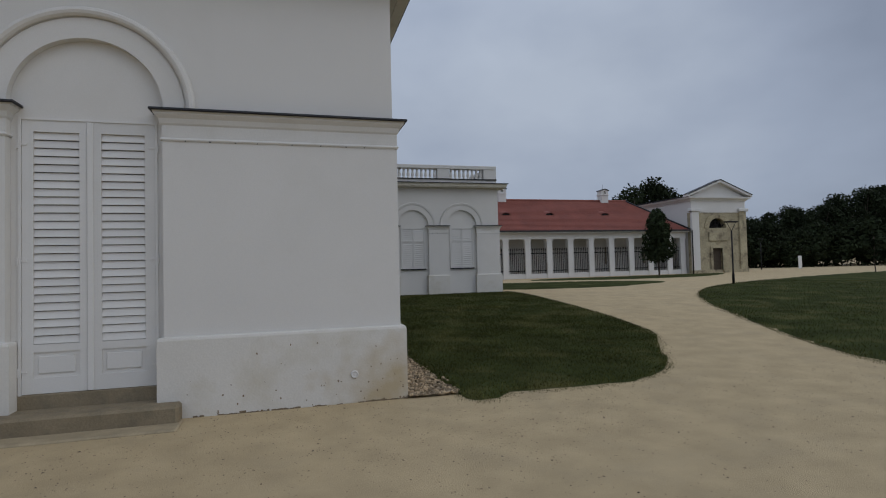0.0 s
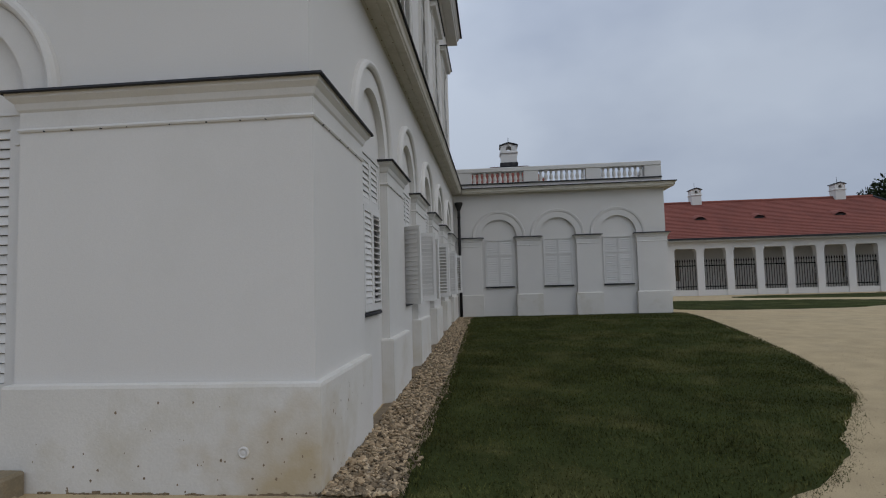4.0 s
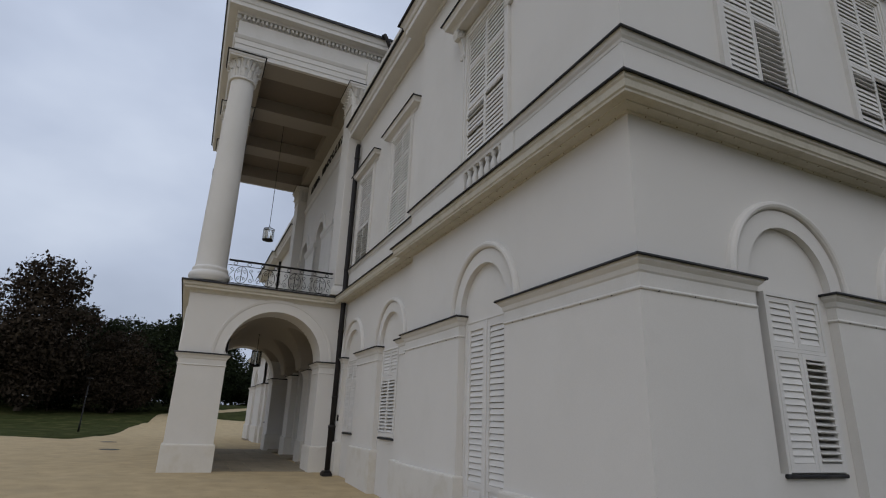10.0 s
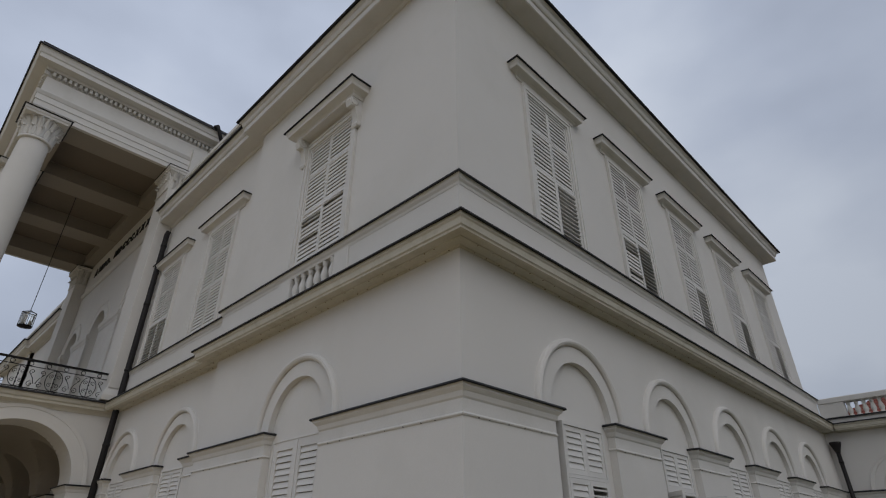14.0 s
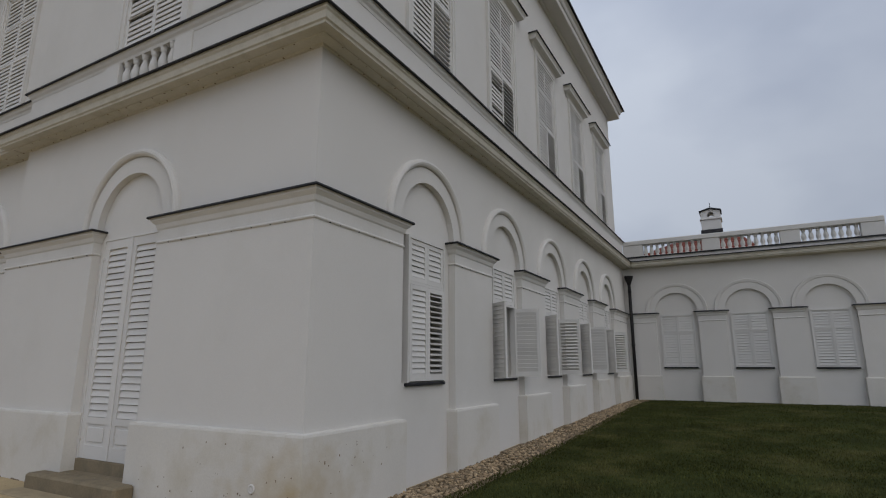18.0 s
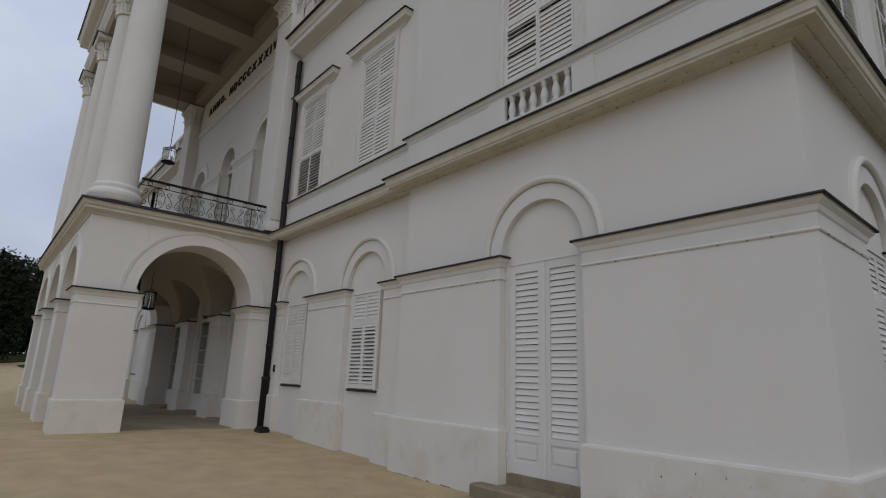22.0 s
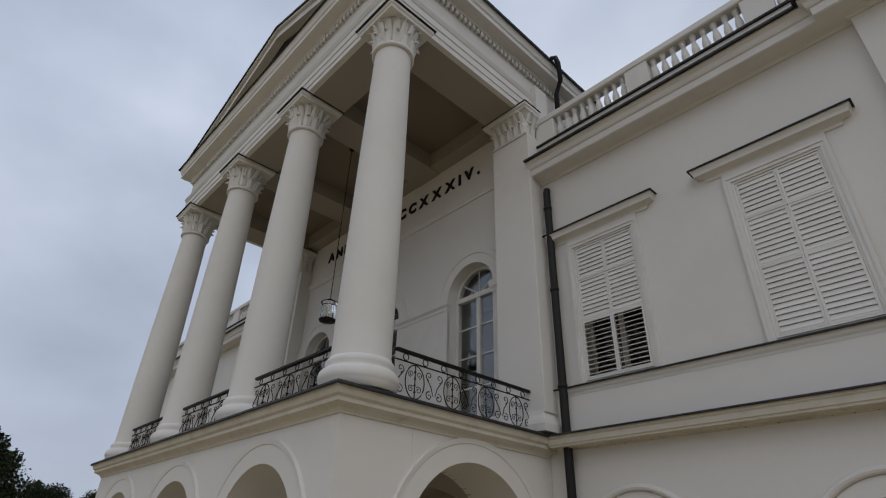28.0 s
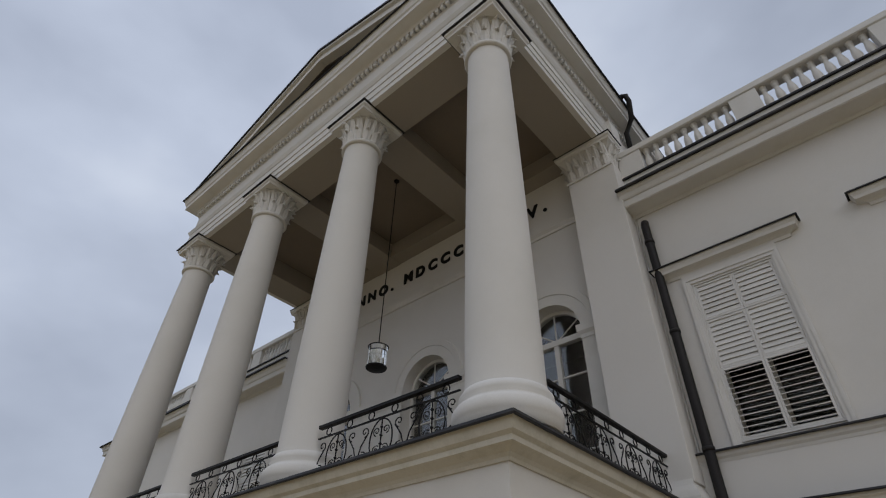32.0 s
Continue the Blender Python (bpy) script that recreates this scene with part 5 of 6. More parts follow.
def glass_door(m, half, v0, spring, label, bars, name="arched_window", curtain=False):
    """An arched double door of glass: fanlight above, two leaves with glazing bars below."""
    t = thing(name, m, label, "window", "arched glass doors")
    f = 0.07
    bm = boxes((-half, -half + f, v0, spring, -0.1, 0.0), (half - f, half, v0, spring, -0.1, 0.0), (-half + f, half - f, spring - 0.06, spring + 0.06, -0.11, 0.02), (-0.05, 0.05, v0, spring - 0.06, -0.1, 0.0), (-half + f, half - f, v0, v0 + 0.55, -0.09, -0.02))
    ring(bm, 0, spring, [(half - f, -0.1), (half - f, 0.0), (half, 0.0), (half, -0.1)], 24)
    part("window_frame", bm, WOOD, t)
    bm = bmesh.new()
    for a in (38, 90, 142):
        c, s = math.cos(radians(a)), math.sin(radians(a))
        tube(bm, [(0.0, spring + 0.05, -0.05), (c * (half - f), spring + s * (half - f), -0.05)], 0.018, 4)
    for i in range(1, bars + 1):
        v = v0 + 0.55 + (spring - v0 - 0.6) * i / (bars + 1)
        box(bm, -half + f, half - f, v - 0.015, v + 0.015, -0.07, -0.03)
    part("glazing_bars", bm, WOOD, t)
    pts = [(-half + f, v0 + 0.5), (half - f, v0 + 0.5)] + [((half - f) * math.cos(math.pi * i / 20), spring + (half - f) * math.sin(math.pi * i / 20)) for i in range(21)]
    p = part("pane", sheet(pts, [], -0.055, -0.05), GLASS, t)
    p.visible_shadow = False
    if curtain:
        bm = bmesh.new()
        for u0, u1 in ((-half + f, -0.25), (0.2, half - f)):
            rows = [[bm.verts.new((u0 + (u1 - u0) * i / 12, v, -0.25 + 0.03 * math.sin(i * 2.1))) for i in range(13)] for v in (v0 + 0.1, spring - 0.1)]
            for i in range(12):
                bm.faces.new((rows[0][i], rows[0][i + 1], rows[1][i + 1], rows[1][i]))
        part("curtain", bm, CURTAIN, t, "drawn white curtain")
    return t


for d in DOORS:
    glass_door(front(RECESS) @ Matrix.Translation((d, 0, -0.10)), 0.95, 0.22, 3.2, "arched white-framed glass door under the arcade", 4, "arched_door")
    glass_door(front(RECESS) @ Matrix.Translation((d, 0, -0.25)), 0.72, 5.3, 8.70, "arched white-framed balcony window with fanlight", 3)
    s = thing("door_step", pose(d, 0, 0), "low stone step before an arcade door", "step")
    part("tread", soft_box(-0.82, 0.82, -0.30, RECESS + 0.2, 0.0, 0.225, 0.02), SLAB, s)

# ---- portico things ----


def leaf_mesh(name, w, h, out, curl, lobes):
    """A carved leaf: a raised middle rib and side ribs, lobed edges, the tip curling outwards and down."""
    bm = bmesh.new()
    rows = []
    nv, nu = 14, 8
    for j in range(nv + 1):
        t = j / nv
        if t < 0.78:
            z, y = h * t / 0.78, out * (t / 0.78) ** 2.0
        else:
            a = (t - 0.78) / 0.22 * 2.9
            z, y = h + curl * math.sin(a) * 0.7 - curl * (1 - math.cos(a)) * 0.2, out + curl * (1 - math.cos(a)) * 0.6
        half = w / 2 * (0.78 + 0.22 * math.sin(math.pi * min(t * 1.2, 1))) * math.sqrt(max(0.12, 1 - max(0.0, (t - 0.62) / 0.38) ** 2))
        half *= 1 - 0.10 * abs(math.sin(math.pi * t * lobes))
        row = []
        for i in range(nu + 1):
            u = 2 * i / nu - 1
            rib = 0.034 * (1 - abs(u)) ** 0.7 + 0.012 * math.cos(u * 9.0) - 0.022 * abs(u) * abs(math.sin(math.pi * (t * lobes - abs(u) * 0.6)))
            row.append(bm.verts.new((half * u, -(y + rib), z)))
        rows.append(row)
    back = [[bm.verts.new((v.co.x, v.co.y + 0.03, v.co.z - 0.006)) for v in row] for row in rows]
    for grid, flip in ((rows, False), (back, True)):
        for a, b in zip(grid, grid[1:]):
            for i in range(nu):
                q = (a[i], a[i + 1], b[i + 1], b[i])
                bm.faces.new(q[::-1] if flip else q).smooth = True
    for j in range(nv):
        for i, flip in ((0, False), (nu, True)):
            q = (back[j][i], rows[j][i], rows[j + 1][i], back[j + 1][i])
            bm.faces.new(q[::-1] if flip else q)
    bm.faces.new(rows[-1] + back[-1][::-1])
    return mesh_of(name, bm, TRIM)


leaf_low = leaf_mesh("leaf", 0.20, 0.26, 0.045, 0.06, 4)
leaf_tall = leaf_mesh("leaf", 0.165, 0.53, 0.13, 0.05, 1)
BASE_Z = 5.24
column = thing("column", pose(0, 0, 0), "smooth white column with leafy capital on the balcony", "column", "portico columns")
part("base", lathe(bmesh.new(), [(0.54, BASE_Z - 0.04), (0.54, BASE_Z + 0.05), (0.56, BASE_Z + 0.08), (0.57, BASE_Z + 0.13), (0.56, BASE_Z + 0.19), (0.53, BASE_Z + 0.23), (0.49, BASE_Z + 0.25), (0.48, BASE_Z + 0.28), (0.495, BASE_Z + 0.32), (0.49, BASE_Z + 0.36), (0.455, BASE_Z + 0.41)], 40), TRIM, column)
SH0, SH1 = BASE_Z + 0.41, TOPC - 0.820
part("shaft", lathe(bmesh.new(), [(0.445, SH0), (0.43, SH0 + 0.08)] + [(0.43 - 0.075 * (k / 10) ** 1.5, SH0 + 0.08 + (SH1 - SH0 - 0.08) * k / 10) for k in range(1, 11)], 40, caps=False), PLASTER, column)
cap = part("capital", lathe(bmesh.new(), [(0.40, SH1 - 0.02), (0.42, SH1 + 0.0), (0.42, SH1 + 0.05), (0.39, SH1 + 0.07), (0.325, SH1 + 0.10), (0.33, SH1 + 0.3), (0.36, SH1 + 0.50), (0.44, SH1 + 0.64), (0.50, SH1 + 0.67)], 32), TRIM, column, "carved leaf capital")
for i in range(12):
    part("leaf", leaf_low, TRIM, cap, m=pose(0, 0, SH1 + 0.08, 0, 0, 30 * i) @ pose(0, -0.375, 0))
for i in range(16):
    part("leaf", leaf_tall, TRIM, cap, m=pose(0, 0, SH1 + 0.10, 0, 0, 22.5 * i + 11.25) @ pose(0, -0.345, 0))
ab = bmesh.new()
sweep(ab, [(0.0, TOPC - 0.150), (0.02, TOPC - 0.150), (0.03, TOPC - 0.100), (0.06, TOPC - 0.070), (0.06, TOPC - 0.005), (0.0, TOPC - 0.005)], [(-0.5, -0.5), (0.5, -0.5), (0.5, 0.5), (-0.5, 0.5)], True)
box(ab, -0.5, 0.5, -0.5, 0.5, TOPC - 0.150, TOPC - 0.006)
part("abacus", ab, TRIM, column)
part("flashing", sweep(bmesh.new(), [(0.0, TOPC - 0.004), (0.075, TOPC - 0.004), (0.085, TOPC+0.010), (0.0, TOPC+0.025)], [(-0.52, -0.52), (0.52, -0.52), (0.52, 0.52), (-0.52, 0.52)], True), METAL, column, "thin dark sheet metal edge")
column.matrix_world = pose(COLS[3], COL_Y, 0)
for x in COLS[:3]:
    copy_thing(column, pose(x, COL_Y, 0))

anta = thing("pilaster", I4, "square white pilaster with leafy capital against the balcony wall", "pilaster", "portico pilasters")
AD = 0.42
part("shaft", soft_box(-0.50, 0.55, -AD, 0.0, BASE_Z + 0.3, TOPC - 0.800), PLASTER, anta)
part("base", sweep(bmesh.new(), [(-0.1, BASE_Z - 0.03), (0.10, BASE_Z - 0.03), (0.10, BASE_Z + 0.1), (0.07, BASE_Z + 0.18), (0.03, BASE_Z + 0.26), (0.01, BASE_Z + 0.34), (-0.1, BASE_Z + 0.34)], [(-0.50, -0.0), (-0.50, -AD), (0.50, -AD), (0.50, -0.0)]), TRIM, anta)
acap = part("capital", sweep(bmesh.new(), [(-0.1, TOPC - 0.820), (0.03, TOPC - 0.820), (0.035, TOPC - 0.770), (-0.03, TOPC - 0.740), (-0.03, TOPC - 0.470), (-0.01, TOPC - 0.300), (0.08, TOPC - 0.180), (0.12, TOPC - 0.150), (-0.1, TOPC - 0.150)], [(-0.50, 0.0), (-0.50, -AD), (0.50, -AD), (0.50, 0.0)]), TRIM, anta, "carved leaf capital")
for i in range(5):
    part("leaf", leaf_low, TRIM, acap, m=pose(-0.40 + 0.20 * i, -AD + 0.005, TOPC - 0.740))
for i in range(6):
    part("leaf", leaf_tall, TRIM, acap, m=pose(-0.42 + 0.168 * i, -AD + 0.03, TOPC - 0.720))
for s in (-1, 1):
    for i in range(2):
        part("leaf", leaf_low, TRIM, acap, m=pose(s * 0.485, -AD + 0.11 + 0.22 * i, TOPC - 0.740, 0, 0, s * 90))
        part("leaf", leaf_tall, TRIM, acap, m=pose(s * 0.47, -AD + 0.11 + 0.2 * i, TOPC - 0.720, 0, 0, s * 90))
part("abacus", sweep(bmesh.new(), [(-0.3, TOPC - 0.150), (0.13, TOPC - 0.150), (0.14, TOPC - 0.100), (0.17, TOPC - 0.070), (0.17, TOPC - 0.006), (-0.3, TOPC - 0.006)], [(-0.50, 0.0), (-0.50, -AD), (0.50, -AD), (0.50, 0.0)]), TRIM, anta)
part("flashing", sweep(bmesh.new(), [(-0.02, TOPC - 0.004), (0.185, TOPC - 0.004), (0.195, TOPC+0.010), (-0.02, TOPC+0.025)], [(-0.50, 0.0), (-0.50, -AD), (0.50, -AD), (0.50, 0.0)]), METAL, anta, "thin dark sheet metal edge")
anta.matrix_world = pose(COLS[3], RECESS - 0.002, 0)
copy_thing(anta, pose(COLS[0], RECESS - 0.002, 0))


def spiral(cx, cz, r0, r1, a0, turns, n=14):
    return [(cx + (r0 + (r1 - r0) * i / n) * math.cos(a0 + turns * 6.283 * i / n), 0.0, cz + (r0 + (r1 - r0) * i / n) * math.sin(a0 + turns * 6.283 * i / n)) for i in range(n + 1)]


def scroll_panel():
    bm = bmesh.new()
    r = 0.009
    tube(bm, [(0.17 * math.sin(6.283 * i / 24), 0, 0.31 - 0.25 * math.cos(6.283 * i / 24)) for i in range(25)], r, 5)
    tube(bm, [(0, 0, 0.06), (0, 0, 0.56)], r, 5)
    for z in (0.16, 0.26, 0.36, 0.46):
        lathe(bm, [(0.008, -0.02), (0.022, 0.0), (0.008, 0.02)], 6, pose(0, 0, z))
    for s in (-1, 1):
        for z, q in ((0.20, 1), (0.42, -1)):
            tube(bm, [(s * (x - 0) + 0, y, z2) for x, y, z2 in spiral(0.07, z, 0.012, 0.055, 0.5, 1.3 * q)], 0.007, 4)
        tube(bm, [(s * x, y, z) for x, y, z in spiral(0.27, 0.16, 0.012, 0.07, 2.6, -1.2)], 0.008, 4)
        tube(bm, [(s * x, y, z) for x, y, z in spiral(0.26, 0.46, 0.012, 0.065, 3.4, 1.2)], 0.008, 4)
        tube(bm, [(s * 0.34, 0, 0.17), (s * 0.30, 0, 0.3), (s * 0.20, 0, 0.44)], 0.008, 4)
    return mesh_of("scroll_panel", bm, IRON)


def ring_mesh():
    return mesh_of("ring", tube(bmesh.new(), [(0.05 * math.cos(6.283 * i / 14), 0, 0.05 * math.sin(6.283 * i / 14)) for i in range(15)], 0.009, 5), IRON)


PANEL_M, RING_M = scroll_panel(), ring_mesh()


def railing(m, length):
    t = thing("balcony_railing", m, "black wrought iron balcony railing with scrollwork", "railing", "balcony railings")
    part("handrail", soft_box(0, length, -0.035, 0.035, 0.70, 0.75, 0.008), IRON, t)
    part("lower_rail", boxes((0, length, -0.012, 0.012, 0.57, 0.585)), IRON, t)
    part("bottom_rail", boxes((0, length, -0.015, 0.015, 0.04, 0.06)), IRON, t)
    n = max(1, round(length / 0.72))
    for i in range(n):
        part("scroll_panel", PANEL_M, IRON, t, m=Matrix.Translation((length * (i + 0.5) / n, 0, 0)) @ Matrix.Diagonal((length / n / 0.72, 1, 1, 1)))
        for k in (0.25, 0.75):
            part("ring", RING_M, IRON, t, m=pose(length * (i + k) / n, 0, 0.643))
    return t


RZ = BASE_Z - 0.03
for a, b in zip(COLS, COLS[1:]):
    railing(pose(a + 0.45, COL_Y - 0.2, RZ), b - a - 0.9)
railing(pose(COLS[3] + 0.22, COL_Y + 0.45, RZ, 0, 0, 90), -AD + RECESS - COL_Y - 0.45)
railing(pose(COLS[0] - 0.22, COL_Y + 0.45, RZ, 0, 0, 90), -AD + RECESS - COL_Y - 0.45)


def lantern(x, y, z, top, label, r=0.2, h=0.46, squared=False):
    t = thing("hanging_lantern", pose(x, y, z), label, "lantern", "hanging lanterns")
    n = 6 if squared else 20
    part("dish", lathe(bmesh.new(), [(0.05, -0.03), (r, 0.0), (r + 0.01, 0.03), (r, 0.035)], n, smooth=False), IRON, t)
    bm = tube(bmesh.new(), [(r * math.cos(6.283 * i / n), r * math.sin(6.283 * i / n), h) for i in range(n + 1)], 0.012, 5)
    for i in range(4 if not squared else 6):
        a = 6.283 * i / (4 if not squared else 6)
        tube(bm, [(r * math.cos(a), r * math.sin(a), 0.02), (r * math.cos(a), r * math.sin(a), h)], 0.008, 4)
        tube(bm, [(r * math.cos(a), r * math.sin(a), h), (0, 0, h + 0.12)], 0.006, 4)
    part("cage", bm, IRON, t)
    g = part("glass_cylinder", lathe(bmesh.new(), [(r - 0.012, 0.035), (r - 0.012, h - 0.01)], n, caps=False), GLASS, t)
    g.visible_shadow = False
    for i in range(4):
        a = 0.8 + 6.283 * i / 4
        part("candle", lathe(bmesh.new(), [(0.016, 0.03), (0.016, 0.2), (0.006, 0.215)], 8, pose(0.07 * math.cos(a), 0.07 * math.sin(a), 0)), CANDLE, t, "slim pale candle")
        part("candle_cup", lathe(bmesh.new(), [(0.025, 0.02), (0.03, 0.07)], 8, pose(0.07 * math.cos(a), 0.07 * math.sin(a), 0)), IRON, t)
    part("rod", tube(bmesh.new(), [(0, 0, h + 0.1), (0, 0, top - z)], 0.011, 5), IRON, t)
    part("ceiling_rose", lathe(bmesh.new(), [(0.02, top - z - 0.08), (0.07, top - z - 0.03), (0.07, top - z)], 12), IRON, t)


lantern(-17.1, -1.95, 8.06, TOPC + 0.56, "black iron lantern with glass and candles on a long rod")
lantern(AXIS, -1.70, 3.35, 4.60, "black iron lantern hanging in the arcade vault", 0.19, 0.55, True)

# the inscription on the balcony wall
def letter_mesh(char):
    fc = bpy.data.curves.new("letter", "FONT")
    fc.body, fc.size, fc.extrude, fc.offset = char, 0.44, 0.015, 0.02
    fo = bpy.data.objects.new("letter_text", fc)
    scene.collection.objects.link(fo)
    bpy.context.view_layer.update()
    me = bpy.data.meshes.new_from_object(fo)
    bpy.data.objects.remove(fo)
    me.materials.clear()
    me.materials.append(IRON)
    return me


inscription = thing("inscription", front(RECESS - 0.012) @ Matrix.Translation((-17.6, 11.98, 0.0)), "dark raised roman capitals on the balcony wall frieze", "inscription")
glyphs, row, at = {}, [], 0.0
for char in "ANNO. MDCCCXXXIV.":
    if char == " ":
        at += 0.28
        continue
    if char not in glyphs:
        glyphs[char] = letter_mesh(char)
    xs = [v.co.x for v in glyphs[char].vertices]
    row.append((char, at - min(xs)))
    at += max(xs) - min(xs) + 0.13
fit_width = 7.2 / at
for char, x in row:
    part("letter", glyphs[char], IRON, inscription, m=Matrix.Translation(((x - at / 2) * fit_width, 0, 0)) @ Matrix.Diagonal((min(fit_width, 1.15), 1, 1, 1)))


# downpipes
def downpipe(pts, label, r=0.075, head=None):
    t = thing("downpipe", I4, label, "downpipe", "downpipes")
    part("pipe", tube(bmesh.new(), pts, r, 12), PIPE, t)
    lo, hi = pts[-1], pts[0]
    z = hi[2] - 0.5
    while z > lo[2] + 0.6:
        at = None
        for a, b in zip(pts, pts[1:]):
            if b[2] <= z <= a[2]:
                at = Vector(a).lerp(Vector(b), (a[2] - z) / max(a[2] - b[2], 1e-6))
        if at is not None:
            part("bracket", lathe(bmesh.new(), [(r + 0.012, -0.03), (r + 0.016, 0.0), (r + 0.012, 0.03)], 12, pose(*at)), PIPE, t)
        z -= 1.9
    if head:
        part("hopper", lathe(bmesh.new(), [(r, head - 0.32), (r + 0.02, head - 0.26), (0.15, head - 0.06), (0.16, head), (0.13, head)], 12, pose(hi[0], hi[1], 0)), PIPE, t)
    return t


DX, DY = ARC_X + 0.46, RECESS - 0.13
near_pipe = downpipe([(DX, 0.05, 10.3), (DX, DY, 10.21), (DX, DY, 9.95), (DX, DY, 5.0), (DX, DY, 0.12)], "dark brown downpipe in the corner by the portico")
part("boot", lathe(bmesh.new(), [(0.098, 0.1), (0.098, 1.35), (0.11, 1.36), (0.11, 1.42), (0.08, 1.43)], 14, pose(DX, DY, 0)), PIPE, near_pipe)
part("boot", lathe(bmesh.new(), [(0.085, 0.1), (0.085, 1.35), (0.075, 1.4)], 12, pose(DX, DY, 0)), PIPE, downpipe([(WEST - DX, DY, 10.3), (WEST - DX, DY, 0.1)], "dark brown downpipe beyond the portico"))
downpipe([(0.22, WING_Y - 0.14, 4.6), (0.22, WING_Y - 0.14, 0.25)], "dark brown downpipe with hopper in the wing's corner", 0.055, 4.66)
gp = thing("roof_drainpipe", I4, "dark curved drainpipe at the portico roof edge", "drainpipe")
part("pipe", tube(bmesh.new(), [(EX1 + 0.38, 0.55, TOPC + 1.91), (EX1 + 0.50, 0.52, TOPC + 2.03), (EX1 + 0.58, 0.55, TOPC + 2.01), (EX1 + 0.60, 0.62, TOPC + 1.85), (EX1 + 0.48, 0.85, TOPC + 1.49), (EX1 + 0.24, 0.97, TOPC + 1.24), (EX1 + 0.20, 1.0, TOPC + 0.22)], 0.065, 10), PIPE, gp)
gully = thing("drain_gully", pose(DX + 0.48, -0.14, 0.155), "small dark drain gully at the pipe's foot", "drain")
part("grate", soft_box(-0.15, 0.15, -0.11, 0.11, 0.06, 0.115, 0.02), IRON, gully)
part("box", soft_box(-0.17, 0.17, -0.13, 0.13, -0.05, 0.075, 0.02), PIPE, gully)
tagged(solid("wall_box", soft_box(DX + 0.23, DX + 0.29, RECESS - 0.075, RECESS - 0.038, 1.55, 1.72, 0.005), IRON, kind=""), "small dark box fixed to the wall", "fixture")
tagged(solid("vent_cap", lathe(bmesh.new(), [(0.045, 0.0), (0.045, 0.012), (0.03, 0.018), (0.03, 0.012), (0.012, 0.02)], 18, pose(-0.52, -0.1, 0.325, 90)), PLASTER, kind=""), "small round white vent cap on the plinth", "vent")
for x, y in ((-21.5, -6.2), (-27.0, -6.8)):
    mh = thing("manhole_cover", pose(x, y, ground_height(x, y)), "round dark iron manhole cover in the gravel", "manhole", "manholes")
    part("rim", lathe(bmesh.new(), [(0.34, -0.02), (0.34, 0.008), (0.30, 0.01)], 24), IRON, mh)
    part("lid", lathe(bmesh.new(), [(0.295, -0.02), (0.295, 0.006)], 24), IRON, mh)
paving = thing("arcade_paving", I4, "worn stone paving under the arcade", "paving", kind="structure")
rp = random.Random(3)
for i in range(14):
    for j in range(5):
        x0, y0 = ARC_W + 0.2 + (ARC_X - ARC_W - 0.4) * i / 14, S_EDGE + 0.05 + (-0.35 - S_EDGE) * j / 5
        part("slab", soft_box(x0 + 0.006, x0 + (ARC_X - ARC_W - 0.4) / 14 - 0.006, y0 + 0.006, y0 + (-0.35 - S_EDGE) / 5 - 0.006, 0.05, 0.165 + rp.uniform(-0.004, 0.004), 0.008), SLAB, paving)

# ---- far buildings ----


def chimney(x, y, z, w, h, label):
    t = thing("chimney", pose(x, y, z), label, "chimney", "chimneys")
    part("shaft", soft_box(-w / 2, w / 2, -w / 2, w / 2, -1.0, h * 0.55, 0.02), PLASTER, t)
    part("band", soft_box(-w / 2 - 0.06, w / 2 + 0.06, -w / 2 - 0.06, w / 2 + 0.06, h * 0.55, h * 0.62, 0.02), TRIM, t)
    head = sheet([(-w / 2, h * 0.62), (w / 2, h * 0.62), (w / 2, h * 0.9), (w * 0.25, h * 0.95), (0, h), (-w * 0.25, h * 0.95), (-w / 2, h * 0.9)], [arch(0, w * 0.16, h * 0.68, h * 0.78, 8)], -w / 2, w / 2)
    part("head", head, PLASTER, t, m=pose(0, 0, 0, 90))
    part("cap", sheet([(-w / 2 - 0.07, h * 0.9), (-w * 0.25, h * 0.96), (0, h * 1.01), (w * 0.25, h * 0.96), (w / 2 + 0.07, h * 0.9), (w / 2 + 0.07, h * 0.95), (w * 0.25, h * 1.02), (0, h * 1.07), (-w * 0.25, h * 1.02), (-w / 2 - 0.07, h * 0.95)], [], -w / 2 - 0.07, w / 2 + 0.07), METAL, t, "dark sheet metal cap", m=pose(0, 0, 0, 90))
    part("lightning_rod", tube(bmesh.new(), [(0, 0, h), (0, 0, h + 0.5)], 0.015, 4), IRON, t)


def roof_courses(bm, x0, x1, y0, z0, y1, z1, hip0=0.0, hip1=0.0, rows=26, turn=1):
    """Tile courses of one roof slope from the eaves to the ridge, each lapping the one below."""
    last = None
    for i in range(rows + 1):
        a = i / rows
        y, z, xa, xb = y0 + (y1 - y0) * a, z0 + (z1 - z0) * a, x0 + hip0 * a, x1 - hip1 * a
        low = [bm.verts.new((xa, y, z)), bm.verts.new((xb, y, z))]
        high = [bm.verts.new((xa, y, z + 0.05)), bm.verts.new((xb, y, z + 0.05))]
        if last:
            bm.faces.new((last[0], last[1], low[1], low[0]))
        bm.faces.new((low[0], low[1], high[1], high[0]))
        last = high


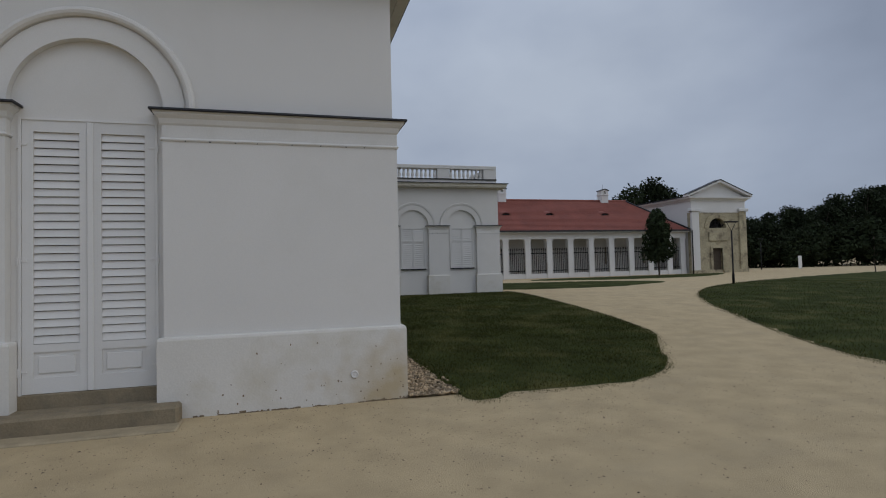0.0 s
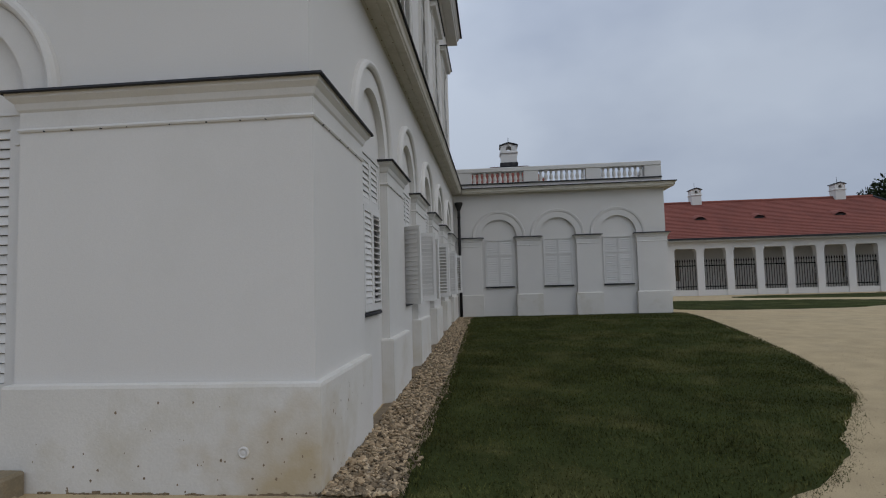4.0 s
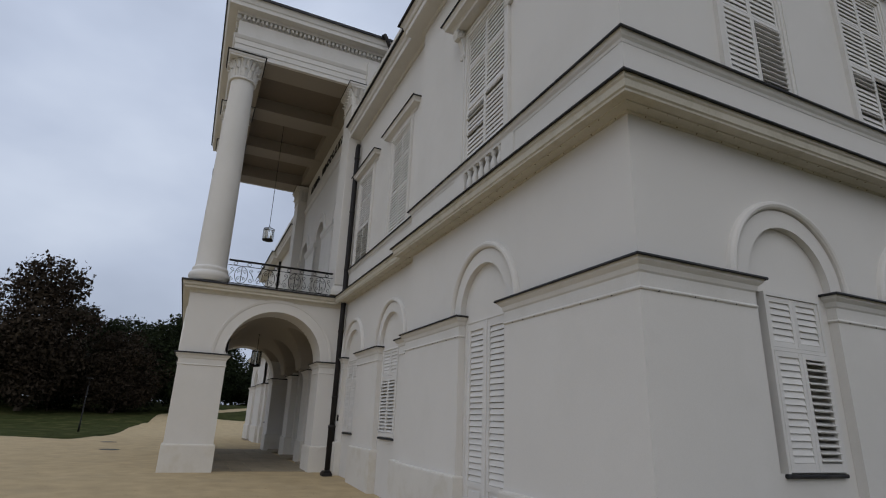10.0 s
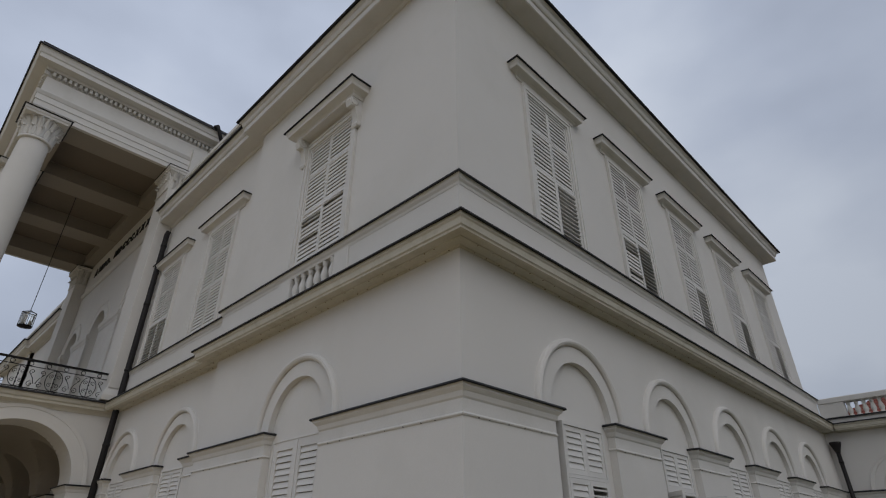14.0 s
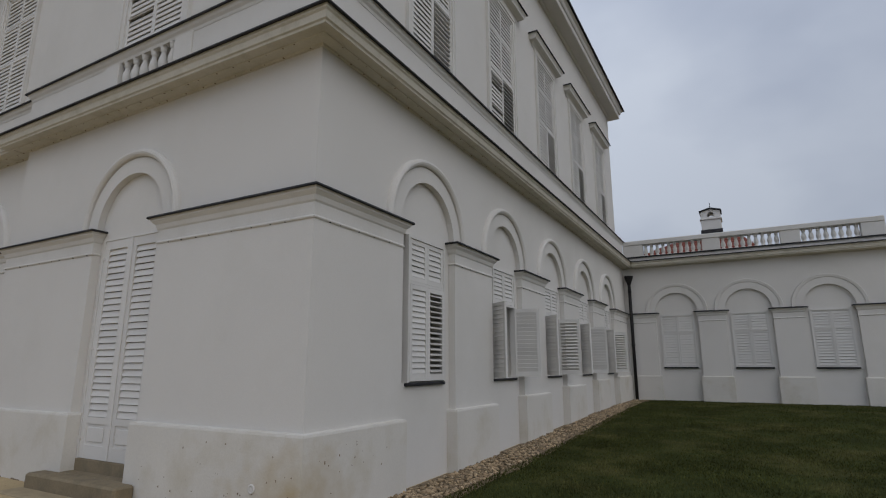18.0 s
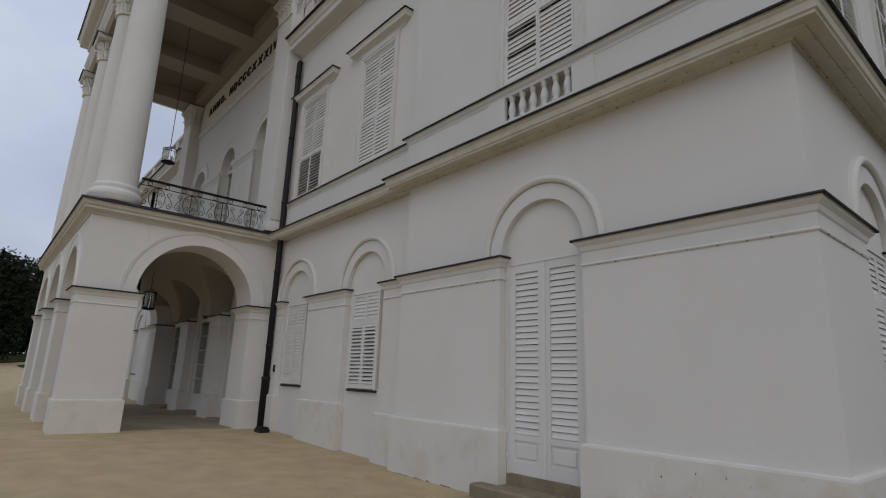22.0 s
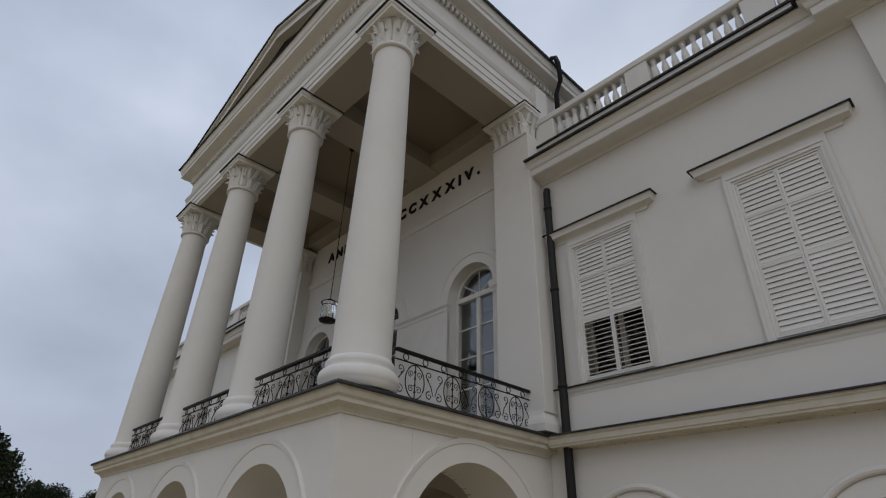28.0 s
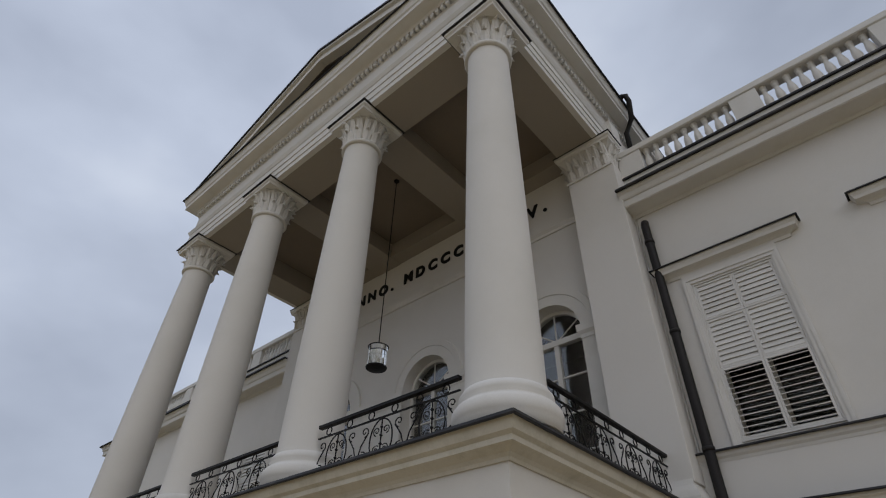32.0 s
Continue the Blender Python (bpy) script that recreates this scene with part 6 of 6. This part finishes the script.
CX0, CX1, CY = 6.0, 34.7, 35.5
col_house = thing("colonnade_house", pose(-0.95, 0, 0) @ Matrix.Diagonal((1, 1, 0.96, 1)), "long white colonnade house with a red tiled roof", "house")
part("wall", boxes((CX0, CX1, CY + 2.2, CY + 9.0, 0.0, 4.2)), PLASTER, col_house, "white plaster wall behind the pillars")
part("base_wall", boxes((CX0, CX1, CY, CY + 0.3, 0.0, 0.72), (CX0, CX1, CY + 0.3, CY + 2.2, 0.0, 0.3)), PLASTER, col_house)
part("lintel", boxes((CX0, CX1, CY - 0.05, CY + 0.4, 3.75, 4.25), (CX0, CX1, CY + 0.4, CY + 2.2, 3.95, 4.2)), PLASTER, col_house)
part("eave_band", boxes((CX0 - 0.3, CX1 + 0.1, CY - 0.45, CY + 0.4, 4.26, 4.42)), TRIM, col_house)
part("gutter", boxes((CX0 - 0.3, CX1 + 0.15, CY - 0.58, CY - 0.452, 4.36, 4.5)), METAL, col_house, "dark gutter")
bm = bmesh.new()
roof_courses(bm, CX0 - 0.3, CX1 + 0.15, CY - 0.5, 4.45, CY + 4.6, 7.75, 0, 3.2)
part("roof", bm, TILE, col_house, "red tiled roof slope")
bm = bmesh.new()
v = [bm.verts.new(p) for p in ((CX1 + 0.15, CY - 0.5, 4.47), (CX1 + 0.15, CY + 9.7, 4.47), (CX1 - 3.05, CY + 4.6, 7.76))]
bm.faces.new(v)
v = [bm.verts.new(p) for p in ((CX0 - 0.3, CY + 9.7, 4.47), (CX1 + 0.15, CY + 9.7, 4.47), (CX1 - 3.05, CY + 4.6, 7.76), (CX0 - 0.3, CY + 4.6, 7.76))]
bm.faces.new(v)
part("roof_hip", bm, TILE, col_house)
part("ridge", tube(bmesh.new(), [(CX0, CY + 4.6, 7.78), (CX1 - 3.05, CY + 4.6, 7.78)], 0.12, 8), TILE, col_house)
part("hip_ridge", tube(bmesh.new(), [(CX1 - 3.05, CY + 4.6, 7.78), (CX1 + 0.15, CY - 0.5, 4.5)], 0.10, 8), METAL, col_house)
pm = bmesh.new()
box(pm, -0.25, 0.25, -0.05, 0.42, 0.0, 3.6)
box(pm, -0.32, 0.32, -0.08, 0.45, 3.6, 3.752)
box(pm, -0.27, 0.27, -0.08, 0.45, 0.0, 0.74)
pillar_mesh = mesh_of("pillar", pm, PLASTER)
bar_mesh = mesh_of("bar", lathe(tube(bmesh.new(), [(0, 0.15, 0.74), (0, 0.15, 2.8)], 0.024, 4), [(0.024, 2.76), (0.05, 2.84), (0.012, 2.98)], 5, pose(0, 0.15, 0)), IRON)
fence_bm = sheet(rect(-0.77, 0.77, 0.93, 2.53), [rect(-0.745, 0.745, 1.0, 2.46)], -0.17, -0.13)
fence_bm.transform(pose(0, 0, 0, 90))
fence_mesh = mesh_of("fence_panel", fence_bm, IRON)
k = 0
spots = [CX1 - 0.33] + [32.95 - 2.0 * i for i in range(14)]
for x, after in zip(spots, spots[1:]):
    part("pillar", pillar_mesh, PLASTER, col_house, m=pose(x, CY, 0))
    fence = part("fence_panel", fence_mesh, IRON, col_house, "black iron bars between pillars", m=pose((x + after) / 2, CY, 0))
    for i in range(9):
        part("bar", bar_mesh, IRON, fence, m=pose(-0.68 + 0.17 * i, 0, 0))
    if k % 2 == 1:
        part("shutter", boxes((x - 1.3, x - 0.75, CY + 2.14, CY + 2.2, 1.4, 3.0)), SLAB, col_house)
    k += 1
for dx in (17.86, 22.04, 27.64, 12.4):
    bm = bmesh.new()
    pts = [(-0.45, 0), (-0.32, 0.16), (-0.12, 0.25), (0.12, 0.25), (0.32, 0.16), (0.45, 0)]
    va = [bm.verts.new((dx + a, CY + 1.9, 6.05 + b)) for a, b in pts]
    vb = [bm.verts.new((dx + a * 1.25, CY + 3.1, 6.55 + b * 0.5)) for a, b in pts]
    for i in range(5):
        bm.faces.new((va[i], va[i + 1], vb[i + 1], vb[i]))
    part("dormer", bm, TILE, col_house, "small eyebrow dormer")
    part("dormer_opening", boxes((dx - 0.3, dx + 0.3, CY + 1.95, CY + 2.0, 5.98, 6.18)), DARK, col_house, "dark dormer opening")
for cx, cy, cz in ((28.2, CY + 4.6, 7.3), (17.55, CY + 4.6, 7.3), (7.55, CY + 4.6, 7.3)):
    chimney(cx, cy, cz, 0.75, 1.25, "white plaster roof chimney with arched openings")
rear = thing("rear_house", I4, "red tiled house behind the low wing", "house")
part("wall", boxes((-8.0, 7.0, 27.2, 36.0, 0.0, 5.0)), PLASTER, rear)
bm = bmesh.new()
roof_courses(bm, -8.4, 7.4, 26.9, 5.0, 29.2, 8.70, 9.9, 3.6, 24)
part("roof", bm, TILE, rear, "red tiled hipped roof")
bm = bmesh.new()
for q in (((7.4, 26.9, 5.02), (7.4, 36.0, 5.02), (3.8, 31.4, 8.70), (3.8, 29.2, 8.70)), ((-8.4, 36.0, 5.02), (-8.4, 26.9, 5.02), (1.5, 29.2, 8.70), (1.5, 31.4, 8.70))):
    bm.faces.new([bm.verts.new(p) for p in q])
part("roof_hip", bm, TILE, rear)
part("ridge", soft_box(1.4, 3.9, 28.95, 31.6, 8.56, 8.68, 0.04), METAL, rear, "dark sheet metal ridge cap")
chimney(2.65, 29.6, 8.8, 1.0, 1.35, "white plaster roof chimney with arched openings")
part("flashing", soft_box(2.1, 3.2, 29.05, 30.15, 8.7, 8.98, 0.03), METAL, rear, "dark sheet metal chimney foot")

# the weathered chapel front at the end of the colonnade
HX0, HX1, HY, HZ = 35.0, 41.0, 35.0, 7.45
chapel = thing("chapel", pose(-0.95, 0, 0) @ Matrix.Diagonal((1, 1, 0.96, 1)), "weathered chapel with bare render and a white pediment", "chapel")
part("wall", sheet(rect(HX0, HX1, 0.0, 6.1), [[(37.85 + 0.95 * math.cos(math.pi * i / 16), 4.62 + 0.95 * math.sin(math.pi * i / 16)) for i in range(17)], rect(37.2, 38.3, 0.6, 2.68)], -0.5, 0.0), OLD, chapel, "stained bare render front", m=front(HY))
part("upper_wall", boxes((HX0 - 0.02, HX1 + 0.02, HY - 0.06, HY + 0.5, 6.1, HZ)), PLASTER, chapel, "white plaster frieze")
part("side_wall", boxes((HX0 - 0.002, HX0 + 0.4, HY + 0.5, HY + 16.0, 0.0, HZ), (HX1 - 0.4, HX1, HY + 0.5, HY + 16.0, 0.0, HZ), (HX0 + 0.4, HX1 - 0.4, HY + 15.6, HY + 16.0, 0, HZ)), PLASTER, chapel, "white plaster long wall")
part("inside", boxes((HX0 + 0.5, HX1 - 0.5, HY + 1.2, HY + 1.4, 0.0, 6.5)), DARK, chapel)
for x0, x1 in ((HX0 - 0.05, HX0 + 0.75), (HX1 - 0.75, HX1 + 0.05)):
    part("pilaster", soft_box(x0, x1, HY - 0.16, HY + 0.1, 0.0, 6.2, 0.03), OLD if x0 > 38 else PLASTER, chapel)
    part("capital", soft_box(x0 - 0.15, x1 + 0.15, HY - 0.3, HY + 0.2, 6.2, 6.5, 0.04), TRIM, chapel)
part("plinth", boxes((HX0 - 0.1, HX0 + 2.2, HY - 0.22, HY + 0.2, 0.0, 0.6), (HX0 + 3.3, HX1 + 0.1, HY - 0.22, HY + 0.2, 0.0, 0.6)), OLD, chapel)
part("arch_band", ring(bmesh.new(), 37.85, 4.62, [(0.95, -0.05), (0.95, 0.06), (1.3, 0.1), (1.45, 0.1), (1.45, -0.05)], 20), OLD, chapel, m=front(HY))
bm = bmesh.new()
for a in (20, 55, 90, 125, 160):
    tube(bm, [(37.85, HY + 0.2, 4.62), (37.85 + 0.95 * math.cos(radians(a)), HY + 0.2, 4.62 + 0.95 * math.sin(radians(a)))], 0.04, 4)
for r in (0.35, 0.65):
    tube(bm, [(37.85 + r * math.cos(math.pi * i / 12), HY + 0.2, 4.62 + r * math.sin(math.pi * i / 12)) for i in range(13)], 0.03, 4)
part("fanlight", bm, PIPE, chapel, "dark fan window bars")
part("tablet", soft_box(36.8, 38.9, HY - 0.12, HY + 0.05, 3.35, 4.25, 0.04), OLD, chapel)
part("door", boxes((37.2, 38.3, HY + 0.2, HY + 0.28, 0.6, 2.68)), BARK, chapel, "dark wooden door")
part("door_frame", boxes((36.95, 37.2, HY - 0.1, HY + 0.1, 0.6, 2.9), (38.3, 38.55, HY - 0.1, HY + 0.1, 0.6, 2.9), (37.2, 38.3, HY - 0.1, HY + 0.1, 2.68, 2.9)), OLD, chapel)
part("cornice", sweep(bmesh.new(), [(-0.1, HZ - 0.25), (0.1, HZ - 0.25), (0.2, HZ - 0.1), (0.4, HZ), (0.42, HZ + 0.14), (-0.1, HZ + 0.14)], [(HX0, HY + 16), (HX0, HY), (HX1, HY), (HX1, HY + 16)]), TRIM, chapel)
mid = (HX0 + HX1) / 2
part("gable", sheet([(HX0 - 0.2, HZ + 0.1), (HX1 + 0.2, HZ + 0.1), (mid, 9.05)], [], -0.3, 0.05), PLASTER, chapel, m=front(HY))
for s in (-1, 1):
    xe = mid + s * (HX1 - mid + 0.55)
    bm = sheet([(mid, 9.0), (xe, HZ + 0.14), (xe, HZ + 0.34), (mid, 9.22)] if s < 0 else [(xe, HZ + 0.14), (mid, 9.0), (mid, 9.22), (xe, HZ + 0.34)], [], -0.3, 0.45)
    part("raking_cornice", bm, TRIM, chapel, m=front(HY))
    part("verge", sheet([(mid, 9.225), (xe, HZ + 0.345), (xe, HZ + 0.40), (mid, 9.28)] if s < 0 else [(xe, HZ + 0.345), (mid, 9.225), (mid, 9.28), (xe, HZ + 0.40)], [], -0.32, 0.5), METAL, chapel, "dark sheet metal verge", m=front(HY))
    bm = sheet([(mid, HZ + 0.75), (xe, HZ + 0.145), (xe, HZ + 0.24), (mid, HZ + 0.84)] if s < 0 else [(xe, HZ + 0.145), (mid, HZ + 0.75), (mid, HZ + 0.84), (xe, HZ + 0.24)], [], -16.4, -0.31)
    part("roof", bm, METAL, chapel, "dark sheet metal roof", m=front(HY))
part("downpipe", tube(bmesh.new(), [(HX0 - 0.15, HY - 0.25, 4.4), (HX0 - 0.15, HY - 0.25, 0.2)], 0.06, 6), PIPE, chapel)

# park things
def park_lamp(x, y, h):
    t = thing("park_lamp", pose(x, y, ground_height(x, y) + 0.02), "dark slender park lamp with flat angular head", "lamp post", "park lamps")
    part("post", lathe(bmesh.new(), [(0.06, 0.0), (0.06, 0.5), (0.04, 0.55), (0.035, h - 0.45)], 10), IRON, t)
    bm = bmesh.new()
    for s in (-1, 1):
        tube(bm, [(0, 0, h - 0.5), (s * 0.28, 0, h - 0.06)], 0.014, 5)
    part("bracket", bm, IRON, t)
    part("head", soft_box(-0.32, 0.32, -0.14, 0.14, h - 0.07, h, 0.015), IRON, t)


park_lamp(19.8, 15.5, 3.1)
park_lamp(47.0, 40.0, 3.3)
park_lamp(-38.0, -9.6, 3.3)
park_lamp(-73.0, 4.4, 3.6)
sign = thing("white_sign_post", pose(52.7, 40.4, 0.05), "plain white rectangular sign post by the path", "sign")
part("post", boxes((-0.16, 0.16, -0.04, 0.04, 0.0, 0.25)), IRON, sign)
part("board", soft_box(-0.22, 0.22, -0.05, 0.05, 0.25, 1.65, 0.01), WOOD, sign)
cone = make_tree("slender_tree", 31, LEAF, 5.3, 2.8, 1.2, 9000, 0.12, 110, 0.07, "small dense dark oval tree before the colonnade", taper=0.86)
cone.matrix_world = pose(26.0, 29.2, ground_height(27, 30) - 0.02)
sapling = make_tree("sapling", 33, LEAF, 3.4, 1.0, 1.0, 1200, 0.07, 20, 0.04, "thin young tree on the park lawn", taper=0.8)
sapling.matrix_world = pose(40.0, 23.3, 0.08)

# ---- gravel bed along the side wall, grass ----
rs = random.Random(21)
stones = []
for i in range(4):
    bm = bmesh.new()
    bmesh.ops.create_icosphere(bm, subdivisions=1, radius=0.5)
    for v in bm.verts:
        v.co *= rs.uniform(0.75, 1.15)
        v.co.z *= 0.6
    stones.append(mesh_of("pebble", bm, PEBBLE))
bed = thing("pebble_bed", I4, "bed of brown and white pebbles along the side wall", "gravel bed", kind="structure")
bb = bmesh.new()
rows = [[bb.verts.new((x, y, ground_height(x, y) + 0.022 + (0.0 if 0.05 < x < 0.65 else -0.02))) for x in (-0.05, 0.1, 0.4, 0.62, 0.72)] for y in [-0.12 + 0.5 * i for i in range(35)]]
for a, b in zip(rows, rows[1:]):
    for i in range(4):
        bb.faces.new((a[i], a[i + 1], b[i + 1], b[i]))
part("bedding", bb, PIT, bed)


def bed_width(y):
    return 0.50 + 0.06 * noise.noise((0, y * 1.3, 0)) + 0.10 * math.exp(-max(y, 0) / 0.6)


for i in range(300):
    y = -0.12 + 4.6 * (i / 300) ** 1.0 + rs.uniform(0, 0.03)
    x = 0.12 + bed_width(y) * rs.random()
    s = rs.uniform(0.035, 0.075)
    part("pebble", stones[i % 4], PEBBLE, bed, m=pose(x, y, ground_height(x, y) + 0.03 + 0.2 * s, rs.uniform(-25, 25), rs.uniform(-25, 25), rs.uniform(0, 360)) @ Matrix.Diagonal((s * rs.uniform(0.9, 1.6), s, s, 1)))
vs, fs = [], []
base_v = [[v.co.copy() for v in m.vertices] for m in stones]
base_f = [[tuple(p.vertices) for p in m.polygons] for m in stones]
for i in range(6000):
    y = -0.15 + 16.4 * rs.random() ** 1.35
    x = 0.10 + (bed_width(y) + 0.03) * rs.random()
    if rs.random() < 0.02:
        x += rs.uniform(0, 0.25)
    s = rs.uniform(0.02, 0.06)
    m = pose(x, y, ground_height(x, y) + 0.03 + 0.1 * s, rs.uniform(-40, 40), rs.uniform(-40, 40), rs.uniform(0, 360)) @ Matrix.Diagonal((s * 1.3, s, s, 1))
    k, o = i % 4, len(vs)
    vs += [m @ v for v in base_v[k]]
    fs += [tuple(j + o for j in f) for f in base_f[k]]
me = bpy.data.meshes.new("small_pebbles")
me.from_pydata(vs, [], fs)
PEBBLE_MANY = material("mixed_pebble", (0.29, 0.215, 0.13), 0.85, vary=0.55, scale=22, fine=45, bump=0.2, stain=(0.46, 0.41, 0.33), stain_scale=16, stain_amount=0.4, island=0.7)
me.materials.append(PEBBLE_MANY)
ob = new("small_pebbles", me)
ob.parent = bed
tagged(ob, "small mixed pebbles", kind="stuff")


def grass(name, loop, count, near, label, h=(0.03, 0.075), area=None):
    """Blades over a lawn, thinner away from the given point."""
    x0, x1, y0, y1 = area or (min(p.x for p in loop), max(p.x for p in loop), min(p.y for p in loop), max(p.y for p in loop))
    verts, faces, made, tries = [], [], 0, 0
    while made < count and tries < count * 6:
        tries += 1
        x, y = rs.uniform(x0, x1), rs.uniform(y0, y1)
        d = math.hypot(x - near[0], y - near[1])
        if rs.random() > (1.0 if d < 5 else 5 / d) or not inside((x, y), loop):
            continue
        made += 1
        a, l, w = rs.uniform(0, 6.283), rs.uniform(*h), rs.uniform(0.004, 0.008) * (1 + d / 16)
        z = ground_height(x, y) + 0.028
        lx, ly = rs.uniform(-0.6, 0.6) * l, rs.uniform(-0.6, 0.6) * l
        i = len(verts)
        verts += [(x - w * math.cos(a), y - w * math.sin(a), z), (x + w * math.cos(a), y + w * math.sin(a), z), (x + lx, y + ly, z + l)]
        faces.append((i, i + 1, i + 2))
    g = bpy.data.meshes.new(name)
    g.from_pydata(verts, [], faces)
    g.materials.append(BLADE)
    return tagged(new(name, g), label, "grass", "", "stuff")


grass("grass_side", LAWN_A, 120000, (2.5, 0.5), "short mown grass blades of the side lawn", (0.015, 0.042))
grass("grass_park", LAWN_B, 40000, (7.5, 3.0), "short mown grass blades of the park lawn", (0.03, 0.06), (5, 26, -6, 20))


def fringe(name, loop, count, box_, label):
    """Thin ragged tufts that straggle over a lawn's edge."""
    segs = [(a, b) for a, b in zip(loop, loop[1:] + loop[:1]) if box_[0] < a.x < box_[1] and box_[2] < a.y < box_[3]]
    lens = [(b - a).length for a, b in segs]
    verts, faces = [], []
    for _ in range(count):
        a, b = rs.choices(segs, lens)[0]
        p = a.lerp(b, rs.random())
        patch = max(0.0, 0.5 + 1.3 * noise.noise((p.x * 1.1, p.y * 1.1, 7)))
        n = Vector((b.y - a.y, a.x - b.x)).normalized()
        p = p + n * rs.gauss(0.0, 0.025 + 0.055 * patch) + 0.02 * Vector((rs.gauss(0, 1), rs.gauss(0, 1)))
        if p.x < 0.62 and p.y > -0.2:
            continue
        k, l, w = rs.uniform(0, 6.283), rs.uniform(0.008, 0.025), rs.uniform(0.002, 0.005)
        z = ground_height(p.x, p.y)
        i = len(verts)
        verts += [(p.x - w * math.cos(k), p.y - w * math.sin(k), z - 0.002), (p.x + w * math.cos(k), p.y + w * math.sin(k), z - 0.002), (p.x + rs.uniform(-1, 1) * l, p.y + rs.uniform(-1, 1) * l, z + l)]
        faces.append((i, i + 1, i + 2))
    g = bpy.data.meshes.new(name)
    g.from_pydata(verts, [], faces)
    g.materials.append(BLADE)
    return tagged(new(name, g), label, "grass", "", "stuff")


fringe("grass_fringe", LAWN_A, 16000, (0.6, 9.5, -1, 17), "ragged tufts along the side lawn's edge")
fringe("grass_fringe", LAWN_B, 14000, (4, 22, -8, 18), "ragged tufts along the park lawn's edge")
# loose bits on the gravel: small dry leaves and stones
bits = bpy.data.meshes.new("leaf_litter")
verts, faces = [], []
for i in range(150):
    x, y = rs.uniform(-14, 8), rs.uniform(-9, 1.5)
    if inside((x, y), LAWN_A) or (x < 0.3 and y > -0.3):
        continue
    s, a = rs.uniform(0.006, 0.022), rs.uniform(0, 6.283)
    z = ground_height(x, y)
    o = len(verts)
    c, n = math.cos(a) * s, math.sin(a) * s
    verts += [(x - c, y - n, z + 0.004), (x + n * 0.5, y - c * 0.5, z + 0.004 + s * 0.3), (x + c, y + n, z + 0.006), (x - n * 0.5, y + c * 0.5, z + 0.003 + s * 0.4)]
    faces.append((o, o + 1, o + 2, o + 3))
bits.from_pydata(verts, [], faces)
bits.materials.append(BARK)
bits.update()
grit = bpy.data.meshes.new("loose_grit")
verts, faces = [], []
for i in range(9000):
    x, y = (rs.gauss(-1.0, 4.0), -0.15 - abs(rs.gauss(0, 2.2))) if i % 3 else (rs.uniform(3, 9), rs.uniform(-3, 8))
    if inside((x, y), LAWN_A) or inside((x, y), LAWN_B) or (x < 0.2 and y > -0.14):
        continue
    s, a = rs.uniform(0.002, 0.007) * (1.6 if rs.random() < 0.06 else 1.0), rs.uniform(0, 6.283)
    z, o = ground_height(x, y), len(verts)
    c, n = math.cos(a) * s, math.sin(a) * s
    verts += [(x - c * 1.3, y - n * 1.3, z), (x + n, y - c, z), (x + c * 1.1, y + n * 1.1, z), (x - n, y + c, z), (x + 0.3 * c, y + 0.3 * n, z + s * 0.9)]
    faces += [(o, o + 1, o + 4), (o + 1, o + 2, o + 4), (o + 2, o + 3, o + 4), (o + 3, o, o + 4)]
grit.from_pydata(verts, [], faces)
grit.materials.append(PEBBLE_MANY)
tagged(new("loose_grit", grit), "loose grit and small stones on the gravel", "grit", "", "stuff")
tagged(new("leaf_litter", bits), "small dry brown leaves scattered on the gravel", "leaves", "", "stuff")
